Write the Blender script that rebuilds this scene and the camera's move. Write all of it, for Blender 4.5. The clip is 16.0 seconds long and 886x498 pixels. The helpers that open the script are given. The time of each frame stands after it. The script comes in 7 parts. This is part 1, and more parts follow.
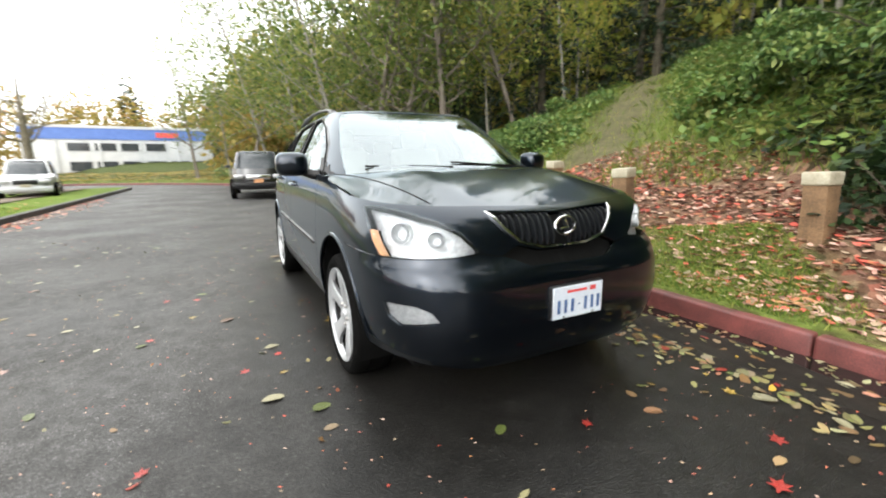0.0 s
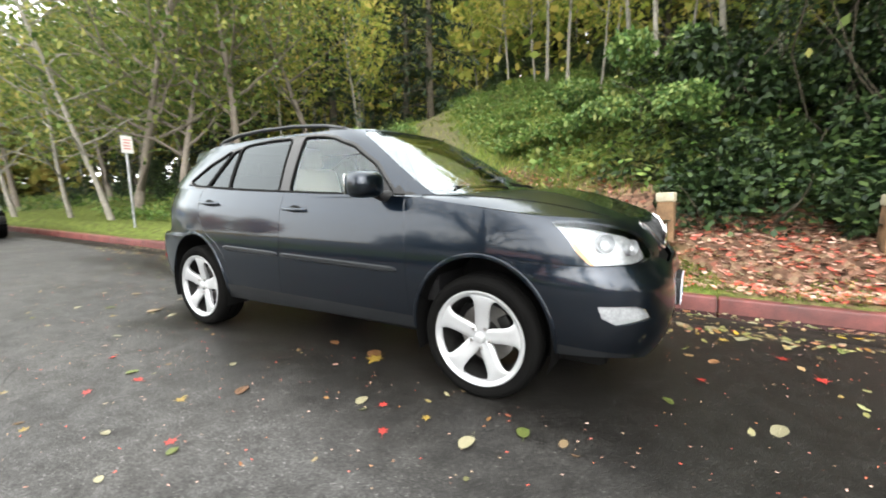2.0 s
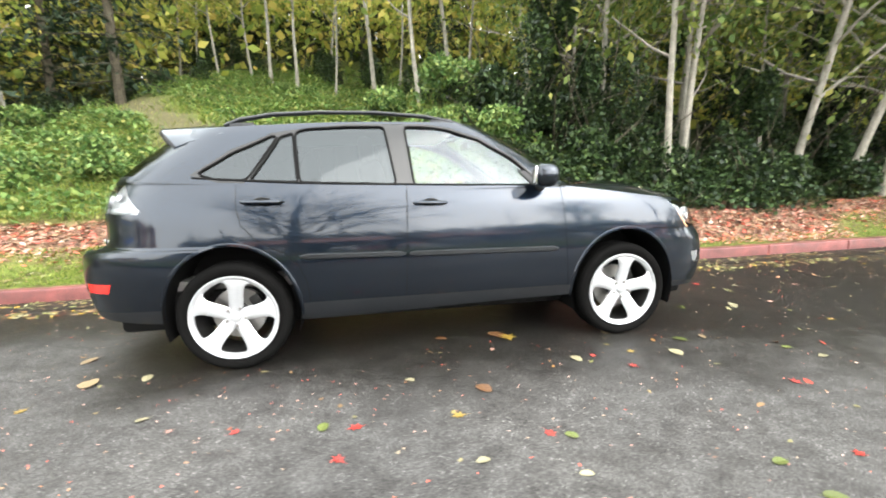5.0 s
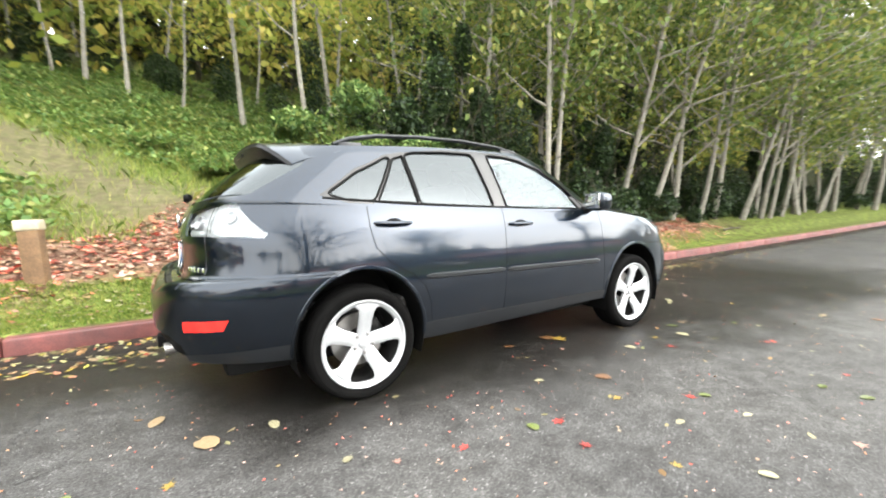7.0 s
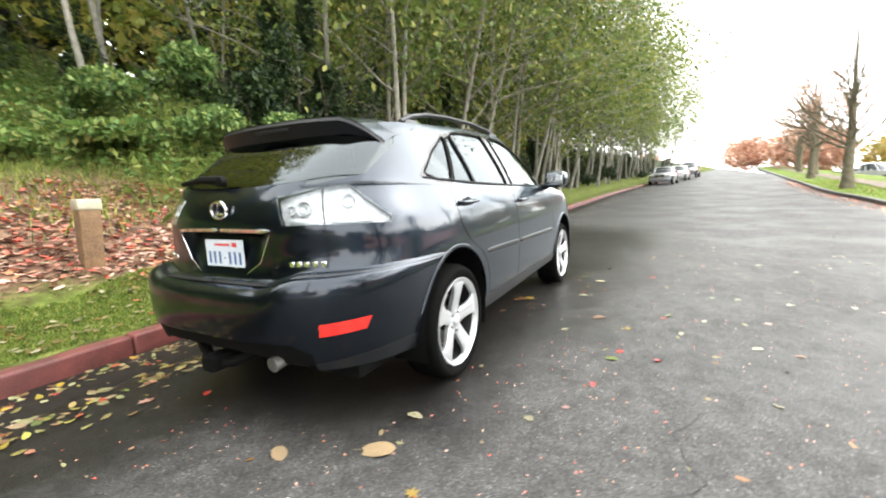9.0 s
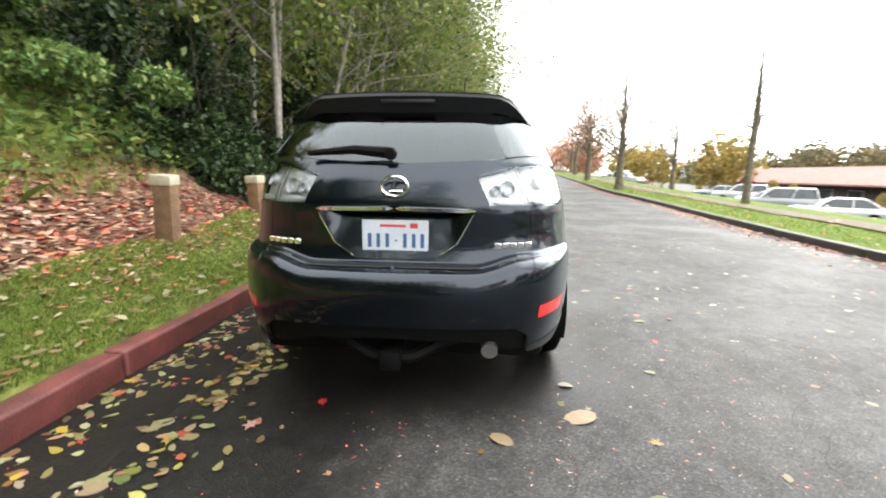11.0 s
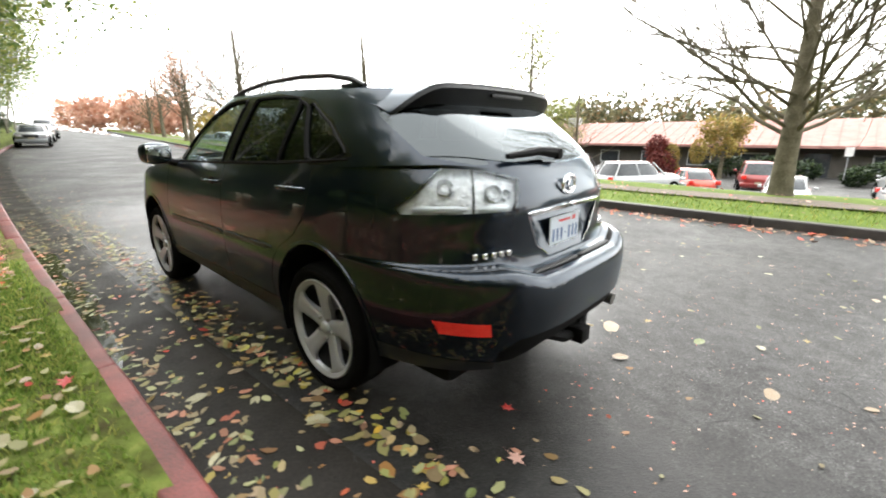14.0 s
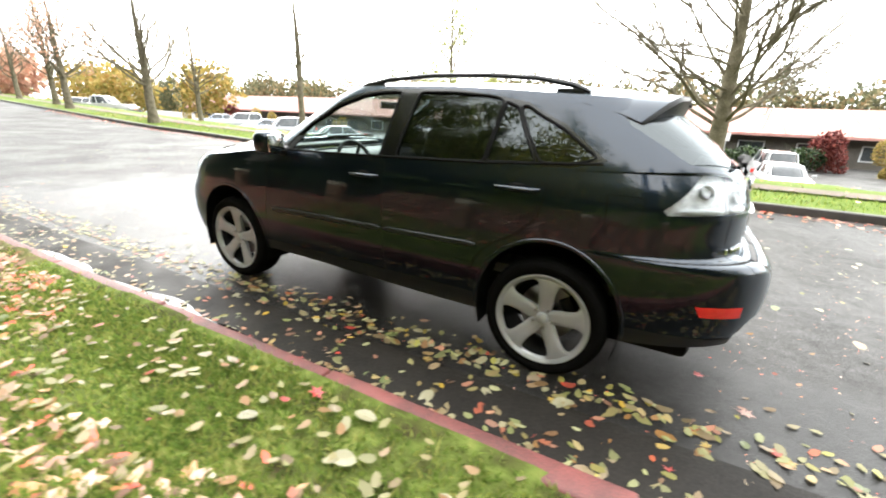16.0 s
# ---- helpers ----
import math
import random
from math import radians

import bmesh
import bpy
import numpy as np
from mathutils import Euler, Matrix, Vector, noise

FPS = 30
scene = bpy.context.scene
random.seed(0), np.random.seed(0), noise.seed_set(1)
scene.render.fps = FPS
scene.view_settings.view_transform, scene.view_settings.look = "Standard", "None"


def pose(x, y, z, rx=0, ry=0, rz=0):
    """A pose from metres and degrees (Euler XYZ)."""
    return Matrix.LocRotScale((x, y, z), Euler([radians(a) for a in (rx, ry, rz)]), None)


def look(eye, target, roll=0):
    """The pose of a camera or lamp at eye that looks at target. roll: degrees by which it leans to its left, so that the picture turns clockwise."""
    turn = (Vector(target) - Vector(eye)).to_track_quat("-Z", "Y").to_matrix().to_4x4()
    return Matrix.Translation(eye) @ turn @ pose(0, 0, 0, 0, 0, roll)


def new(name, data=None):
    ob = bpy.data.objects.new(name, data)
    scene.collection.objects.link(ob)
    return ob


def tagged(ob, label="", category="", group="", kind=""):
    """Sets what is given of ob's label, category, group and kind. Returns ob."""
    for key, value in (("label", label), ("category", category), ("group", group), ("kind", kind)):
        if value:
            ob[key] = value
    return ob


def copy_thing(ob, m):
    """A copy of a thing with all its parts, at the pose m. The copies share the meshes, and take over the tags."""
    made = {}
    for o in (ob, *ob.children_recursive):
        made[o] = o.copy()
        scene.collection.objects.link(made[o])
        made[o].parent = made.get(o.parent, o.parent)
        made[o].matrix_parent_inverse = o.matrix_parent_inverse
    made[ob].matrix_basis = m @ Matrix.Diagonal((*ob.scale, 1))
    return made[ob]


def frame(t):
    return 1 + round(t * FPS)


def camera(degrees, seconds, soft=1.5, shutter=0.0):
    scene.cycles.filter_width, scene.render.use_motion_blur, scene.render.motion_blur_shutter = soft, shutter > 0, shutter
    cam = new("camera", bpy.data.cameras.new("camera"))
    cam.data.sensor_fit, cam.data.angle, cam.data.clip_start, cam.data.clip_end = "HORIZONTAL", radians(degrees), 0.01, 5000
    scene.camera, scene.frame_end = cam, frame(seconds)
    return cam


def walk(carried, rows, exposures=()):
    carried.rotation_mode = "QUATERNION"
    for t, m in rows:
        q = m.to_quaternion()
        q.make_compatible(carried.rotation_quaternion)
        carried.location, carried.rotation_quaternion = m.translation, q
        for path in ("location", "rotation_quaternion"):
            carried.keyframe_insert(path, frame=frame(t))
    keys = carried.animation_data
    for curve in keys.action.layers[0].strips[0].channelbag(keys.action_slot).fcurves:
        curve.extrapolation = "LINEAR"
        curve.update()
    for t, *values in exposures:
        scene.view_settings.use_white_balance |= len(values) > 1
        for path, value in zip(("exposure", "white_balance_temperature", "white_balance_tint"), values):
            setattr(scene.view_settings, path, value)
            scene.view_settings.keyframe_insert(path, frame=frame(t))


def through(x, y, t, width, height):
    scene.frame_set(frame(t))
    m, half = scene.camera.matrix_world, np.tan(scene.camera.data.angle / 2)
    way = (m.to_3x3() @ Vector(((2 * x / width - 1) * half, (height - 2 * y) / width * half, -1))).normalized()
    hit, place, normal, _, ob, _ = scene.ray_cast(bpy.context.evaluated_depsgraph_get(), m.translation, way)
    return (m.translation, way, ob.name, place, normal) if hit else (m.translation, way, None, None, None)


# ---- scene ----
SKY_STRENGTH, SUN_STRENGTH, EXPOSURE = 0.15, 0.5, 2.2
cam = camera(92.5, 16.0, soft=1.9, shutter=0.5)
PATH = [
    (0, (3.7, -1.425, 1.196), (1.955, -0.533, 0.798), -0.7),
    (0.5, (3.423, -1.873, 1.196), (1.829, -0.739, 0.779), -0.5),
    (1, (3.123, -2.284, 1.18), (1.697, -0.94, 0.778), -1.6),
    (1.5, (2.764, -2.615, 1.156), (1.538, -1.07, 0.826), -2.2),
    (2, (2.357, -2.913, 1.171), (1.334, -1.219, 0.888), -0.7),
    (2.5, (1.922, -3.168, 1.167), (1.127, -1.357, 0.874), -2.0),
    (3, (1.484, -3.383, 1.182), (0.912, -1.493, 0.863), -3.5),
    (3.5, (1.007, -3.574, 1.172), (0.62, -1.636, 0.864), -3.2),
    (4, (0.528, -3.681, 1.152), (0.401, -1.708, 0.853), -2.4),
    (4.2, (0.333, -3.706, 1.15), (0.326, -1.731, 0.835), -2.5),
    (6.3, (-1.77, -3.509, 1.139), (-0.974, -1.681, 0.992), -1.7),
    (6.5, (-1.91, -3.433, 1.144), (-1.034, -1.64, 1.013), -2.6),
    (7, (-2.322, -3.249, 1.155), (-1.234, -1.581, 0.966), -0.8),
    (7.5, (-2.717, -3.027, 1.17), (-1.428, -1.516, 0.933), -0.7),
    (8, (-3.064, -2.722, 1.182), (-1.569, -1.426, 0.891), -1.8),
    (8.5, (-3.355, -2.398, 1.196), (-1.714, -1.294, 0.899), -2.0),
    (9, (-3.61, -2.045, 1.168), (-1.876, -1.09, 0.88), -2.5),
    (9.2, (-3.682, -1.856, 1.159), (-1.916, -0.98, 0.825), -3.0),
    (11.3, (-4.171, -0.112, 1.162), (-2.199, -0.143, 0.83), 0.3),
    (11.5, (-4.178, 0.059, 1.157), (-2.213, -0.103, 0.823), -0.3),
    (12, (-4.117, 0.493, 1.132), (-2.234, -0.015, 0.689), 0.3),
    (12.5, (-3.971, 0.922, 1.146), (-2.25, 0.014, 0.683), 1.2),
    (13, (-3.75, 1.31, 1.179), (-2.174, 0.169, 0.719), 0.8),
    (13.5, (-3.498, 1.641, 1.274), (-2.068, 0.342, 0.758), -0.6),
    (14, (-3.215, 1.978, 1.335), (-1.912, 0.553, 0.815), -0.1),
    (14.5, (-2.9, 2.249, 1.376), (-1.689, 0.742, 0.866), 0.0),
    (15, (-2.603, 2.536, 1.428), (-1.528, 0.944, 0.87), 1.5),
    (15.5, (-2.293, 2.825, 1.41), (-1.327, 1.172, 0.833), 1.7),
    (16, (-1.931, 3.059, 1.461), (-0.994, 1.406, 0.836), 2.0),
]
walk(cam, [(t, look(e, a, r)) for t, e, a, r in PATH], exposures=[(t, EXPOSURE + d) for t, d in ((0.0, -.4), (1.0, -.28), (2.0, 0.0), (3.0, .42), (4.0, .48), (6.5, .57), (8.0, .37), (9.0, .15), (11.5, -.15), (14.5, -.17), (15.2, .18), (16.0, .42))])


# ---- sky and light: a bright overcast autumn day ----
world = bpy.data.worlds.new("overcast_sky")
scene.world = world
world.use_nodes = True
_wn, _wl = world.node_tree.nodes, world.node_tree.links
sky = _wn.new("ShaderNodeTexSky")
sky.sky_type, sky.sun_disc = "NISHITA", False
sky.sun_elevation, sky.sun_rotation = radians(32), radians(146)
sky.air_density, sky.dust_density, sky.ozone_density = 1.0, 4.0, 1.0
grey = _wn.new("ShaderNodeHueSaturation")
grey.inputs["Saturation"].default_value = 0.12
_wl.new(sky.outputs[0], grey.inputs["Color"])
cloud = _wn.new("ShaderNodeMix")
cloud.data_type = "RGBA"
cloud.inputs[0].default_value = 0.74
cloud.inputs[7].default_value = (8.95, 9.1, 8.95, 1)     # an even cloud cover over the clear sky's light
_wl.new(grey.outputs[0], cloud.inputs[6])
_wl.new(cloud.outputs[2], _wn["Background"].inputs["Color"])
_wn["Background"].inputs["Strength"].default_value = SKY_STRENGTH
sun_data = bpy.data.lights.new("sun", "SUN")
sun_data.energy, sun_data.angle, sun_data.color = SUN_STRENGTH, radians(70), (1.0, 0.96, 0.9)
sun = new("sun", sun_data)
# Nishita's rotation turns clockwise from +y
sun.matrix_world = look((0, 0, 30), Vector((0, 0, 30)) - 10 * Vector((math.sin(radians(146)) * math.cos(radians(32)), math.cos(radians(146)) * math.cos(radians(32)), math.sin(radians(32)))))


# ---- materials ----
def nodes_of(name):
    m = bpy.data.materials.new(name)
    m.use_nodes = True
    return m, m.node_tree.nodes, m.node_tree.links, m.node_tree.nodes["Principled BSDF"]


def surface(name, dark, light, scale=8.0, fine=90.0, rough=0.6, metal=0.0, bump=0.15, coat=0.0, spec=0.5, vary=0.0, rough_to=None, island=False):
    """A plain procedural surface: two colours mixed at a coarse and a fine scale, bump, and a shade of its own for each piece."""
    m, n, l, b = nodes_of(name)
    tc = n.new("ShaderNodeTexCoord")
    big, small = n.new("ShaderNodeTexNoise"), n.new("ShaderNodeTexNoise")
    big.inputs["Scale"].default_value, big.inputs["Detail"].default_value = scale, 4
    small.inputs["Scale"].default_value, small.inputs["Detail"].default_value = fine, 3
    for x in (big, small):
        l.new(tc.outputs["Object"], x.inputs["Vector"])
    mix = n.new("ShaderNodeMath")
    mix.operation = "MULTIPLY_ADD"
    mix.inputs[1].default_value, mix.inputs[2].default_value = 0.45, 0.0
    l.new(small.outputs[0], mix.inputs[0])
    add = n.new("ShaderNodeMath")
    add.operation = "MULTIPLY_ADD"
    add.inputs[1].default_value = 0.55
    l.new(big.outputs[0], add.inputs[0])
    l.new(mix.outputs[0], add.inputs[2])
    ramp = n.new("ShaderNodeValToRGB")
    ramp.color_ramp.elements[0].position, ramp.color_ramp.elements[1].position = 0.32, 0.68
    ramp.color_ramp.elements[0].color, ramp.color_ramp.elements[1].color = (*dark, 1), (*light, 1)
    l.new(add.outputs[0], ramp.inputs[0])
    out = ramp.outputs[0]
    if vary:
        hsv = n.new("ShaderNodeHueSaturation")
        if island:
            src = n.new("ShaderNodeNewGeometry").outputs["Random Per Island"]
        else:
            src = n.new("ShaderNodeObjectInfo").outputs["Random"]
        mr = n.new("ShaderNodeMapRange")
        mr.inputs["To Min"].default_value, mr.inputs["To Max"].default_value = 1 - vary, 1 + vary
        l.new(src, mr.inputs["Value"])
        l.new(mr.outputs[0], hsv.inputs["Value"])
        l.new(out, hsv.inputs["Color"])
        out = hsv.outputs[0]
    l.new(out, b.inputs["Base Color"])
    b.inputs["Roughness"].default_value, b.inputs["Metallic"].default_value = rough, metal
    b.inputs["Coat Weight"].default_value, b.inputs["Specular IOR Level"].default_value = coat, spec
    b.inputs["Coat Roughness"].default_value = 0.03
    if rough_to is not None:
        mr = n.new("ShaderNodeMapRange")
        mr.inputs["From Min"].default_value, mr.inputs["From Max"].default_value = 0.35, 0.65
        mr.inputs["To Min"].default_value, mr.inputs["To Max"].default_value = rough, rough_to
        l.new(big.outputs[0], mr.inputs["Value"])
        l.new(mr.outputs[0], b.inputs["Roughness"])
    if bump:
        bp = n.new("ShaderNodeBump")
        bp.inputs["Strength"].default_value, bp.inputs["Distance"].default_value = bump, 0.01
        l.new(small.outputs[0], bp.inputs["Height"])
        l.new(bp.outputs[0], b.inputs["Normal"])
    return m


def leaf_surface(name, colours, rough=0.5, through=0.25):
    """Leaves: a colour for each leaf out of a ramp, and light that comes through."""
    m, n, l, b = nodes_of(name)
    geo = n.new("ShaderNodeNewGeometry")
    ramp = n.new("ShaderNodeValToRGB")
    ramp.color_ramp.interpolation = "LINEAR"
    while len(ramp.color_ramp.elements) < len(colours):
        ramp.color_ramp.elements.new(0.5)
    for i, (e, c) in enumerate(zip(ramp.color_ramp.elements, colours)):
        e.position, e.color = i / (len(colours) - 1), (*c, 1)
    l.new(geo.outputs["Random Per Island"], ramp.inputs[0])
    l.new(ramp.outputs[0], b.inputs["Base Color"])
    b.inputs["Roughness"].default_value = rough
    b.inputs["Specular IOR Level"].default_value = 0.22
    tr = n.new("ShaderNodeBsdfTranslucent")
    l.new(ramp.outputs[0], tr.inputs["Color"])
    mx = n.new("ShaderNodeMixShader")
    mx.inputs[0].default_value = through
    l.new(b.outputs[0], mx.inputs[1])
    l.new(tr.outputs[0], mx.inputs[2])
    l.new(mx.outputs[0], n["Material Output"].inputs["Surface"])
    return m


def pane_surface(name, tint, head_on=.05):
    """A thin pane: clear or tinted, with the mirror of its two faces; head_on is how much it mirrors when looked at straight."""
    m, n, l, b = nodes_of(name)
    n.remove(b)
    clear, gloss, mx = n.new("ShaderNodeBsdfTransparent"), n.new("ShaderNodeBsdfGlossy"), n.new("ShaderNodeMixShader")
    lw, fifth, fr = n.new("ShaderNodeLayerWeight"), n.new("ShaderNodeMath"), n.new("ShaderNodeMath")
    clear.inputs["Color"].default_value = (*tint, 1)
    gloss.inputs["Roughness"].default_value = 0.015
    gloss.inputs["Color"].default_value = (.88, .96, 1.0, 1)
    lw.inputs["Blend"].default_value = 0.5
    fifth.operation, fr.operation = "POWER", "MULTIPLY_ADD"
    fifth.inputs[1].default_value, fr.inputs[1].default_value, fr.inputs[2].default_value = 5.0, 1 - head_on, head_on
    l.new(lw.outputs["Facing"], fifth.inputs[0])
    l.new(fifth.outputs[0], fr.inputs[0])
    l.new(fr.outputs[0], mx.inputs[0])
    l.new(clear.outputs[0], mx.inputs[1])
    l.new(gloss.outputs[0], mx.inputs[2])
    l.new(mx.outputs[0], n["Material Output"].inputs["Surface"])
    return m


# ---- building blocks ----
def mesh_of(name, verts, faces, material, smooth=False, normals=None):
    me = bpy.data.meshes.new(name)
    me.from_pydata([tuple(map(float, v)) for v in verts], [], [tuple(map(int, f)) for f in faces])
    if material:
        me.materials.append(material)
    if smooth:
        me.polygons.foreach_set("use_smooth", [True] * len(me.polygons))
    if normals is not None:
        me.normals_split_custom_set_from_vertices([tuple(map(float, v)) for v in normals])
    me.update()
    return me


def from_bm(name, bm, material, smooth=False):
    me = bpy.data.meshes.new(name)
    if smooth:
        for f in bm.faces:
            f.smooth = True
    bm.to_mesh(me)
    bm.free()
    me.materials.append(material)
    if smooth:
        me.set_sharp_from_angle(angle=radians(42))
    return me


def part(name, shape, material, parent, label="", smooth=True):
    """One mesh object under a thing or a part; shape is a bmesh or a mesh."""
    me = shape if isinstance(shape, bpy.types.Mesh) else from_bm(name, shape, material, smooth)
    ob = new(name, me)
    ob.parent = parent
    if label:
        tagged(ob, label)
    return ob


def thing(name, label, category, group="", at=None, kind=""):
    ob = new(name)
    ob.empty_display_size = 0.2
    if at is not None:
        ob.matrix_world = at
    return tagged(ob, label, category, group, kind)


def whole(name, shape, material, label, category, group="", kind="", smooth=False):
    me = shape if isinstance(shape, bpy.types.Mesh) else from_bm(name, shape, material, smooth)
    return tagged(new(name, me), label, category, group, kind)


def block(x0, x1, y0, y1, z0, z1, bevel=0.0, steps=2, bm=None):
    own = bmesh.new()
    bmesh.ops.create_cube(own, size=1)
    bmesh.ops.transform(own, verts=own.verts, matrix=Matrix.Translation(((x0 + x1) / 2, (y0 + y1) / 2, (z0 + z1) / 2)) @ Matrix.Diagonal((x1 - x0, y1 - y0, z1 - z0, 1)))
    if bevel:
        bmesh.ops.bevel(own, geom=own.edges[:], offset=bevel, segments=steps, affect="EDGES", profile=0.5)
    return joined(bm, own)


def joined(bm, own):
    if bm is None:
        return own
    me = bpy.data.meshes.new("tmp")
    own.to_mesh(me)
    own.free()
    bm.from_mesh(me)
    bpy.data.meshes.remove(me)
    return bm


def moved(bm, m):
    bmesh.ops.transform(bm, matrix=m, verts=bm.verts)
    return bm


def tube(points, radii, sides=8, closed=False, flat=1.0, bm=None):
    """A round bar along points; flat squeezes it upright."""
    own = bmesh.new()
    pts = [Vector(p) for p in points]
    radii = radii if hasattr(radii, "__len__") else [radii] * len(pts)
    rings = []
    up0 = Vector((0, 0, 1))
    for i, p in enumerate(pts):
        a = pts[i - 1] if (i or closed) else p
        b = pts[(i + 1) % len(pts)] if (i + 1 < len(pts) or closed) else p
        d = (b - a).normalized()
        side = d.cross(up0 if abs(d.z) < 0.95 else Vector((1, 0, 0))).normalized()
        up = side.cross(d)
        rings.append([own.verts.new(p + radii[i] * (math.cos(t) * side + flat * math.sin(t) * up)) for t in (2 * math.pi * k / sides for k in range(sides))])
    for i in range(len(rings) if closed else len(rings) - 1):
        r, q = rings[i], rings[(i + 1) % len(rings)]
        for k in range(sides):
            own.faces.new((r[k], r[(k + 1) % sides], q[(k + 1) % sides], q[k]))
    if not closed:
        own.faces.new(rings[0])
        own.faces.new(rings[-1][::-1])
    bmesh.ops.recalc_face_normals(own, faces=own.faces[:])
    return joined(bm, own)


def lathe(profile, sides=48, bm=None):
    """A profile of (radius, y) turned round the y axis."""
    own = bmesh.new()
    rings = []
    for r, y in profile:
        rings.append([own.verts.new((r * math.cos(2 * math.pi * k / sides), y, r * math.sin(2 * math.pi * k / sides))) for k in range(sides)] if r > 1e-4 else [own.verts.new((0, y, 0))])
    for a, b in zip(rings, rings[1:]):
        for k in range(sides):
            ring = [a[k % len(a)], a[(k + 1) % len(a)], b[(k + 1) % len(b)], b[k % len(b)]]
            ring = [v for i, v in enumerate(ring) if v not in ring[:i]]
            if len(ring) > 2:
                own.faces.new(ring)
    bmesh.ops.recalc_face_normals(own, faces=own.faces[:])
    return joined(bm, own)


# ---- the lie of the land ----
def ease(a, b, t):
    t = np.clip((np.asarray(t, float) - a) / (b - a), 0, 1)
    return t * t * (3 - 2 * t)


def road_z(x):
    """The road is level round the car and climbs a little far ahead."""
    q = np.clip(np.asarray(x, float) - 4, 0, 200)
    return np.where(q < 16, .0008 * q * q, .2048 + .0256 * (q - 16))


def kerb_y(x):
    x = np.asarray(x, float)
    q = np.clip(x - 10, 0, 26)
    return 1.655 + .09 * np.tanh(x / 4) - .00266 * q * q - .138 * np.clip(x - 36, 0, 99)


BEND = (-16.0, -16.0, 17.57)      # middle and radius of the near kerb's bend


def kerb_line(u):
    """The near kerb's foot and its outward normal; u is x as far as the bend."""
    u = np.asarray(u, float)
    a = np.clip((BEND[0] - u) / BEND[2], 0, 1.5)
    bent = u < BEND[0]
    p = np.stack([np.where(bent, BEND[0] - BEND[2] * np.sin(a), u), np.where(bent, BEND[1] + BEND[2] * np.cos(a), kerb_y(u))], -1)
    n = np.stack([np.where(bent, -np.sin(a), 0), np.where(bent, np.cos(a), 1)], -1)
    return p, n


def far_kerb_y(x):
    return -5.72 - 1.9 * ease(-4, 18, x) - .1 * np.clip(np.asarray(x, float) - 20, 0, 99)


def wave(x, y, scale, seed=0.0):
    """A cheap smooth unevenness between -1 and 1."""
    x, y = np.asarray(x, float) / scale + seed, np.asarray(y, float) / scale - seed
    return (np.sin(1.7 * x + 1.3 * np.sin(1.1 * y)) + np.sin(2.3 * y + 1.7 * np.sin(.9 * x + 2)) + .5 * np.sin(4.1 * x - 3.3 * y)) / 2.5


def bank(u, d):
    """Height over the road of the bank, d metres behind the kerb's face."""
    u, d = np.asarray(u, float), np.asarray(d, float)
    near = .125 + .05 * np.minimum(d, .6) + .27 * ease(.6, 1.35, d)
    near = near + .15 * ease(.3, 1.8, u) * (1 - ease(6, 10, u)) * ease(.55, 1.25, d)
    slope = .36 - .14 * ease(5, 10, u) - .1 * ease(-9, -14, u) - .22 * ease(-19, -25, u)
    start = 1.35 + 1.6 * ease(-8, -12, u)
    hill = slope * np.clip(d - start, 0, 60)
    rough = (.05 * wave(u, d, 1.1) + .16 * wave(u, d, 3.7, 2)) * ease(1.2, 4, d) + .012 * wave(u, d, .35, 5) * ease(.2, .6, d)
    mound = 1.5 * np.exp(-((u - 1.6) / 1.9) ** 2 - ((d - 4.6) / 1.7) ** 2)
    return mound + near * (1 - .35 * ease(-7, -11, u)) + hill + rough + road_z(u)


def bank_at(x, y):
    """Height of the bank at a place beside the straight kerb or the bend."""
    x, y = np.asarray(x, float), np.asarray(y, float)
    r = np.hypot(x - BEND[0], y - BEND[1])
    bent = x < BEND[0]
    d = np.where(bent, r - BEND[2], y - kerb_y(x))
    u = np.where(bent, BEND[0] - BEND[2] * np.arctan2(BEND[0] - x, np.maximum(y - BEND[1], .01)), x)
    return bank(u, d)


TRAIL = ((-1.6, 2.9), (-2.8, 5.5), (-5.0, 9.0), (-8.5, 14.0), (-13.0, 20.0), (-17.0, 27.0))


def trail_off(x, y):
    """Distance to the trail's middle line."""
    x, y = np.asarray(x, float), np.asarray(y, float)
    best = np.full(np.broadcast(x, y).shape, 99.0)
    for (ax, ay), (bx, by) in zip(TRAIL, TRAIL[1:]):
        t = np.clip(((x - ax) * (bx - ax) + (y - ay) * (by - ay)) / ((bx - ax) ** 2 + (by - ay) ** 2), 0, 1)
        best = np.minimum(best, np.hypot(x - ax - t * (bx - ax), y - ay - t * (by - ay)))
    return best


def sheet(name, P, material, masks=(), smooth=True):
    """A grid of points (rows, columns, 3) as a mesh; masks are named values at its points."""
    r, c = P.shape[:2]
    me = bpy.data.meshes.new(name)
    i = np.arange(r * c).reshape(r, c)
    q = np.stack([i[:-1, :-1], i[1:, :-1], i[1:, 1:], i[:-1, 1:]], -1).reshape(-1, 4)
    me.from_pydata(P.reshape(-1, 3).tolist(), [], q.tolist())
    me.update()
    if sum(p.normal.z for p in list(me.polygons)[:50]) < 0:
        me.flip_normals()
    me.polygons.foreach_set("use_smooth", [smooth] * len(me.polygons))
    me.materials.append(material)
    for key, val in masks:
        at = me.attributes.new(key, "FLOAT", "POINT")
        at.data.foreach_set("value", np.asarray(val, np.float32).ravel())
    return me


def lot_z(y):
    """The ground across the road falls away to the car park."""
    return -.165 * np.clip(-10.8 - np.asarray(y, float), 0, 11.5)


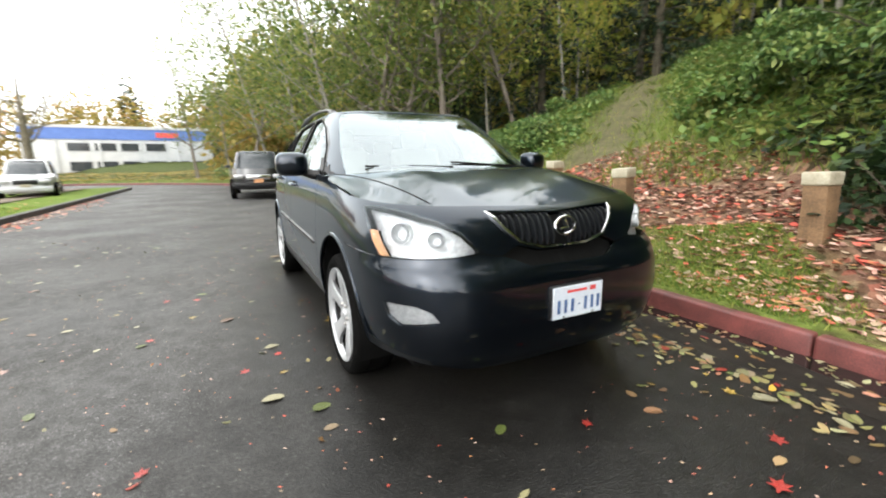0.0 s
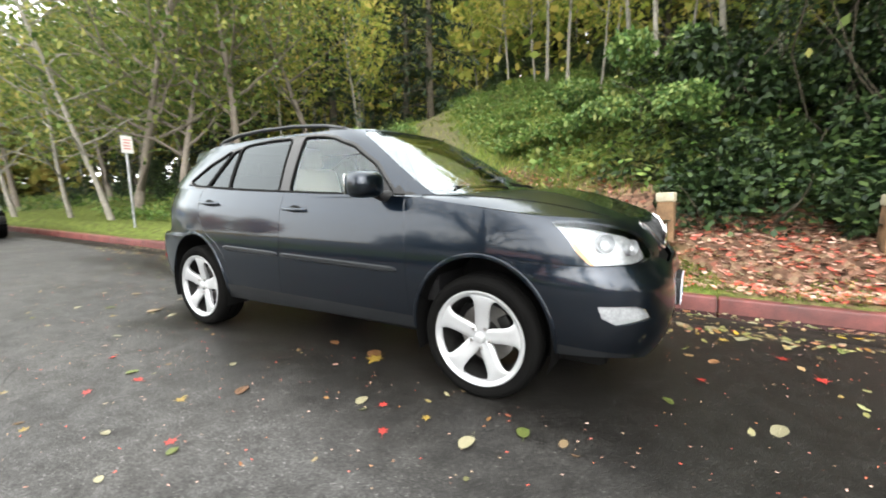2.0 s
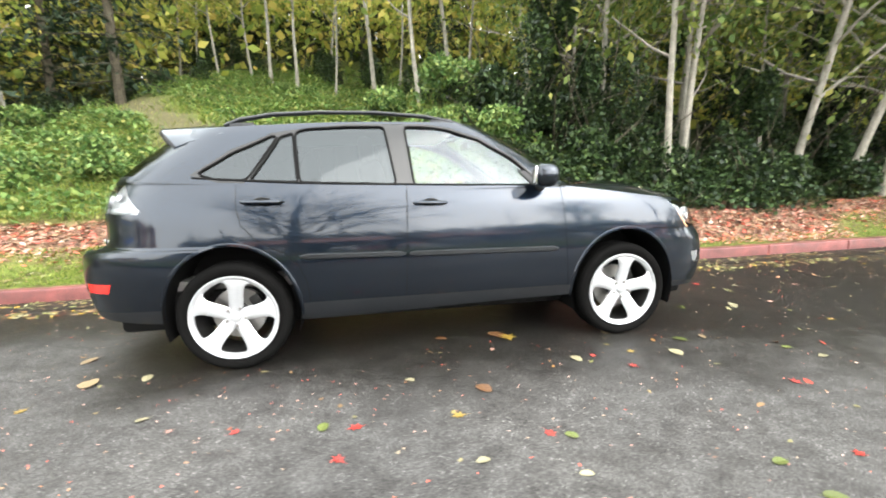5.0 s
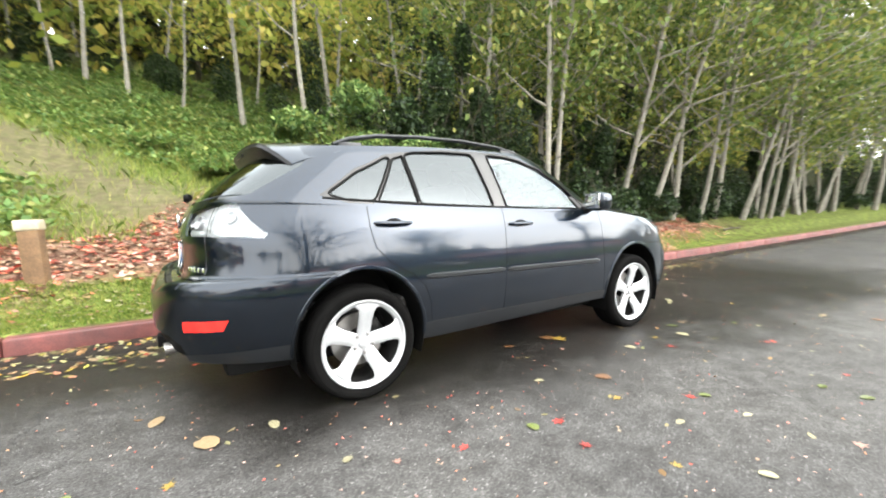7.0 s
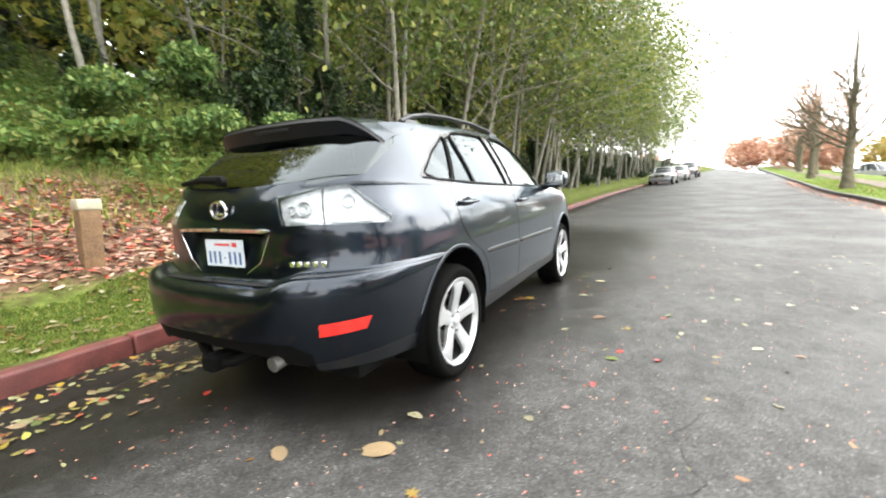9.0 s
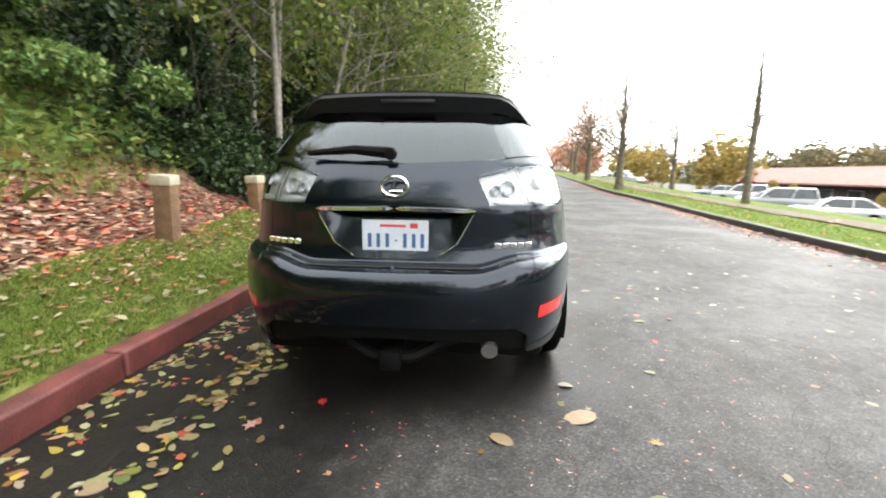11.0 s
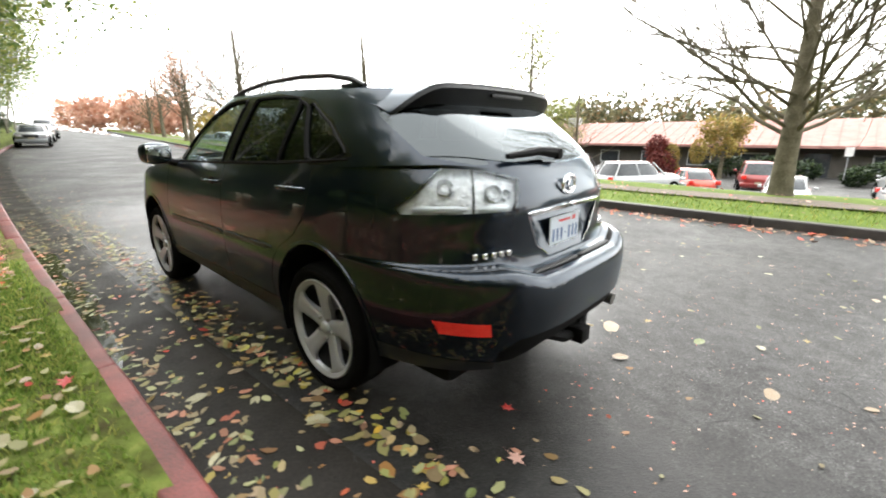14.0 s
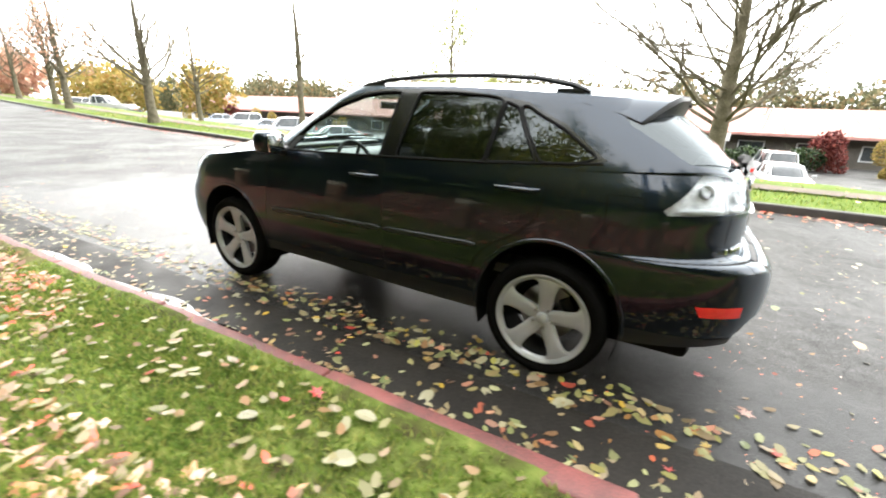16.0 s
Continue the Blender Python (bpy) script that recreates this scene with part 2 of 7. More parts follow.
def asphalt():
    m, n, l, b = nodes_of("wet_asphalt")
    tc = n.new("ShaderNodeTexCoord")

    def noise_at(scale, detail=3, rough=.5):
        x = n.new("ShaderNodeTexNoise")
        x.inputs["Scale"].default_value, x.inputs["Detail"].default_value, x.inputs["Roughness"].default_value = scale, detail, rough
        l.new(tc.outputs["Object"], x.inputs["Vector"])
        return x.outputs[0]

    def ramp(src, *stops):
        x = n.new("ShaderNodeValToRGB")
        while len(x.color_ramp.elements) < len(stops):
            x.color_ramp.elements.new(.5)
        for e, (p, c) in zip(x.color_ramp.elements, stops):
            e.position, e.color = p, (*c, 1) if len(c) == 3 else c
        l.new(src, x.inputs[0])
        return x.outputs[0]

    def blend(fac, a, c, mode="MIX"):
        x = n.new("ShaderNodeMix")
        x.data_type, x.blend_type = "RGBA", mode
        if isinstance(fac, float):
            x.inputs[0].default_value = fac
        else:
            l.new(fac, x.inputs[0])
        l.new(a, x.inputs[6])
        l.new(c, x.inputs[7])
        return x.outputs[2]
    stones = n.new("ShaderNodeTexVoronoi")
    stones.inputs["Scale"].default_value = 135
    l.new(tc.outputs["Object"], stones.inputs["Vector"])
    grit = ramp(stones.outputs["Color"], (.0, (.027, .0265, .026)), (.5, (.056, .055, .053)), (.86, (.09, .0885, .086)), (1.0, (.23, .226, .22)))
    wide = ramp(noise_at(.45, 5), (.3, (.74, .74, .75)), (.7, (1.12, 1.11, 1.09)))
    col = blend(1.0, grit, wide, "MULTIPLY")
    spots = ramp(noise_at(7, 5, .65), (.34, (.62, .61, .6)), (.62, (1.15, 1.15, 1.15)))
    col = blend(1.0, col, spots, "MULTIPLY")
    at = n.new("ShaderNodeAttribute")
    at.attribute_name = "damp_and_shade"
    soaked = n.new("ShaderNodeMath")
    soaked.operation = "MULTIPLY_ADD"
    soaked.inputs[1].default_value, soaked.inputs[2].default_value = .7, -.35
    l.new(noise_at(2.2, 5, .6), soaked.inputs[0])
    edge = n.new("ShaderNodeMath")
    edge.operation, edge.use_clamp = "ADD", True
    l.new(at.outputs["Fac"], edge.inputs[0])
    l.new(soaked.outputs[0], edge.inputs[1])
    # damp darkens the asphalt; shade under the car is in this tint too
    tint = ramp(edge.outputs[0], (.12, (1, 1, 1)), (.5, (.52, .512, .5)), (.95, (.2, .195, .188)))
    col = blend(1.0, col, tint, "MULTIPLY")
    l.new(col, b.inputs["Base Color"])
    wet = ramp(noise_at(.8, 4, .55), (.36, (.55, .55, .55)), (.62, (.7, .7, .7)))
    wet = blend(1.0, wet, ramp(edge.outputs[0], (.15, (1, 1, 1)), (.8, (.6, .6, .6))), "MULTIPLY")
    l.new(wet, b.inputs["Roughness"])
    l.new(ramp(edge.outputs[0], (.15, (.2, .2, .2)), (.8, (.24, .24, .24))), b.inputs["Specular IOR Level"])
    bp = n.new("ShaderNodeBump")
    bp.inputs["Strength"].default_value, bp.inputs["Distance"].default_value = .28, .006
    l.new(stones.outputs["Distance"], bp.inputs["Height"])
    b2 = n.new("ShaderNodeBump")
    b2.inputs["Strength"].default_value, b2.inputs["Distance"].default_value = .09, .02
    l.new(noise_at(14, 4), b2.inputs["Height"])
    l.new(bp.outputs[0], b2.inputs["Normal"])
    l.new(b2.outputs[0], b.inputs["Normal"])
    return m


def hillside():
    """Grass, leaf litter and trodden soil, mixed by where they lie, and a darker green tone off the trail."""
    m, n, l, b = nodes_of("hillside_soil_grass_and_litter")
    tc = n.new("ShaderNodeTexCoord")

    def noise_at(scale, detail=4):
        x = n.new("ShaderNodeTexNoise")
        x.inputs["Scale"].default_value, x.inputs["Detail"].default_value = scale, detail
        l.new(tc.outputs["Object"], x.inputs["Vector"])
        return x.outputs[0]

    def ramp(src, *stops):
        x = n.new("ShaderNodeValToRGB")
        while len(x.color_ramp.elements) < len(stops):
            x.color_ramp.elements.new(.5)
        for e, (p, c) in zip(x.color_ramp.elements, stops):
            e.position, e.color = p, (*c, 1)
        l.new(src, x.inputs[0])
        return x.outputs[0]

    def mask(name, a, c):
        at = n.new("ShaderNodeAttribute")
        at.attribute_name = name
        return at.outputs["Fac"]

    def blend(fac, a, c):
        x = n.new("ShaderNodeMix")
        x.data_type = "RGBA"
        l.new(fac, x.inputs[0])
        l.new(a, x.inputs[6])
        l.new(c, x.inputs[7])
        return x.outputs[2]
    grass = ramp(noise_at(7, 7), (.3, (.045, .04, .016)), (.46, (.07, .085, .02)), (.58, (.1, .13, .028)), (.72, (.17, .175, .05)))
    soil = ramp(noise_at(6), (.3, (.045, .035, .024)), (.55, (.095, .075, .052)), (.75, (.15, .12, .085)))
    flecks = n.new("ShaderNodeTexVoronoi")
    flecks.inputs["Scale"].default_value = 16
    l.new(tc.outputs["Object"], flecks.inputs["Vector"])
    litter = ramp(flecks.outputs["Color"], (.15, (.035, .022, .015)), (.4, (.09, .05, .033)), (.6, (.15, .085, .06)), (.75, (.18, .125, .08)), (.95, (.2, .06, .045)))
    col = blend(mask("litter", 0, 1), grass, litter)
    col = blend(mask("trail", 0, 1), col, soil)
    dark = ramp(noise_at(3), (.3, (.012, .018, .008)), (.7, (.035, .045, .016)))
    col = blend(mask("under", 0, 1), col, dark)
    l.new(col, b.inputs["Base Color"])
    b.inputs["Roughness"].default_value = .9
    b.inputs["Specular IOR Level"].default_value = .08
    bp = n.new("ShaderNodeBump")
    bp.inputs["Strength"].default_value, bp.inputs["Distance"].default_value = .7, .04
    l.new(noise_at(38, 5), bp.inputs["Height"])
    l.new(bp.outputs[0], b.inputs["Normal"])
    return m


ASPHALT, HILLSIDE = asphalt(), hillside()
LAWN = surface("lawn", (.05, .085, .012), (.13, .175, .03), 3, 60, .9, 0, .6, 0, .08)
DRY_LAWN = surface("lawn_under_yellow_leaves", (.14, .12, .03), (.3, .2, .05), 2.5, 40, .9, 0, .6, 0, .08)
KERB_RED = surface("weathered_red_kerb_paint", (.032, .011, .01), (.17, .043, .037), 5, 120, .55, 0, .3, vary=.12)
GUTTER = surface("dark_wet_gutter_concrete", (.007, .006, .005), (.022, .019, .016), 2.2, 60, .6, 0, .25, 0, .12, rough_to=.45)
KERB_GREY = surface("dark_wet_kerb_concrete", (.016, .014, .013), (.05, .043, .038), 5, 150, .6, 0, .3, vary=.15)
DIRT = surface("trodden_dirt_strip", (.06, .045, .03), (.14, .105, .072), 3, 45, .9, 0, .5)

# the ground far round, one sheet to the horizon, just under everything
g = np.linspace(-1, 1, 60)
GX, GY = np.meshgrid(np.sign(g) * np.abs(g) ** 3 * 900, np.sign(g) * np.abs(g) ** 3 * 900, indexing="ij")
GZ = -3.0 + 0 * GX
whole("ground", sheet("ground", np.stack([GX, GY, GZ], -1), LAWN), LAWN, "flat grassy ground that runs to the horizon", "ground", kind="structure")

# asphalt: the road, its bend and the car park that lies a little lower
xs = np.concatenate([np.linspace(-62, -12, 40), np.linspace(-11.5, 14, 110), np.linspace(15, 110, 50)])
ys = np.concatenate([np.linspace(-70, -12, 32), np.linspace(-11.5, -4.2, 24), np.linspace(-4, 2.2, 64)])
AX, AY = np.meshgrid(xs, ys, indexing="ij")
AZ = road_z(AX) * ease(-60, -8, AY) ** .3 + lot_z(AY) * ease(-26, -16, AX) - .025 * ease(.9, 1.7, AY)
AZ += .006 * wave(AX, AY, 2.3) * (1 - ease(6, 14, np.abs(AX)))
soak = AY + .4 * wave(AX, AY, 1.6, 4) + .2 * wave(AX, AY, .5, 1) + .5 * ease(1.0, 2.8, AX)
# damp strip along the kerb, with the car's under-shade put into it
damp_and_shade = ease(-1.9, -.5, soak) * (1 - .75 * ease(5.5, 9, AX)) * (1 - .8 * ease(-1.7, -2.5, AX) * (1 - ease(-.3, .5, AY))) * ease(-9, -4.5, AX)
whole("road", sheet("road", np.stack([AX, AY, AZ], -1), ASPHALT, (("damp_and_shade", damp_and_shade),)), ASPHALT, "wet dark asphalt road with coarse grit and puddles", "road", kind="structure")

# the smooth gutter strip along the near kerb
QX, QK = np.meshgrid(np.linspace(-15, 40, 260), np.linspace(-.02, .56, 9), indexing="ij")
QY = kerb_y(QX) - QK - .012 * wave(QX, QK, .6) * (QK > .5)
QZ = road_z(QX) - .025 * ease(.9, 1.7, QY) + .006 * wave(QX, QY, 2.3) * (1 - ease(6, 14, np.abs(QX))) + .005 - .012 * (QK > .5)
whole("gutter", sheet("gutter", np.stack([QX, QY, QZ], -1), GUTTER), GUTTER, "smooth dark wet concrete gutter strip along the kerb", "gutter", kind="structure")

# water that stands in the gutter
WATER = surface("standing_water", (.006, .0055, .005), (.011, .01, .009), 3, 30, .045, 0, .015, 0, .5)
WX, WK = np.meshgrid(np.linspace(-.5, 4.4, 90), np.linspace(0, 1, 7), indexing="ij")
wide = .17 * ease(-.5, .5, WX) * (1 - ease(3.4, 4.4, WX)) * (1 + .45 * wave(WX, 0 * WX, .45, 2)) + .01
WY = kerb_y(WX) - .01 - WK * wide
whole("puddle", sheet("puddle", np.stack([WX, WY, road_z(WX) - .025 * ease(.9, 1.7, WY) + .006 * wave(WX, WY, 2.3) + .0085 - .004 * WK], -1), WATER), WATER, "thin film of standing water in the gutter", "puddle", kind="structure")

# the bank behind the near kerb
us = np.concatenate([np.linspace(-44, -17, 40), np.linspace(-16, 12, 190), np.linspace(12.6, 110, 90)])
ds = np.concatenate([np.array((.04, .07)), np.linspace(.1, 3.2, 44), np.linspace(3.35, 14, 56), np.linspace(14.5, 75, 40)])
U, D = np.meshgrid(us, ds, indexing="ij")
kp, kn = kerb_line(U)
HX, HY = kp[..., 0] + kn[..., 0] * D, kp[..., 1] + kn[..., 1] * D
HZ = bank(U, D)
grown = D > .15 - .075 * ease(-2.4, -.8, U) * (1 - ease(3, 5, U)) + .02 * wave(U, 0 * U, .35)
HZ = np.where(D < .17, np.where(grown, .146, .1) + road_z(U) + .006 * wave(U, D, .2), HZ)
off = trail_off(HX, HY)
litter = ease(.75, 1.5, D + .3 * wave(U, D, .7, 3) + .9 * ease(1.5, 3, U) * (1 - ease(7, 9, U))) * (1 - ease(-.5, .6, D - 2.4 - 1.8 * np.exp(-((U + 1.3) / 1.1) ** 2) + .4 * wave(U, D, 1.5, 1))) * ease(-8, -5, U) * (1 - ease(9, 15, U))
trail = (1 - ease(.5, 1.35, off + .35 * wave(HX, HY, .8))) * ease(2.2, 3.6, D) * .68
# darker ground away from the trail and along the grove
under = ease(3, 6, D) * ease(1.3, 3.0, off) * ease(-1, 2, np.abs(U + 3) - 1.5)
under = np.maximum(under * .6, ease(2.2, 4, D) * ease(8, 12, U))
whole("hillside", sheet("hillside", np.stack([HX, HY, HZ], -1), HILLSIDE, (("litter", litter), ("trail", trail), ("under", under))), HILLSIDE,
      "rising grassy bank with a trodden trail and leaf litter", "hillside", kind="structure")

# the verge across the road with a trodden strip, and the lawn behind the bend
vx = np.linspace(-24.6, 110, 150)
vk = np.array([0, .02, .5, 1.2, 2.2, 3.1, 4.2, 5.0, 5.2])
VX, VK = np.meshgrid(vx, vk, indexing="ij")
VY = far_kerb_y(VX) - .15 - VK
VZ = .13 + road_z(VX) + .06 * ease(.3, 2, VK) + .02 * wave(VX, VY, 1.2) - .04 * VK - 1.0 * (VK > 5.1)
whole("verge", sheet("verge", np.stack([VX, VY, VZ], -1), LAWN), LAWN, "bright green grass verge across the road", "verge", kind="structure")
PX, PK = np.meshgrid(vx, np.array([1.75, 2.1, 2.6, 2.95]), indexing="ij")
PY = far_kerb_y(PX) - .15 - PK + .12 * wave(PX, 0 * PX, 2.5)
whole("dirt_path", sheet("dirt_path", np.stack([PX, PY, .218 - .04 * PK + road_z(PX) + .02 * wave(PX, PY, 1.2)], -1), DIRT), DIRT, "trodden dirt strip along the verge", "path", kind="structure")
BX, BY = np.meshgrid(np.linspace(-120, -36, 30), np.linspace(-70, 12, 30), indexing="ij")
whole("lawn", sheet("lawn", np.stack([BX, BY, .12 + .01 * (-36 - BX) + .05 * wave(BX, BY, 6)], -1), DRY_LAWN), DRY_LAWN, "lawn strewn with yellow leaves before the blue building", "lawn", kind="structure")


def kerb(name, line, height, width, material, label, cut):
    """A row of kerb stones along a line of (foot, outward normal, height of the road)."""
    top = tagged(new(name), label, "kerb", kind="structure")
    shared = {}
    for i, (p, nrm, z) in enumerate(line[:-1]):
        q, _, z2 = line[i + 1]
        length = round(float(np.hypot(q[0] - p[0], q[1] - p[1])), 3)
        if length not in shared:
            bm = block(-length / 2 + cut, length / 2 - cut, 0, width, -.2, height, .022, 3)
            bmesh.ops.subdivide_edges(bm, edges=[e for e in bm.edges if abs(e.verts[0].co.x - e.verts[1].co.x) > length * .6], cuts=5)
            for v in bm.verts:
                v.co.y += .006 * noise.noise(v.co * 3.1) if v.co.y < width * .5 else 0
                v.co.z += .006 * noise.noise(v.co * 4.3) if v.co.z > 0 else 0
            shared[length] = from_bm("kerb_stone", bm, material, True)
        ob = new("kerb_stone", shared[length])
        ob.parent = top
        a = math.atan2(q[1] - p[1], q[0] - p[0])
        ob.matrix_basis = Matrix.Translation(((p[0] + q[0]) / 2, (p[1] + q[1]) / 2, (z + z2) / 2)) @ Matrix.Rotation(a, 4, "Z") @ Matrix.Rotation(-math.atan2(z2 - z, length), 4, "Y") @ pose(0, 0, .004 * random.uniform(-1, 1), 0, 0, .25 * random.uniform(-1, 1))
    return top


def line_at(us):
    p, nn = kerb_line(us)
    return [(p[i], nn[i], float(road_z(us[i]))) for i in range(len(us))]


kerb("kerb", line_at(np.arange(-40, 60, 1.52)), .13, .15, KERB_RED, "kerb of concrete stones in weathered red paint", .004)
fx = np.arange(-24, 90, 2.4)
kerb("far_kerb", [((x, float(far_kerb_y(x)) - .16), (0, -1), float(road_z(x))) for x in fx], .135, .16, KERB_GREY, "dark wet concrete kerb across the road", .004)

# ---- the estate car's skin: two wrapped walls, each a rounded outline at every height ----
def pchip(*pts):
    """A smooth curve through points of rising x that never overshoots."""
    x, y = (np.array(c, float) for c in zip(*pts))
    h = np.diff(x)
    d = np.diff(y) / h
    m = np.concatenate(([d[0]], np.where(d[1:] * d[:-1] > 0, 2 * d[1:] * d[:-1] / (d[1:] + d[:-1] + 1e-12), 0), [d[-1]]))

    def value(q):
        q = np.clip(np.asarray(q, float), x[0], x[-1])
        i = np.clip(np.searchsorted(x, q, side="right") - 1, 0, len(h) - 1)
        t = (q - x[i]) / h[i]
        return ((1 + 2 * t) * (1 - t) ** 2 * y[i] + t * (1 - t) ** 2 * h[i] * m[i]
                + t * t * (3 - 2 * t) * y[i + 1] + t * t * (t - 1) * h[i] * m[i + 1])
    return value


def step_up(s):
    """How much higher the rear bumper stands at its corners."""
    return .045 * ease(-2.34, -2.1, s)


CORNER = 1.9          # length given to a quarter turn along s
def wrapped(width, front, rear, mid_front, mid_rear, n_front, n_rear, drop=None):
    """The wall (s, z): s is x along the flank, and goes on round the corners to the middle of nose and tail."""
    def point(s, z):
        s, z = np.broadcast_arrays(np.asarray(s, float), np.asarray(z, float))
        ahead = s > mid_front
        behind = s < mid_rear
        a = np.where(ahead, (s - mid_front) / CORNER, np.where(behind, (mid_rear - s) / CORNER, 0)) * np.pi / 2
        n = np.where(ahead, n_front, n_rear)
        si, co = np.abs(np.sin(a)), np.abs(np.cos(a))
        r = (si ** n + co ** n) ** (1 / n)
        reach = np.where(ahead, front(z) - mid_front, rear(z if drop is None else z - drop(s, z)) - mid_rear)
        base = np.where(ahead, mid_front, np.where(behind, mid_rear, s))
        x = base + np.where(ahead | behind, reach * si / r, 0)
        return np.stack([x, -width(z) * co / r, z], -1)
    return point


low_wall = wrapped(
    pchip((.2, .78), (.3, .865), (.4, .898), (.52, .915), (.65, .922), (.8, .918), (.93, .906), (1.02, .892), (1.1, .868), (1.17, .84), (1.24, .811), (1.3, .785)),
    pchip((.2, 2.1), (.28, 2.2), (.4, 2.26), (.52, 2.28), (.66, 2.27), (.73, 2.24), (.79, 2.19), (.86, 2.17), (.95, 2.12), (1.0, 2.05), (1.06, 1.92), (1.3, 1.7)),
    pchip((.2, -2.25), (.3, -2.35), (.45, -2.41), (.62, -2.43), (.7, -2.42), (.735, -2.39), (.765, -2.27), (.85, -2.255), (1.0, -2.26), (1.1, -2.235), (1.2, -2.18), (1.3, -2.1)),
    .9, -.9, 4.5, 3.6,
    lambda s, z: step_up(s) * (1 - ease(.86, .98, z)) * ease(.56, .68, z))
top_wall = wrapped(
    pchip((1.0, .88), (1.1, .862), (1.15, .845), (1.29, .785), (1.45, .7), (1.55, .64), (1.62, .58)),
    pchip((1.0, 1.42), (1.12, 1.26), (1.25, 1.04), (1.4, .78), (1.52, .55), (1.6, .36), (1.66, .2)),
    pchip((1.0, -2.22), (1.2, -2.16), (1.3, -2.07), (1.4, -1.95), (1.5, -1.81), (1.58, -1.69), (1.66, -1.55)),
    0.0, -.95, 3.6, 4.2)



def normals_on(wall, s, z, e=2e-3):
    n = np.cross(wall(s + e, z) - wall(s - e, z), wall(s, z + e) - wall(s, z - e))
    n /= np.linalg.norm(n, axis=-1, keepdims=True) + 1e-12
    return n * np.where((n * (wall(s, z) - np.stack([np.clip(wall(s, z)[..., 0], -1.2, .6), 0 * s, 0 * s + .8], -1))).sum(-1, keepdims=True) < 0, -1, 1)


def inside(poly, p):
    poly = np.asarray(poly, float)
    a, b = poly, np.roll(poly, -1, 0)
    x, y = p[:, 0][:, None], p[:, 1][:, None]
    hit = ((a[:, 1] > y) != (b[:, 1] > y)) & (x < (b[:, 0] - a[:, 0]) * (y - a[:, 1]) / (b[:, 1] - a[:, 1] + 1e-15) + a[:, 0])
    return hit.sum(1) % 2 == 1


def dense(line, step=.03, closed=False):
    line = [np.array(p, float) for p in line]
    out = []
    for a, b in zip(line, line[1:] + ([line[0]] if closed else [])):
        k = max(1, int(np.ceil(np.linalg.norm(b - a) / step)))
        out += [a + (b - a) * i / k for i in range(k)]
    return out if closed else out + [line[-1]]


def rounded(poly, r=.02):
    """The same outline with its corners cut round."""
    out = []
    p = [np.array(q, float) for q in poly]
    for i, c in enumerate(p):
        a, b = p[i - 1] - c, p[(i + 1) % len(p)] - c
        k = min(r, .4 * np.linalg.norm(a), .4 * np.linalg.norm(b))
        u, v = c + a / np.linalg.norm(a) * k, c + b / np.linalg.norm(b) * k
        out += [u, .25 * u + .5 * c + .25 * v, v]
    return [tuple(q) for q in out]


def ribbon(line, width):
    line = [np.array(p, float) for p in line]
    left, right = [], []
    for i, p in enumerate(line):
        d = line[min(i + 1, len(line) - 1)] - line[max(i - 1, 0)]
        d = np.array((-d[1], d[0])) / np.linalg.norm(d) * width / 2
        left.append(p + d)
        right.append(p - d)
    return [tuple(q) for q in left + right[::-1]]


def cut_sheet(outline, polys, step):
    """The outline's inside as triangles that keep to the edges of all the polys: points, triangles, middles."""
    from mathutils.geometry import delaunay_2d_cdt
    pts, edges = [], []
    for poly in [outline] + polys:
        d = dense(poly, step, True)
        k = len(pts)
        pts += d
        edges += [(k + i, k + (i + 1) % len(d)) for i in range(len(d))]
    o = np.array(outline)
    lo, hi = o.min(0), o.max(0)
    gx, gy = np.meshgrid(np.arange(lo[0], hi[0], step), np.arange(lo[1], hi[1], step))
    grid = np.stack([gx.ravel(), gy.ravel()], 1)
    grid = grid[inside(outline, grid)]
    every = [Vector(map(float, p)) for p in pts] + [Vector(map(float, p)) for p in grid]
    v, _, f, *_ = delaunay_2d_cdt(every, edges, [], 0, 1e-5)
    v = np.array([tuple(p) for p in v])
    f = np.array([q for q in f if len(q) == 3])
    mid = v[f].mean(1)
    keep = inside(outline, mid)
    return v, f[keep], mid[keep]


def skin(name, wall, v, f, side, material, lift=0.0, rim=0.0, both=False):
    """Triangles of a sheet laid onto a wall; side 1 is the car's right flank, -1 the left."""
    used = np.unique(f)
    back = np.full(len(v), -1)
    back[used] = np.arange(len(used))
    f = back[f]
    p2 = v[used]
    pos, nor = wall(p2[:, 0], p2[:, 1]), normals_on(wall, p2[:, 0], p2[:, 1])
    pos = pos + lift * nor
    a, b, c = pos[f[:, 0]], pos[f[:, 1]], pos[f[:, 2]]
    turn = (np.cross(b - a, c - a) * nor[f[:, 0]]).sum(1) < 0
    f[turn] = f[turn][:, ::-1]
    faces = [tuple(q) for q in f]
    if rim:
        count = {}
        for q in faces:
            for i in range(3):
                e = (q[i], q[(i + 1) % 3])
                if (e[1], e[0]) in count:
                    del count[(e[1], e[0])]
                else:
                    count[e] = 1
        n0 = len(pos)
        edge = sorted({i for e in count for i in e})
        low = {i: n0 + k for k, i in enumerate(edge)}
        pos = np.vstack([pos, pos[edge] - rim * nor[edge]])
        nor = np.vstack([nor, nor[edge]])
        faces += [(e[1], e[0], low[e[0]], low[e[1]]) for e in count]
    out_p, out_n, out_f = [], [], []
    for sd in ((1, -1) if both else (side,)):
        k = sum(map(len, out_p))
        flip = np.array((1, sd, 1))
        out_p.append(pos * flip)
        out_n.append(nor * flip)
        out_f += [tuple(i + k for i in (q if sd == 1 else q[::-1])) for q in faces]
    return mesh_of(name, np.vstack(out_p), out_f, material, True, np.vstack(out_n))


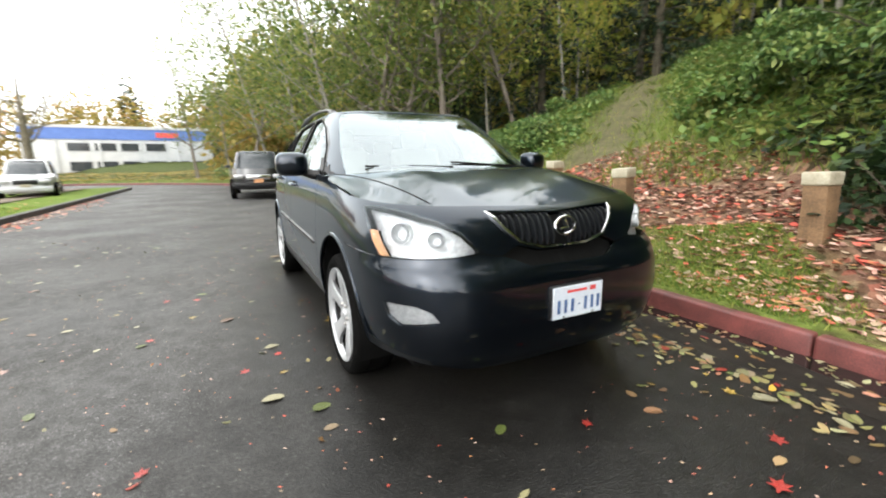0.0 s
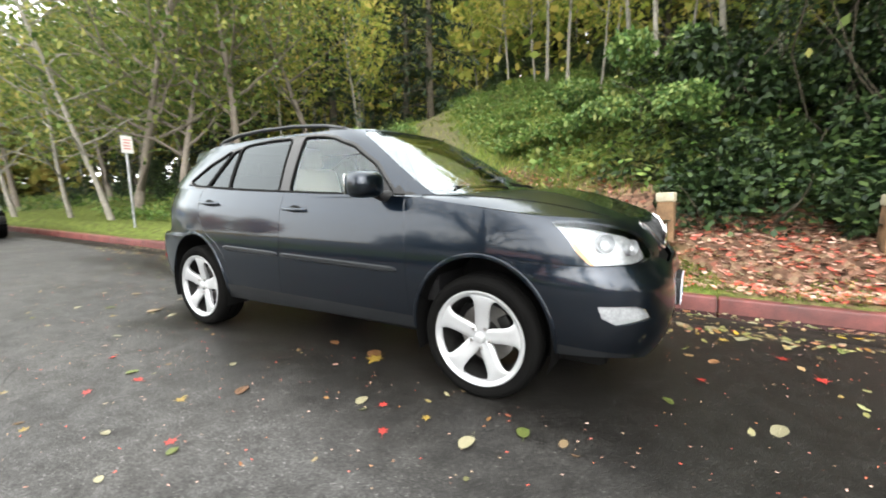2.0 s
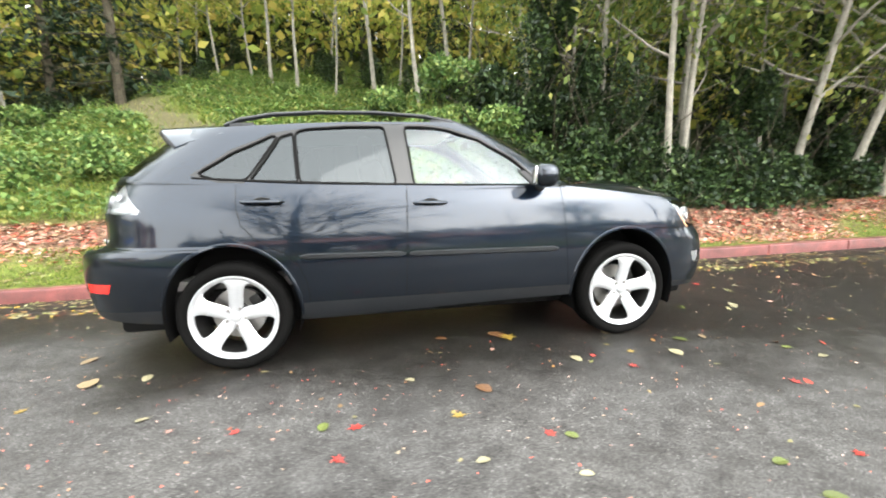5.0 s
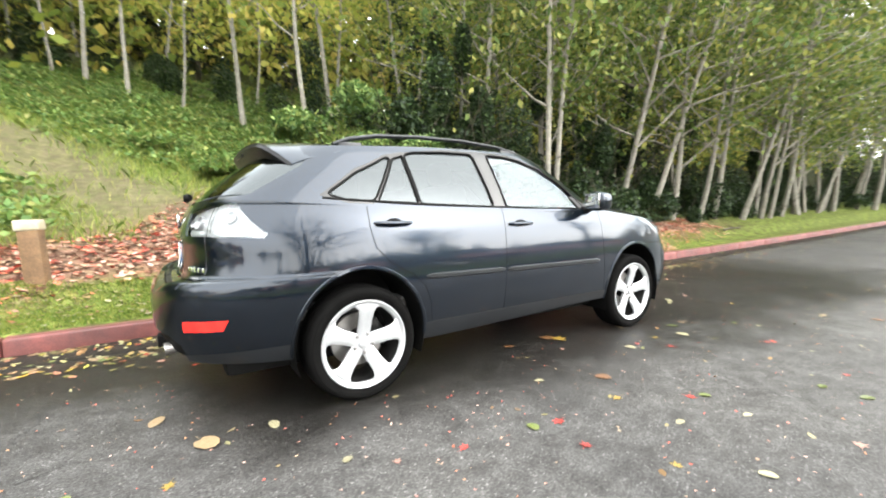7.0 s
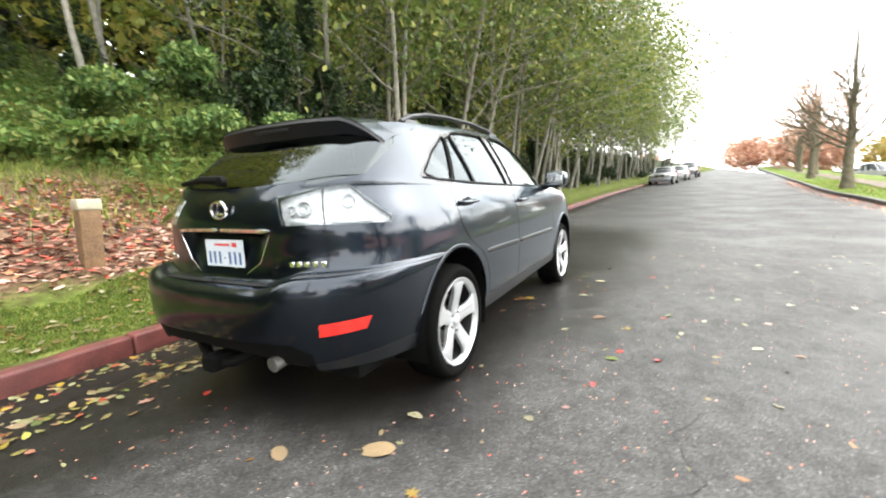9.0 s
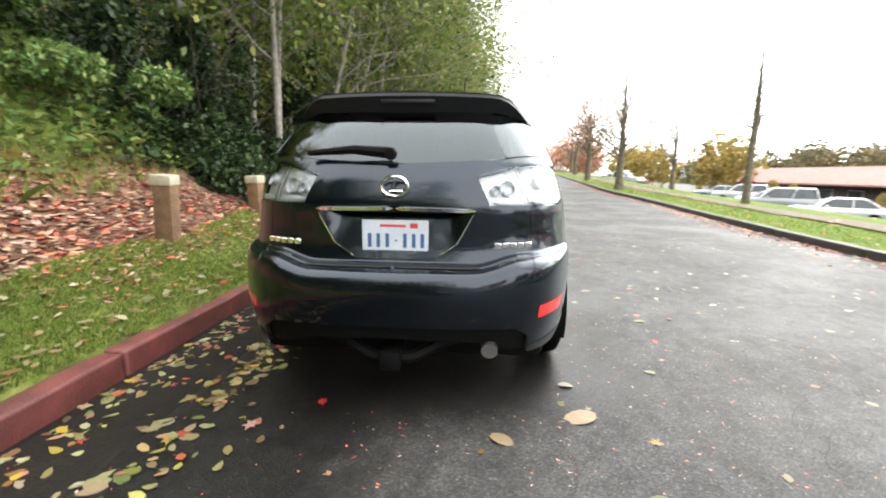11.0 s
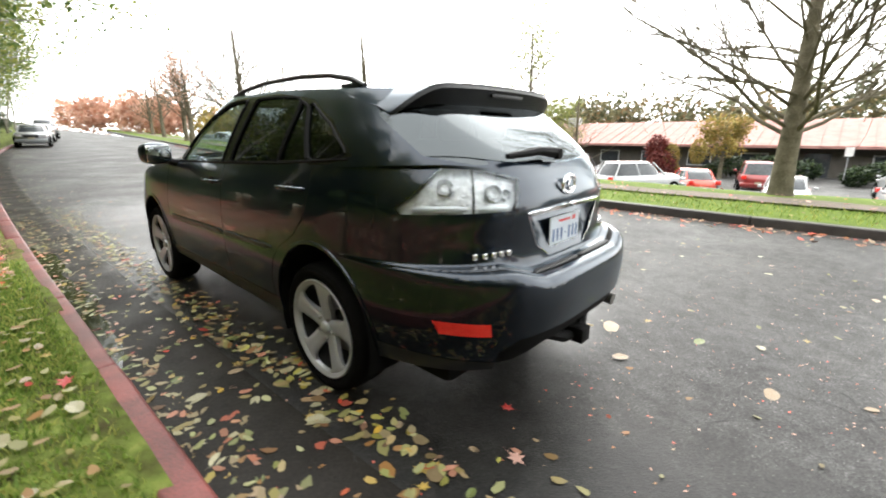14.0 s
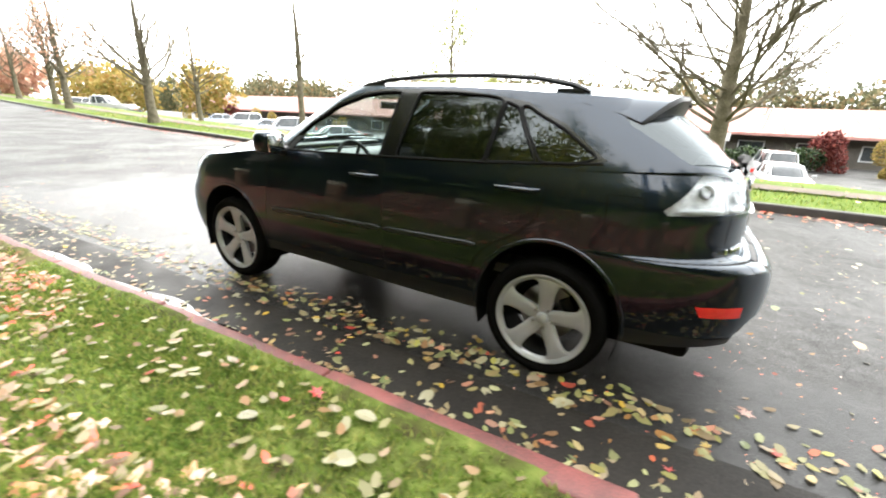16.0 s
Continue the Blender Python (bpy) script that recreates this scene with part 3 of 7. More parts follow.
def bar_on(wall, line, width, height, side, lift=0.0, both=False):
    """A rounded strip that stands proud of a wall along a line of (s, z)."""
    line = np.array(dense(line, .04))
    s, z = line[:, 0], line[:, 1]
    p, n = wall(s, z), normals_on(wall, s, z)
    d = np.gradient(p, axis=0)
    d /= np.linalg.norm(d, axis=1, keepdims=True) + 1e-9
    up = np.cross(n, d)
    prof = [(-.5, -.3), (-.5, .4), (-.32, 1), (.32, 1), (.5, .4), (.5, -.3)]
    verts, faces = [], []
    for sd in ((1, -1) if both else (side,)):
        k0 = len(verts)
        for i in range(len(p)):
            end = .35 if i in (0, len(p) - 1) else 1
            for a, b in prof:
                verts.append((p[i] + up[i] * a * width * end + n[i] * (lift + b * height * end)) * np.array((1, sd, 1)))
        m = len(prof)
        for i in range(len(p) - 1):
            for k in range(m - 1):
                q = (k0 + i * m + k, k0 + i * m + k + 1, k0 + (i + 1) * m + k + 1, k0 + (i + 1) * m + k)
                faces.append(q if sd == 1 else q[::-1])
        faces += [tuple(k0 + k for k in range(m)), tuple(k0 + (len(p) - 1) * m + k for k in range(m))]
    bm = bmesh.new()
    vs = [bm.verts.new(v) for v in verts]
    for q in faces:
        bm.faces.new([vs[i] for i in q])
    bmesh.ops.recalc_face_normals(bm, faces=bm.faces[:])
    return bm


def along(wall, line):
    """Points (x, z) of the flank as (s, z) of the wall."""
    s = np.linspace(-2.6, 2.5, 1500)
    return [(float(np.interp(x, wall(s, np.full(1500, z))[:, 0], s)), z) for x, z in line]


AXLE, TYRE = 1.3575, .352
SHOULDER = pchip((-2.8, 1.2), (-2.3, 1.215), (-1.93, 1.245), (-1.5, 1.222), (-.9, 1.18), (0, 1.15), (.9, 1.125), (1.3, 1.085), (1.7, 1.03), (2.0, 1.01), (2.3, 1.0), (2.8, .985))
BOTTOM = pchip((-2.8, .43), (-2.35, .42), (-2.1, .36), (-1.8, .335), (-.9, .3), (.9, .34), (1.8, .33), (2.2, .27), (2.8, .25))
ROOF_EDGE = pchip((-2.85, 1.535), (-1.9, 1.55), (-1.2, 1.575), (-.4, 1.6), (0, 1.6), (.6, 1.595), (1.9, 1.605))


def arch(x):
    ring = along(low_wall, [(x + .412 * math.cos(t), .37 + .44 * math.sin(t)) for t in np.linspace(-.3, math.pi + .3, 40)])
    return ring + [(ring[-1][0], .1), (ring[0][0], .1)]


HEADLAMP = [(1.69, 1.003), (1.8, 1.005), (1.92, .99), (2.05, .95), (2.15, .9), (2.235, .812), (2.1, .799), (1.95, .796), (1.77, .793), (1.725, .86), (1.7, .95)]
INDICATOR = [(1.716, .9), (1.732, .845), (1.768, .794), (1.79, .795), (1.754, .85), (1.732, .905)]
TAIL = [(-2.3, 1.15), (-2.05, 1.2), (-1.93, 1.232), (-1.86, 1.175), (-1.76, 1.085), (-1.7, 1.035), (-1.715, 1.012), (-2.0, 1.02), (-2.25, 1.02)]
GRILLE = [(2.31, .982), (2.8, .962), (2.8, .805), (2.62, .808), (2.47, .84), (2.38, .905)]
INTAKE = [(2.35, .79), (2.46, .828), (2.62, .798), (2.8, .795), (2.8, .735), (2.5, .74)]
FOG = [(1.75, .598), (1.9, .6), (1.965, .578), (2.0, .53), (1.82, .5), (1.765, .535)]
SKIRT = [(-2.8, .2), (-2.8, .36), (-2.3, .37), (-1.6, .415), (-.9, .415), (.9, .415), (1.6, .39), (2.2, .3), (2.8, .3), (2.8, .2)]
SEAMS = {
    "front": [(.855, 1.14), (.872, .95), (.887, .76), (.91, .415)],
    "middle": [(-.232, 1.17), (-.24, .9), (-.246, .7), (-.262, .415)],
    "rear": along(low_wall, [(-1.29, 1.21), (-1.295, 1.05), (-1.27, .93), (-1.18, .83), (-1.03, .75), (-.94, .66), (-.895, .54), (-.885, .415)]),
    "sill": [(.91, .415), (0, .415), (-.885, .415)],
    "nose": [(1.5, .803), (1.77, .79), (2.1, .796), (2.235, .806), (2.36, .786)],
    "tail": [(a, .748 + float(step_up(a))) for a in np.linspace(-1.4, -2.8, 40)],
    "gate": [(-2.04, 1.26), (-2.02, 1.02), (-2.03, .745)],
}
FLAP = along(low_wall, [(-1.6, 1.09), (-1.77, 1.085), (-1.765, .94), (-1.61, .945)])
DOOR_FRONT = [(.855, 1.2), (.872, .95), (.887, .76), (.91, .415), (-.262, .415), (-.246, .7), (-.24, .9), (-.232, 1.2)]
DOOR_REAR = along(low_wall, [(-.232, 1.22), (-.24, .9), (-.246, .7), (-.262, .415), (-.885, .415), (-.895, .54), (-.94, .66), (-1.03, .75), (-1.18, .83), (-1.27, .93), (-1.295, 1.05), (-1.29, 1.25)])
NOSE = [(1.2, .805), (1.5, .803), (1.77, .79), (2.1, .796), (2.235, .806), (2.36, .786), (2.8, .79), (2.8, .1), (1.2, .1)]
REAR_BUMPER = [(-1.25, .793)] + SEAMS["tail"] + [(-2.8, .1), (-1.25, .1)]
GATE = [(-2.04, 1.3), (-2.02, 1.02), (-2.03, .745), (-2.8, .745), (-2.8, 1.3)]
LEDGE = [[(a, z + float(step_up(a))) for a in np.linspace(-1.3, -2.8, 50)] + [(a, w + float(step_up(a))) for a in np.linspace(-2.8, -1.3, 50)] for z, w in ((.685, .708), (.731, .74), (.757, .768), (.79, .81))]
VALANCE = [(-2.8, .2), (-2.8, .5), (-2.3, .5), (-2.12, .49), (-2.03, .44), (-2.0, .2)]
REFLECTOR = [(-1.775, .585), (-1.985, .58), (-1.99, .522), (-1.8, .528)]
PLATE_RECESS = [(-2.34, .985), (-2.8, .985), (-2.8, .775), (-2.56, .775), (-2.44, .84)]
# glass, on the upper wall
SCREEN = [(1.9, 1.06), (1.0, 1.06), (.9, 1.15), (.79, 1.55), (.84, 1.583), (1.9, 1.594)]
WIN_FRONT = along(top_wall, [(-.178, 1.158), (.7, 1.14), (.73, 1.15), (.534, 1.335), (.305, 1.468), (.105, 1.533), (-.1, 1.56), (-.215, 1.563)])
WIN_REAR = along(top_wall, [(-.296, 1.165), (-.912, 1.19), (-.945, 1.522), (-.87, 1.545), (-.6, 1.562), (-.355, 1.562)])
WIN_DOOR_QUARTER = along(top_wall, [(-.924, 1.193), (-1.212, 1.206), (-1.04, 1.488), (-.957, 1.516)])
WIN_QUARTER = along(top_wall, [(-1.232, 1.21), (-1.4, 1.213), (-1.53, 1.252), (-1.319, 1.388), (-1.09, 1.498), (-1.056, 1.49)])
BACKLIGHT = [(-2.85, 1.205), (-2.1, 1.212), (-1.88, 1.25), (-1.725, 1.42), (-1.735, 1.49), (-2.85, 1.515)]
OPENING = along(top_wall, [(.775, 1.128), (-.178, 1.14), (-.9, 1.172), (-1.4, 1.196), (-1.57, 1.244), (-1.33, 1.408), (-1.09, 1.516), (-.95, 1.54), (-.6, 1.581), (-.1, 1.581), (.11, 1.553), (.318, 1.486), (.55, 1.35)])
PILLAR = [(-.178, 1.14), (-.215, 1.58), (-.355, 1.58), (-.296, 1.14)]

PAINT = surface("dark_grey_metallic_paint", (.008, .0116, .018), (.011, .0156, .0238), 1.5, 900, .29, .9, 0, .9, .1)
PAINT.node_tree.nodes["Principled BSDF"].inputs["Coat IOR"].default_value = 1.5
PAINT.node_tree.nodes["Principled BSDF"].inputs["Coat Roughness"].default_value = .055
PAINT.node_tree.nodes["Principled BSDF"].inputs["Coat Tint"].default_value = (.74, .89, 1.0, 1)
PLASTIC = surface("black_trim_plastic", (.006, .006, .0065), (.011, .011, .012), 4, 260, .45, 0, .05, 0, .3)
SEAL = surface("black_rubber_seal", (.002, .002, .002), (.004, .004, .004), 6, 200, .65, 0, 0, 0, .1)
SKIRT_GREY = surface("grey_lower_cladding", (.008, .009, .0105), (.012, .0135, .0155), 4, 200, .3, .2, .03, 0, .4)
SPOILER_BLACK = surface("wet_black_spoiler_paint", (.004, .0045, .0055), (.007, .0078, .009), 5, 240, .4, 0, .08, 0, .22)
CHROME = surface("chrome", (.75, .75, .76), (.85, .85, .86), 3, 50, .08, 1, 0)
ALLOY = surface("silver_alloy", (.34, .35, .36), (.44, .45, .46), 5, 200, .36, .5, .02, .4)
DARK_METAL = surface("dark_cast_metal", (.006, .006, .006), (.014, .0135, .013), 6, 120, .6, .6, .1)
DISC_STEEL = surface("brake_disc_steel", (.2, .19, .18), (.35, .34, .33), 6, 160, .35, .9, .05)
RUBBER = surface("tyre_rubber", (.003, .003, .003), (.0045, .0044, .0042), 8, 180, .8, 0, .25, 0, .03)
GLASS = pane_surface("clear_car_glass", (.86, .92, .9), .07)
WINDSCREEN_GLASS = pane_surface("windscreen_glass", (.6, .7, .7), .22)
REAR_GLASS = pane_surface("dark_rear_glass", (.05, .056, .058), .075)
PRIVACY = pane_surface("dark_privacy_glass", (.06, .066, .068), .055)
PILLAR_BLACK = surface("gloss_black_pillar", (.002, .002, .0022), (.004, .004, .0042), 5, 240, .16, 0, .01, 0, .5)
LAMP_GLASS = pane_surface("clear_lamp_cover", (.93, .95, .96), .045)
LAMP_BOWL = surface("silvered_reflector", (.26, .26, .27), (.62, .62, .63), 34, 110, .36, .7, .5)
AMBER = surface("amber_lens", (.42, .2, .09), (.55, .3, .16), 10, 90, .15, 0, .1)
RED_LENS = surface("red_lens", (.5, .012, .01), (.65, .03, .02), 12, 120, .12, 0, .2, .6)
LEATHER = surface("ivory_leather", (.24, .22, .18), (.33, .3, .25), 6, 150, .5, 0, .1)
DASH = surface("grey_dashboard", (.09, .088, .085), (.14, .135, .13), 5, 300, .6, 0, .1)
LINING = surface("pale_headlining", (.45, .44, .41), (.52, .51, .48), 5, 300, .85, 0, .05)
PLATE_WHITE = surface("white_plate_enamel", (.45, .5, .56), (.56, .6, .65), 9, 80, .35, 0, 0)
PLATE_BLUE = surface("blue_plate_ink", (.03, .07, .18), (.06, .12, .26), 20, 90, .4, 0, 0)
PLATE_RED = surface("red_plate_ink", (.5, .04, .04), (.6, .06, .06), 20, 90, .4, 0, 0)


def number_plate(parent, x, z, way):
    """A plate of 305 x 152 mm that faces along +x or -x; its writing is left as bars."""
    bm = block(-.1525, .1525, -.076, .076, -.003, .003, .002, 1)
    plate = part("number_plate", bm, PLATE_WHITE, parent, "white number plate with blue marks")
    plate.matrix_basis = pose(x, 0, z, 90, 0, 90 if way > 0 else -90)
    for i, (u, w) in enumerate(((-.118, .017), (-.078, .017), (-.036, .017), (.005, .012), (.045, .017), (.086, .017), (.125, .017))):
        h = .032 if i != 3 else .004
        part("plate_mark", block(u - w / 2, u + w / 2, -.018 - h, -.018 + h, .002, .0042), PLATE_BLUE, plate)
    part("plate_band", block(-.07, .05, .044, .056, .002, .0042), PLATE_RED, plate)
    part("plate_sticker", block(.07, .105, .04, .062, .002, .0044), PLATE_RED, plate)
    for u in (-.09, .09):
        part("screw", moved(lathe([(0, .004), (.005, .004), (.006, 0)], 10), pose(u, -.066, .003, 90)), CHROME, plate)
    return plate


def wheel(parent, x, y, side, turn=.1):
    """A five-spoke alloy wheel; side -1 is the right flank."""
    hub = part("wheel", lathe([(.0, -.06), (.05, -.06), (.07, -.02), (.07, .02), (0, .02)], 24), DARK_METAL, parent)
    hub.matrix_basis = pose(x, y, TYRE - .004, 0, 0, 0 if side < 0 else 180)
    r = TYRE
    prof = [(.266, .1), (.274, .109), (.298, .117), (.322, .115), (.338, .104), (.347, .085), (r, .06), (r, .035), (r - .007, .033), (r - .007, .027), (r, .025), (r, -.025), (r - .007, -.027), (r - .007, -.033), (r, -.035), (r, -.06), (.347, -.085), (.338, -.104), (.326, -.113), (.322, -.113), (.319, -.117), (.298, -.118), (.295, -.116), (.274, -.109), (.266, -.1)]
    part("tyre", lathe(prof, 64), RUBBER, hub, "black tyre with grooved tread")
    part("rim", lathe([(.268, -.096), (.271, -.11), (.27, -.115), (.264, -.116), (.257, -.11), (.247, -.106), (.24, -.1), (.238, -.086), (.243, -.08), (.266, -.08)], 64), ALLOY, hub, "silver alloy rim")
    # dark metal stands in for the shade inside the alloy rim
    part("rim_barrel", lathe([(.243, -.084), (.226, -.03), (.222, .09), (.262, .1), (.262, .09), (.232, .08), (.236, -.03), (.25, -.084)], 48), DARK_METAL, hub, "inside of the rim, its shade put into a dark metal colour")
    for k in range(5):
        a = 2 * math.pi * k / 5 + math.pi / 2 + turn
        bm = bmesh.new()
        rows = []
        for rr, w, out, th in ((.03, .028, -.08, .04), (.06, .041, -.082, .04), (.1, .043, -.088, .04), (.145, .043, -.098, .036), (.19, .049, -.106, .032), (.215, .056, -.108, .03), (.232, .068, -.108, .028), (.243, .09, -.107, .024), (.25, .1, -.104, .02)):
            rows.append([bm.verts.new((u * w, out + d, math.sqrt(max(rr * rr - (u * w) ** 2, 1e-6)) if rr > .2 else rr)) for u, d in ((-1, .009), (-.72, .001), (-.3, .003), (.3, .003), (.72, .001), (1, .009), (.85, th), (-.85, th))])
        for p, q in zip(rows, rows[1:]):
            for i in range(8):
                bm.faces.new((p[i], p[(i + 1) % 8], q[(i + 1) % 8], q[i]))
        bm.faces.new(rows[0])
        bm.faces.new(rows[-1][::-1])
        bmesh.ops.recalc_face_normals(bm, faces=bm.faces[:])
        bmesh.ops.rotate(bm, verts=bm.verts, cent=(0, 0, 0), matrix=Matrix.Rotation(a - math.pi / 2, 3, "Y"))
        part("spoke", bm, ALLOY, hub)
        b = a + math.pi / 5
        part("wheel_nut", moved(lathe([(0, -.094), (.008, -.094), (.011, -.088), (.011, -.07)], 6), pose(.06 * math.cos(b), 0, .06 * math.sin(b))), DISC_STEEL, hub)
    part("centre_cap", lathe([(0, -.1), (.02, -.099), (.03, -.094), (.034, -.08), (.034, -.06)], 28), ALLOY, hub)
    part("brake_disc", lathe([(.07, .02), (.168, .02), (.168, .045), (.07, .045)], 40), DISC_STEEL, hub)
    part("brake_caliper", moved(block(-.05, .05, -.01, .06, .1, .17, .012), pose(0, 0, 0, 0, 60)), DARK_METAL, hub)
    return hub


def estate_car():
    car = thing("suv_car", "dark grey five-door SUV parked at the red kerb, wet paint", "car")
    body = part("body", block(-2.1, 2.0, -.72, .72, .24, .5, .04), SEAL, car, "black underbody")
    groups = {}
    for side in (1, -1):
        polys = [arch(AXLE), arch(-AXLE), HEADLAMP, INDICATOR, TAIL, GRILLE, INTAKE, FOG, SKIRT, VALANCE, REFLECTOR, PLATE_RECESS]
        seams = {k: ribbon(v, .006) for k, v in SEAMS.items()}
        if side < 0:
            seams["flap"] = ribbon(FLAP + FLAP[:1], .005)
        s = np.linspace(-2.8, 2.8, 140)
        outline = [(a, float(BOTTOM(a))) for a in s] + [(a, float(SHOULDER(a))) for a in s[::-1]]
        v, f, mid = cut_sheet(outline, [rounded(HEADLAMP, .015) if p is HEADLAMP else p for p in polys] + list(seams.values()) + LEDGE, .045)
        left = np.ones(len(f), bool)

        def take(test):
            nonlocal left
            got = left & test
            left &= ~test
            return f[got]
        take(inside(arch(AXLE), mid) | inside(arch(-AXLE), mid))
        lamp, tail = rounded(HEADLAMP, .015), TAIL
        got = {}
        got["indicator"] = take(inside(INDICATOR, mid) & inside(lamp, mid))
        got["headlamp"] = take(inside(lamp, mid))
        gate_side = inside(GATE, mid)
        in_tail = inside(tail, mid)
        in_gate_seam = inside(seams["gate"], mid)
        got["tail_inner"] = take(in_tail & gate_side & ~in_gate_seam)
        got["tail_outer"] = take(in_tail & ~gate_side & ~in_gate_seam)
        seam = np.zeros(len(f), bool)
        for r in seams.values():
            seam |= inside(r, mid)
        got["gap"] = take(seam)
        for key, poly in (("valance", VALANCE), ("grille", GRILLE), ("intake", INTAKE), ("fog", FOG), ("reflector", REFLECTOR), ("recess", PLATE_RECESS)):
            got[key] = take(inside(poly, mid))
        got["skirt"] = take(inside(SKIRT, mid) & (mid[:, 0] > -2.35) & (mid[:, 0] < 1.95))
        if side < 0:
            got["flap"] = take(inside(FLAP, mid))
        for key, poly in (("nose", NOSE), ("rear_bumper", REAR_BUMPER), ("gate", GATE), ("door_front", DOOR_FRONT), ("door_rear", DOOR_REAR)):
            got[key] = take(inside(poly, mid))
        got["fender"] = take(mid[:, 0] > .5)
        got["quarter"] = take(mid[:, 0] < 9)
        groups[side] = (v, got)

    def both(name, key, material, lift=0.0, rim=0.0, parent=car, label=""):
        v, got = groups[1]
        return part(name, skin(name, low_wall, v, got[key].copy(), 1, material, lift, rim, True), material, parent, label)

    front_bumper = both("front_bumper", "nose", PAINT, 0, .015)
    rear_bumper = both("rear_bumper", "rear_bumper", PAINT, 0, .015)
    both("valance", "valance", SEAL, -.022, .03, rear_bumper, "black lower valance")
    tailgate = both("tailgate", "gate", PAINT, 0, .012)
    v, got = groups[1]
    tri = got["recess"]
    used = np.unique(tri)
    back = np.full(len(v), -1)
    back[used] = np.arange(len(used))
    q = v[used]
    deep = .062 * np.clip((q[:, 1] - .775) / .21, 0, 1) ** 1.3 * ease(-2.34, -2.47, q[:, 0] + .12 * (.985 - q[:, 1]))
    pos = low_wall(q[:, 0], q[:, 1]) - (deep + .004)[:, None] * normals_on(low_wall, q[:, 0], q[:, 1])
    n = len(pos)
    bm = bmesh.new()
    bv = [bm.verts.new(c) for c in np.vstack([pos, pos * (1, -1, 1)])]
    for t in back[tri]:
        bm.faces.new([bv[i] for i in t])
        bm.faces.new([bv[i + n] for i in t[::-1]])
    bmesh.ops.remove_doubles(bm, verts=bm.verts[:], dist=1e-4)
    bmesh.ops.recalc_face_normals(bm, faces=bm.faces[:])
    part("plate_recess", bm, PAINT, tailgate, "dished recess round the number plate")
    both("air_intake", "intake", SEAL, -.04, 0, front_bumper, "black air intake under the grille")
    grille = both("grille", "grille", SEAL, -.03, 0, car, "black grille with upright bars and a chrome frame")
    part("grille_frame", bar_on(low_wall, [(2.79, .805), (2.62, .808), (2.47, .84), (2.38, .905), (2.31, .978)], .017, .012, 1, 0, True), CHROME, grille, "chrome grille frame")
    for k in range(-9, 10):
        s = 2.8 - abs(k) * .046 - (.02 if k else 0)
        top, low = .972, .81
        if s < 2.62:
            low = float(np.interp(s, [2.31, 2.38, 2.47, 2.62], [.97, .905, .84, .812])) + .004
        if top - low > .015:
            part("grille_bar", bar_on(low_wall, [(s, low), (s, top)], .014, .022, 1 if k <= 0 else -1, -.02), SKIRT_GREY, grille)
    emblem = tube([(2.19 + .0 * t, .062 * math.cos(t), .9 + .043 * math.sin(t)) for t in np.linspace(0, 2 * math.pi, 28, endpoint=False)], .007, 8, True)
    emblem = tube([(2.19, .0, .925), (2.193, .018, .89), (2.19, -.03, .885)], .006, 6, bm=emblem)
    part("emblem", emblem, CHROME, grille, "oval chrome emblem")
    # flanks
    flank = {}
    for side in (1, -1):
        v, got = groups[side]

        def one(name, key, material, lift=0.0, rim=0.0, parent=car, label=""):
            return part(name, skin(name, low_wall, v, got[key].copy(), side, material, lift, rim), material, parent, label)
        one("front_wing", "fender", PAINT, 0, .012)
        one("rear_wing", "quarter", PAINT, 0, .012)
        if side < 0:
            one("fuel_flap", "flap", PAINT, 0, .01)
        df = one("front_door", "door_front", PAINT, 0, .014)
        dr = one("rear_door", "door_rear", PAINT, 0, .014)
        flank[side] = (df, dr)
        one("panel_gap", "gap", SEAL, -.011)
        for nm, lo, hi in (("rear_skirt", -9, -1.3575), ("side_skirt", -1.3575, 1.3575), ("front_skirt", 1.3575, 9)):
            m = v[got["skirt"]].mean(1)[:, 0]
            sel = got["skirt"][(m > lo) & (m <= hi)]
            if len(sel):
                part(nm, skin(nm, low_wall, v, sel.copy(), side, SKIRT_GREY, .004, .02), SKIRT_GREY, car, "matt grey lower cladding")
        part("door_moulding", bar_on(low_wall, [(-.235, .707), (.828, .69)], .036, .012, side), SKIRT_GREY, df, "grey side moulding")
        part("door_moulding", bar_on(low_wall, [(-.925, .722), (-.257, .708)], .036, .012, side), SKIRT_GREY, dr, "grey side moulding")
        for door, a, z in ((df, -.19, 1.036), (dr, -1.22, 1.07)):
            p = low_wall(np.array([a + .11]), np.array([z]))[0]
            cup = moved(lathe([(0, .012), (.035, .008), (.05, .0)], 24), Matrix.Translation((p[0], p[1] * side - .002 * side, p[2] + .004)) @ Matrix.Diagonal((1.1, -side, .55, 1)))
            part("handle_cup", cup, SEAL, door)
            pts = [low_wall(np.array([a + t]), np.array([z + .004 - .016 * t]))[0] + np.array((0, o, 0)) for t, o in ((0, .002), (.02, -.026), (.11, -.034), (.2, -.026), (.22, .002))]
            part("door_handle", tube([(q[0], q[1] * side, q[2]) for q in pts], [.01, .014, .016, .014, .01], 10, False, .8), PAINT, door)
        hl = one("headlamp", "headlamp", LAMP_GLASS, .002, 0, car, "clear headlamp with a silvered bowl")
        part("reflector_bowl", skin("reflector_bowl", low_wall, v, got["headlamp"].copy(), side, LAMP_BOWL, -.05), LAMP_BOWL, hl)
        one("indicator", "indicator", AMBER, -.004, .03, hl, "amber indicator lens")
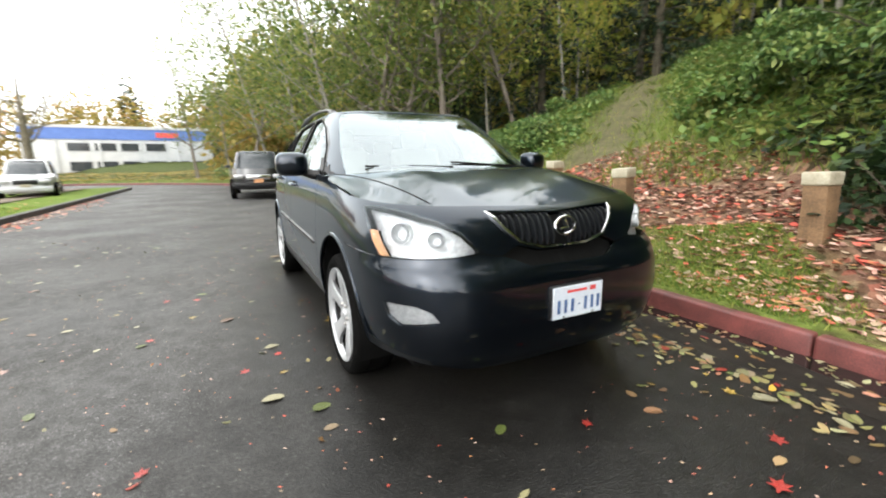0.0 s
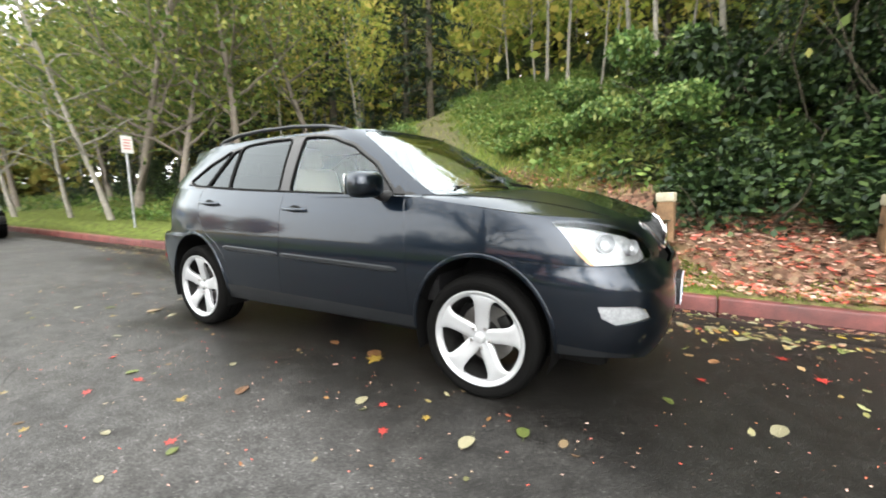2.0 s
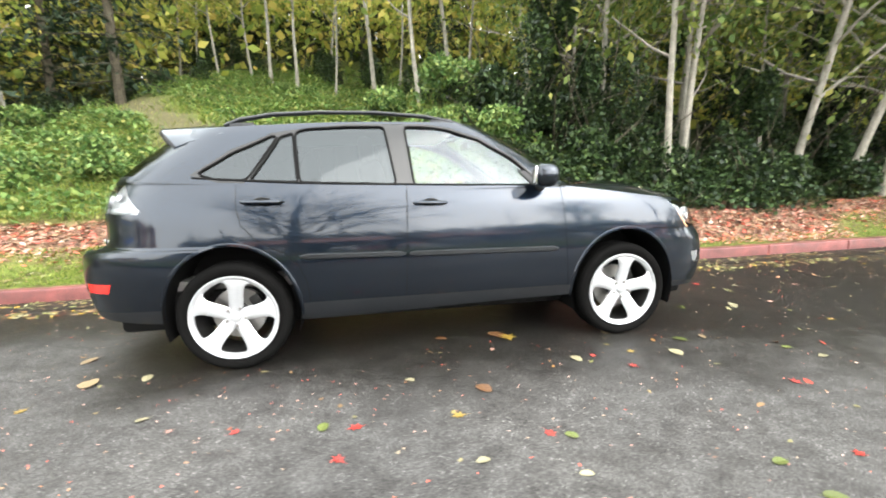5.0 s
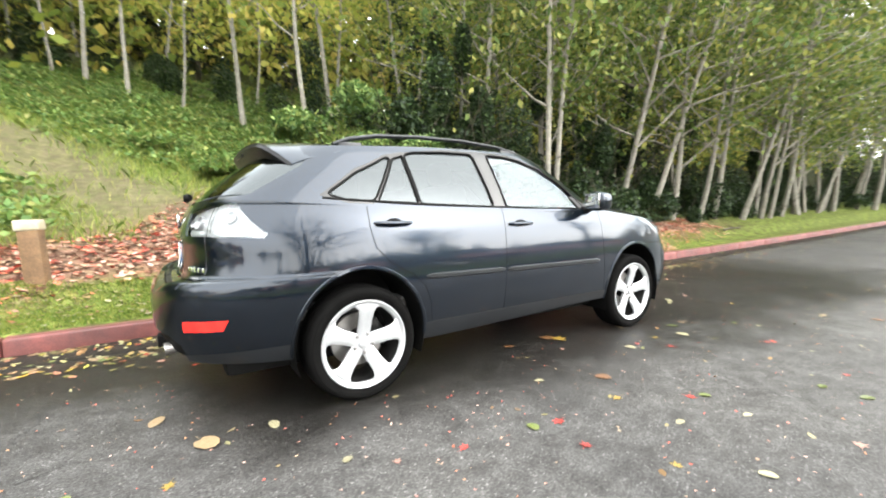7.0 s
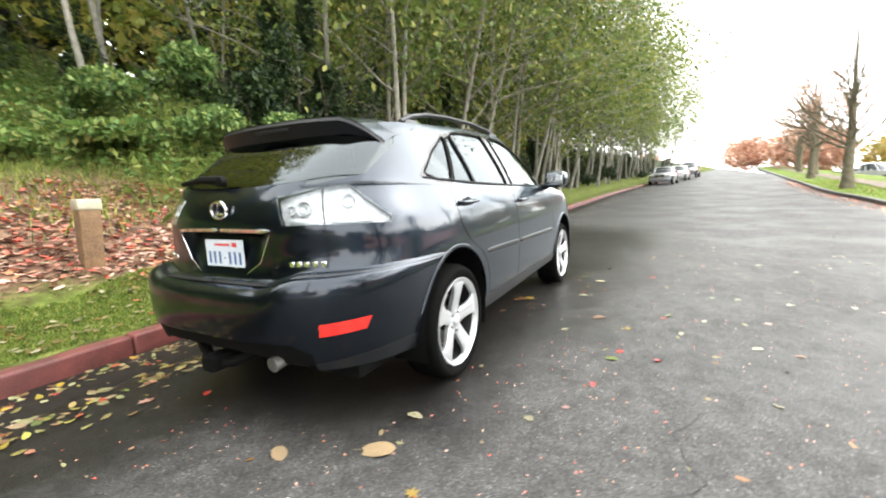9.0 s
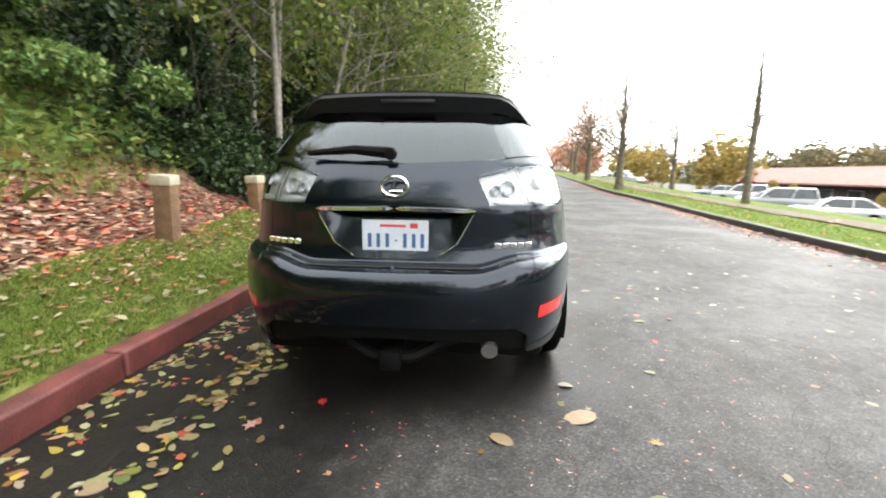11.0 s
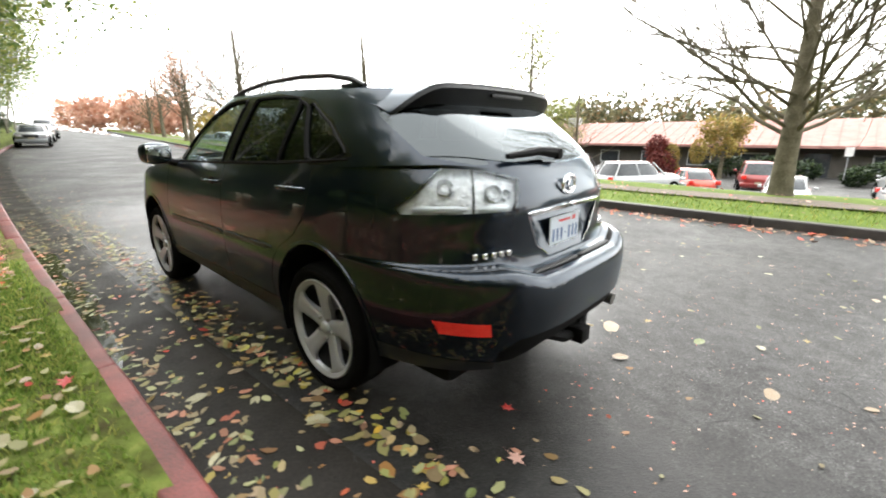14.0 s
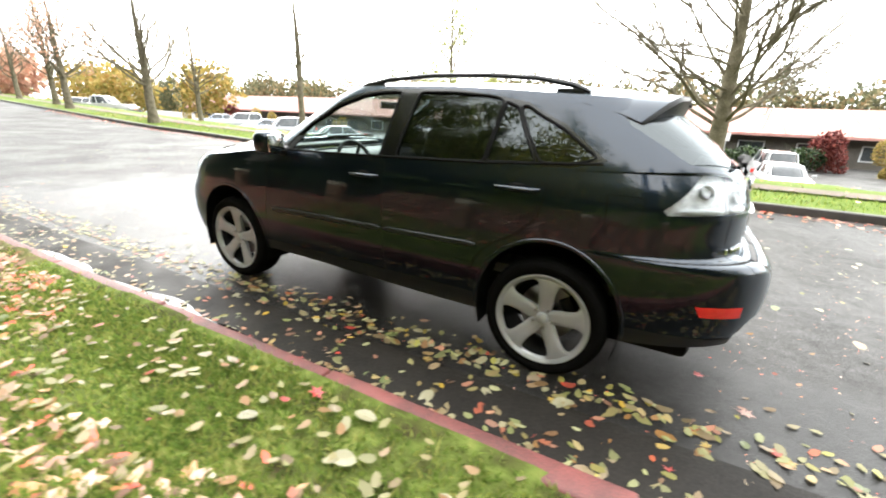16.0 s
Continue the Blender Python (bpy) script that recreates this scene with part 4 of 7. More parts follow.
        for a, z, r in ((1.87, .9, .046), (2.03, .875, .036)):
            p, n = low_wall(np.array([a]), np.array([z]))[0], normals_on(low_wall, np.array([a]), np.array([z]))[0]
            p, n = Vector(p * (1, side, 1)) - .02 * Vector(n * (1, side, 1)), Vector(n * (1, side, 1))
            bm = lathe([(0, -.02), (r * .5, -.012), (r * .62, 0), (r * .66, 0), (r * .7, -.03), (r, .004), (r * 1.06, .004), (r * 1.06, -.03)], 28)
            part("lamp_bulb_housing", moved(bm, Matrix.Translation(p) @ Vector((.6, n.y, .1)).to_track_quat("Y", "Z").to_matrix().to_4x4()), LAMP_BOWL, hl)
        fog = one("fog_lamp", "fog", LAMP_GLASS, .003, 0, front_bumper, "clear fog lamp")
        part("reflector_bowl", skin("reflector_bowl", low_wall, v, got["fog"].copy(), side, LAMP_BOWL, -.02), LAMP_BOWL, fog)
        for nm, key, par in (("tail_lamp", "tail_outer", car), ("tail_lamp", "tail_inner", tailgate)):
            tl = one(nm, key, LAMP_GLASS, .004, 0, par, "clear-lens tail lamp with silvered bowls")
            part("reflector_bowl", skin("reflector_bowl", low_wall, v, got[key].copy(), side, LAMP_BOWL, -.03), LAMP_BOWL, tl)
            spots = ((-1.9, 1.13, .034),) if key == "tail_outer" else ((-2.13, 1.1, .036), (-2.2, 1.09, .024))
            for a, z, r in spots:
                p, n = low_wall(np.array([a]), np.array([z]))[0], normals_on(low_wall, np.array([a]), np.array([z]))[0]
                p, n = Vector(p * (1, side, 1)) - .012 * Vector(n * (1, side, 1)), Vector(n * (1, side, 1))
                part("lamp_ring", moved(lathe([(0, -.02), (r * .5, -.01), (r * .8, -.016), (r, .003), (r * 1.04, .003), (r * 1.04, -.02)], 26), Matrix.Translation(p) @ n.to_track_quat("Y", "Z").to_matrix().to_4x4()), LAMP_BOWL, tl)
            a0 = -1.77 if key == "tail_outer" else -2.05
            part("lamp_strip", bar_on(low_wall, [(a0, 1.035), (a0 - (.22 if key == "tail_outer" else .17), 1.04)], .03, .006, side, -.018), ALLOY, tl)
        one("rear_reflector", "reflector", RED_LENS, .003, .01, rear_bumper, "red rear reflector")
        # wheel housings with a rolled lip
        for x in (AXLE, -AXLE):
            bm = bmesh.new()
            ring = []
            for t in np.linspace(-.35, math.pi + .35, 26):
                px, pz = x + .41 * math.cos(t), .37 + .438 * math.sin(t)
                ring.append((bm.verts.new((px, -side * .9, pz)), bm.verts.new((px, -side * .5, pz))))
            for a, b in zip(ring, ring[1:]):
                bm.faces.new((a[0], b[0], b[1], a[1]))
            bm.faces.new([r[1] for r in ring])
            part("wheel_housing", bm, SEAL, car)
            line = along(low_wall, [(x + .418 * math.cos(t), .37 + .446 * math.sin(t)) for t in np.linspace(-.1, math.pi + .1, 36)])
            part("arch_lip", bar_on(low_wall, line, .022, .007, side), PAINT, car)
        for x in (AXLE, -AXLE):
            wheel(car, x, -side * .79, -side)
    # upper wall
    polys = {"screen": SCREEN, "win_front": rounded(WIN_FRONT, .03), "win_rear": rounded(WIN_REAR, .03), "win_door_quarter": rounded(WIN_DOOR_QUARTER, .015),
             "win_quarter": rounded(WIN_QUARTER, .03), "backlight": BACKLIGHT, "pillar": PILLAR, "surround": OPENING}
    s = np.linspace(-2.85, 1.9, 120)
    floor_line = [(a, 1.06 if a > .9 else float(SHOULDER(a)) - .03) for a in s]
    outline = floor_line + [(a, float(ROOF_EDGE(a))) for a in s[::-1]]
    v, f, mid = cut_sheet(outline, list(polys.values()), .045)
    left = np.ones(len(f), bool)
    got = {}
    for key, poly in polys.items():
        test = left & inside(poly, mid)
        got[key] = f[test]
        left &= ~test
    got["frame"] = f[left]
    part("cabin_frame", skin("cabin_frame", top_wall, v, got["frame"].copy(), 1, PAINT, 0, .03, True), PAINT, car)
    for side in (1, -1):
        part("door_pillar", skin("door_pillar", top_wall, v, got["pillar"].copy(), side, PILLAR_BLACK, -.001, .03), PILLAR_BLACK, car, "black door pillar")
        part("window_surround", skin("window_surround", top_wall, v, got["surround"].copy(), side, PILLAR_BLACK, .001, .03), PILLAR_BLACK, car, "black window surround")
    ws = part("windscreen", skin("windscreen", top_wall, v, got["screen"].copy(), 1, WINDSCREEN_GLASS, -.004, 0, True), WINDSCREEN_GLASS, car, "windscreen that mirrors the pale sky")
    bl = part("rear_window", skin("rear_window", top_wall, v, got["backlight"].copy(), 1, REAR_GLASS, -.004, 0, True), REAR_GLASS, tailgate, "dark tinted rear window")
    for side in (1, -1):
        for key, nm, mt, par, lb in (("win_front", "window_pane", GLASS, flank[side][0], "clear window pane"), ("win_rear", "window_pane", PRIVACY, flank[side][1], "dark tinted pane"),
                                     ("win_door_quarter", "quarter_pane", PRIVACY, flank[side][1], "dark tinted pane"), ("win_quarter", "quarter_pane", PRIVACY, car, "dark tinted quarter window")):
            part(nm, skin(nm, top_wall, v, got[key].copy(), side, mt, -.006), mt, par, lb)
            ring = dense(polys[key], .03, True)
            p = top_wall(np.array([q[0] for q in ring]), np.array([q[1] for q in ring]))
            part("window_seal", tube([(q[0], q[1] * side, q[2]) for q in p], .008, 6, True), SEAL, par)
    # bonnet, from the nose back to the screen's foot
    nb, na = 30, 26
    top_s = np.linspace(.9, 2.8, 600)
    edge = low_wall(top_s, SHOULDER(top_s))
    cowl_s = np.linspace(0, 1.9, 400)
    cowl = top_wall(cowl_s, np.full(400, 1.09))
    verts, norm = [], []
    ys = .868 * (np.linspace(-1, 1, 2 * nb + 1))
    ys = np.sign(ys) * .8675 * (1 - (1 - np.abs(ys) / .868) ** 1.35)

    def bonnet(y, a):
        ay = np.minimum(np.abs(y), .8675)
        xe, ze = np.interp(ay, -edge[::-1, 1], edge[::-1, 0]), np.interp(ay, -edge[::-1, 1], edge[::-1, 2])
        xc = np.interp(ay, -cowl[::-1, 1], cowl[::-1, 0])
        q = ay / .868
        zc = 1.124 + .035 * (1 - q ** 2.5)
        lift = .03 * np.sin(np.pi * np.clip(a, 0, 1) ** .85) * (1 - q ** 4) + .012 * np.exp(-((ay - .42) / .1) ** 2) * np.sin(np.pi * a)
        k = np.clip(a, 0, 1)
        return np.stack([xc + (xe - xc) * a, y, zc + (ze - zc) * k ** 1.25 + lift], -1)
    Y, A = np.meshgrid(ys, np.linspace(0, 1, na + 1) ** .8, indexing="ij")
    P = bonnet(Y, A)
    e = 2e-3
    N = np.cross(bonnet(Y, np.clip(A + e, 0, 1)) - bonnet(Y, np.clip(A - e, 0, 1)), bonnet(np.clip(Y + e, -.867, .867), A) - bonnet(np.clip(Y - e, -.867, .867), A))
    N /= np.linalg.norm(N, axis=-1, keepdims=True) + 1e-12
    N *= np.where(N[..., 2:] < 0, -1, 1)
    w = na + 1
    faces = [(i * w + j, i * w + j + 1, (i + 1) * w + j + 1, (i + 1) * w + j) for i in range(2 * nb) for j in range(na)]
    q = P.reshape(-1, 3)
    if np.cross(q[faces[400][1]] - q[faces[400][0]], q[faces[400][2]] - q[faces[400][0]])[2] < 0:
        faces = [g[::-1] for g in faces]
    part("bonnet", mesh_of("bonnet", P.reshape(-1, 3), faces, PAINT, True, N.reshape(-1, 3)), PAINT, car)
    for side in (1, -1):
        line = [Vector(bonnet(np.array(-side * y), np.array(a)).tolist()) + Vector((0, 0, .0005)) for y, a in zip(np.linspace(.79, .6, 20), np.linspace(.02, .97, 20))]
        part("bonnet_gap", tube(line, .0035, 5), SEAL, car)
    # ledge under the side windows
    s = np.linspace(-2.8, .95, 110)
    a, b = low_wall(s, SHOULDER(s)), top_wall(s * 2.85 / 2.8, SHOULDER(s) + .004)
    for side in (1, -1):
        vv = np.vstack([a, b]) * (1, side, 1)
        nn = np.tile((0, -.5 * side, .86), (len(vv), 1))
        ff = [(i, i + 1, i + 111, i + 110) for i in range(109)]
        part("belt_ledge", mesh_of("belt_ledge", vv, ff, PAINT, True, nn), PAINT, car)
        k = (s > -1.5) & (s < .78)
        part("belt_trim", tube([(q[0], q[1] * side, q[2] + .004) for q in .5 * (a[k] + b[k])], .008, 6), SEAL, car, "black waist trim")
    # roof
    s = np.linspace(-2.85, 1.9, 110)
    rim = top_wall(s, ROOF_EDGE(s))
    hub = np.stack([np.clip(rim[:, 0], -1.35, -.05), 0 * s, 0 * s], 1)
    rows, nr = [], 10
    for k in np.linspace(1, 0, nr + 1):
        p = hub + (rim - hub) * (k, k, 0)
        p[:, 2] = rim[:, 2] * k ** 2 + (1 - k ** 2) * (1.652 - .035 * np.clip((-.2 - p[:, 0]) / 1.3, 0, 1.2) ** 2 - .03 * np.clip(p[:, 0] / .3, 0, 1) ** 2)
        rows.append(p)
    R = np.stack(rows)
    verts = np.vstack([R.reshape(-1, 3), R.reshape(-1, 3) * (1, -1, 1)])
    m = len(s)
    faces = []
    for h, sd in ((0, 1), (len(R) * m, -1)):
        for i in range(nr):
            for j in range(m - 1):
                q = (h + i * m + j, h + i * m + j + 1, h + (i + 1) * m + j + 1, h + (i + 1) * m + j)
                faces.append(q[::-1] if sd == 1 else q)
    bm = bmesh.new()
    bv = [bm.verts.new(q) for q in verts]
    for q in faces:
        bm.faces.new([bv[i] for i in q])
    bmesh.ops.remove_doubles(bm, verts=bm.verts[:], dist=1e-4)
    bmesh.ops.recalc_face_normals(bm, faces=bm.faces[:])
    me = from_bm("roof", bm, PAINT, True)
    part("roof", me, PAINT, car)
    part("headlining", moved(block(-1.56, .2, -.5, .5, 1.54, 1.555, .005), Matrix()), LINING, car)
    for side in (1, -1):
        y = -.57 * side
        pts = [(.24, y, 1.572), (.12, y, 1.607), (-.06, y, 1.64), (-.4, y, 1.664), (-.8, y, 1.664), (-1.1, y, 1.647), (-1.3, y, 1.612), (-1.4, y, 1.575)]
        rail = part("roof_rail", tube(pts, [.016, .02, .02, .019, .019, .02, .022, .016], 10, False, .75), SKIRT_GREY, car, "dark grey roof rail")
        for x, z in ((.07, 1.6), (-1.28, 1.57)):
            part("rail_foot", block(x - .09, x + .07, y - .018, y + .018, z - .03, z + .025, .012), SKIRT_GREY, rail)
    # spoiler over the rear window: black below, a painted shell above that runs on from the roof
    def spoiler_section(y):
        q = abs(y) / .65
        k = max(0, (q - .7) / .3) ** 2
        tip = -1.87 + .08 * q ** 3 + .1 * k
        foot = 1.622 - .165 * y * y - .036 * k
        lip = 1.572 - .02 * q ** 2 - .125 * k
        th = .012 + .05 * (1 - q ** 4)
        return [(-1.385, y, foot + .001), (-1.6, y, .4 * (1.622 - .165 * y * y) + .6 * (1.574 - .02 * q * q) + .006 - .1 * k), (tip + .015, y, lip), (tip, y, lip - .02 + .008 * k), (tip + .03, y * .99, lip - .04 - th + .03 * k), (-1.6, y, 1.57 - .14 * q ** 5), (-1.42, y, foot - .03)]
    bm, shell = bmesh.new(), bmesh.new()
    ends = np.linspace(-.65, .65, 31)
    rows = [[bm.verts.new(c) for c in spoiler_section(y)] for y in ends]
    tops = [[shell.verts.new(Vector(c) + Vector(o)) for c, o in zip(spoiler_section(y), ((0, 0, .001), (0, 0, .004), (-.002, 0, .004), (-.004, 0, .002)))] for y in ends]
    for p, q in zip(tops, tops[1:]):
        for i in range(2):
            shell.faces.new((p[i], p[i + 1], q[i + 1], q[i]))
    for row, y in ((tops[0], -.65), (tops[-1], .65)):
        low = [shell.verts.new((c[0] - (.003 if k == 0 else 0), c[1] + .003 * np.sign(y), c[2])) for k, c in enumerate(spoiler_section(y)[4:])]
        for corner in row:
            corner.co.y += .003 * np.sign(y)
        shell.faces.new(row + low)
    bmesh.ops.recalc_face_normals(shell, faces=shell.faces[:])
    for p, q in zip(rows, rows[1:]):
        for i in range(7):
            bm.faces.new((p[i], p[(i + 1) % 7], q[(i + 1) % 7], q[i]))
    bm.faces.new(rows[0])
    bm.faces.new(rows[-1][::-1])
    bmesh.ops.recalc_face_normals(bm, faces=bm.faces[:])
    sp = part("spoiler", bm, SPOILER_BLACK, tailgate, "black spoiler over the rear window")
    part("spoiler_top", shell, PAINT, sp, "dark grey painted spoiler top")
    part("high_brake_lamp", block(-1.874, -1.862, -.14, .14, 1.516, 1.534, .002), PLASTIC, sp, "dark high brake lamp")
    # mirrors
    for side in (1, -1):
        bm = bmesh.new()
        bmesh.ops.create_uvsphere(bm, u_segments=24, v_segments=14, radius=1)
        for q in bm.verts:
            c = q.co
            c.x, c.y, c.z = (math.copysign(abs(c.x) ** .7, c.x), math.copysign(abs(c.y) ** .6, c.y), math.copysign(abs(c.z) ** .62, c.z))
            if c.x < 0:
                c.x *= .45
        moved(bm, Matrix.Translation((.66, -side * 1.0, 1.2)) @ Matrix.Rotation(radians(-14 * side), 4, "Z") @ Matrix.Diagonal((.11, .105, .08, 1)))
        mir = part("wing_mirror", bm, PAINT, flank[side][0])
        part("mirror_arm", tube([(.72, -side * .83, 1.125), (.7, -side * .88, 1.13), (.68, -side * .93, 1.15)], [.04, .032, .03], 10), PLASTIC, mir)
        part("mirror_glass", moved(block(-.004, .004, -.085, .085, -.06, .06, .003), Matrix.Translation((.607, -side * 1.0, 1.2)) @ Matrix.Rotation(radians(-14 * side), 4, "Z")), CHROME, mir, "mirror glass")
        part("mirror_sail", skin("mirror_sail", top_wall, v, f[inside([(.6, 1.11), (.84, 1.11), (.62, 1.26)], mid)].copy(), side, PLASTIC, .004, .01), PLASTIC, mir) if inside([(.6, 1.11), (.84, 1.11), (.62, 1.26)], mid).any() else None
    # wipers
    for a, b in (((1.17, -.05, 1.165), (1.06, -.62, 1.165)), ((1.19, .55, 1.15), (1.2, -.08, 1.185))):
        wp = part("wiper", tube([a, ((a[0] + b[0]) / 2 + .02, (a[1] + b[1]) / 2, (a[2] + b[2]) / 2 + .012), b], [.012, .01, .005], 6), SEAL, car)
        part("wiper_blade", tube([(a[0] - .03, a[1], a[2] + .016), (b[0] - .0, b[1], b[2] + .016)], .006, 5), SEAL, wp)
    part("cowl", moved(block(1.02, 1.2, -.66, .66, 1.1, 1.13, .01), Matrix()), PLASTIC, car, "black scuttle panel")
    bar = [(-2.165, .42, 1.245), (-2.19, .2, 1.262), (-2.185, .04, 1.25)]
    wp = part("rear_wiper", tube(bar, [.013, .02, .027], 8), SEAL, tailgate)
    part("wiper_pivot", moved(lathe([(0, -.03), (.025, -.028), (.03, 0)], 18), pose(-2.185, .03, 1.245, 0, 0, -90)), SEAL, wp)
    # tail trim
    part("chrome_bar", bar_on(low_wall, [(-2.33, .996), (-2.79, 1.002)], .024, .016, 1, 0, True), CHROME, tailgate, "chrome bar over the number plate")
    for side in (1, -1):
        part("recess_edge", bar_on(low_wall, [(-2.34, .98), (-2.44, .84), (-2.56, .78)], .007, .003, side), CHROME, tailgate)
    emblem = tube([(-2.252, .06 * math.cos(t), 1.1 + .043 * math.sin(t)) for t in np.linspace(0, 2 * math.pi, 28, endpoint=False)], .0085, 8, True)
    emblem = tube([(-2.252, -.006, 1.13), (-2.256, .022, 1.08), (-2.252, -.035, 1.078)], .0075, 6, bm=emblem)
    part("emblem", emblem, CHROME, tailgate, "oval chrome emblem")
    for y0, y1 in ((.45, .64), (-.63, -.45)):
        bm = None
        for k in range(5):
            y = y0 + (y1 - y0) * (k + .5) / 5
            p = np.array([-2.262, y, .835])
            sv = np.linspace(-2.8, -1.9, 300)
            x = float(np.interp(abs(y), -low_wall(sv, np.full(300, .835))[:, 1], low_wall(sv, np.full(300, .835))[:, 0]))
            bm = block(x - .006, x + .004, y - .015, y + .015, .824, .85, .002, 1, bm)
        part("badge", bm, CHROME, tailgate, "small chrome badge")
    number_plate(tailgate, -2.245, .873, -1)
    number_plate(front_bumper, 2.296, .56, 1)
    part("plate_holder", block(2.26, 2.29, -.16, .16, .48, .64, .008), PLASTIC, front_bumper)
    part("bumper_step", bar_on(low_wall, [(-2.3, .75), (-2.5, .75), (-2.79, .75)], .03, .006, 1, 0, True), PLASTIC, rear_bumper, "black bumper step strip")
    # below the tail
    part("exhaust_pipe", tube([(-1.9, -.44, .41), (-2.2, -.44, .41), (-2.37, -.44, .39)], [.028, .03, .036], 16), DISC_STEEL, car, "dull steel exhaust tip")
    hitch = part("tow_hitch", tube([(-2.2, .5, .42), (-2.28, .24, .395), (-2.33, .1, .335), (-2.34, 0, .325), (-2.33, -.1, .335), (-2.28, -.24, .395), (-2.2, -.4, .42)], .03, 8), SEAL, car, "black tow hitch bar")
    part("hitch_receiver", block(-2.41, -2.2, -.045, .045, .295, .375, .006), SEAL, hitch)
    part("antenna", tube([(-1.36, -.28, 1.6), (-1.43, -.28, 1.73)], [.005, .002], 6), SEAL, car)
    # cabin
    for y in (.38, -.38):
        seat = part("front_seat", block(-.35, .2, y - .25, y + .25, .62, .8, .06, 3), LEATHER, car, "ivory leather front seat")
        part("backrest", moved(block(-.1, .08, -.25, .25, 0, .62, .06, 3), pose(-.3, y, .74, 0, -16)), LEATHER, seat)
        part("headrest", moved(block(-.06, .05, -.13, .13, 0, .18, .05, 3), pose(-.46, y, 1.34, 0, -10)), LEATHER, seat)
    seat = part("rear_bench", block(-1.35, -.8, -.47, .47, .62, .82, .06, 3), LEATHER, car, "ivory leather rear bench")
    part("backrest", moved(block(-.1, .08, -.47, .47, 0, .58, .06, 3), pose(-1.28, 0, .76, 0, -20)), LEATHER, seat)
    for y in (-.4, 0, .4):
        part("headrest", moved(block(-.05, .05, -.12, .12, 0, .16, .045, 3), pose(-1.47, y, 1.3, 0, -12)), LEATHER, seat)
    dash = part("dashboard", block(.55, 1.15, -.72, .72, .72, 1.08, .07, 3), DASH, car, "grey dashboard")
    part("centre_console", block(-.3, .7, -.12, .12, .5, .86, .04), DASH, dash)
    wheel_ring = tube([(.19 * math.cos(t), .19 * math.sin(t), 0) for t in np.linspace(0, 2 * math.pi, 30, endpoint=False)], .016, 8, True)
    for t in (0, 2.2, 4.1):
        wheel_ring = tube([(0, 0, -.03), (.18 * math.cos(t + 1.57), .18 * math.sin(t + 1.57), 0)], .016, 6, bm=wheel_ring)
    part("steering_wheel", moved(wheel_ring, pose(.42, .38, 1.02, 0, -66)), PLASTIC, dash, "black steering wheel")
    part("mirror_inside", block(.36, .39, -.12, .12, 1.45, 1.51, .012), PLASTIC, car)
    part("cabin_floor", block(-1.85, 1.1, -.7, .7, .5, .56), DASH, car)
    for side in (1, -1):
        part("door_lining", block(-.85, .8, side * .8 - .02, side * .8 + .02, .56, 1.1, .01), LEATHER, car, "ivory door lining")
    part("bulkhead", block(.95, 1.05, -.8, .8, .5, 1.09), PLASTIC, car)
    part("load_cover", block(-2.05, -1.5, -.7, .7, 1.0, 1.03, .01), DASH, car)
    return car


estate_car()


# ---- plants ----
BARK_PALE = surface("pale_alder_bark", (.1, .095, .075), (.26, .24, .2), 7, 40, .85, 0, .5)
BARK_DARK = surface("dark_mossy_bark", (.028, .024, .018), (.1, .088, .064), 9, 60, .95, 0, .9, 0, .1)
BARK_MOSS = surface("mossy_grey_brown_bark", (.06, .055, .036), (.19, .165, .12), 5, 40, .95, 0, .8, 0, .1)
BARK_GREY = surface("grey_brown_bark", (.09, .075, .06), (.2, .17, .14), 8, 60, .85, 0, .6)
LEAF_ALDER = leaf_surface("alder_leaves", ((.034, .066, .015), (.075, .118, .026), (.12, .16, .036), (.17, .195, .047), (.24, .225, .06)), .55, .4)
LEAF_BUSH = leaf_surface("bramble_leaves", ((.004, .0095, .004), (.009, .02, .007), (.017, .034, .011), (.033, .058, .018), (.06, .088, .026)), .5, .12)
# yellow-green autumn leaves, brightened in the colour as if sunlit
LEAF_WOOD = leaf_surface("wood_leaves_lit_tone", ((.1, .145, .03), (.18, .225, .043), (.28, .305, .06), (.37, .345, .08), (.44, .34, .09)), .6, .5)
LEAF_IVY = leaf_surface("ground_ivy_leaves", ((.035, .07, .016), (.065, .125, .028), (.1, .17, .04), (.145, .2, .05), (.21, .2, .06)), .5, .25)
LEAF_MOUND = leaf_surface("bank_ivy_leaves", ((.028, .064, .017), (.056, .112, .03), (.1, .17, .046), (.145, .215, .06), (.2, .235, .07)), .45, .25)
# darker copy of the wood's leaf colour, with the deep shade painted in
LEAF_WOOD_SHADED = leaf_surface("wood_leaves_shade_tone", ((.02, .03, .01), (.06, .07, .02), (.12, .12, .032), (.19, .16, .045)), .6, .3)
LEAF_YELLOW = leaf_surface("yellowing_leaves", ((.14, .12, .025), (.24, .2, .05), (.32, .24, .07), (.3, .17, .05)), .55, .4)
LEAF_RED = leaf_surface("red_maple_leaves", ((.36, .17, .11), (.46, .26, .18), (.52, .33, .24), (.42, .2, .13)), .5, .3)
LEAF_DARK_RED = leaf_surface("dark_red_leaves", ((.09, .02, .02), (.15, .035, .03), (.22, .06, .045)), .5, .3)
LEAF_CONIFER = leaf_surface("fir_needles", ((.008, .018, .01), (.015, .03, .014), (.025, .042, .018)), .6, .1)
LEAF_WILLOW = leaf_surface("willow_leaves", ((.13, .16, .045), (.22, .25, .07), (.32, .32, .1)), .5, .4)


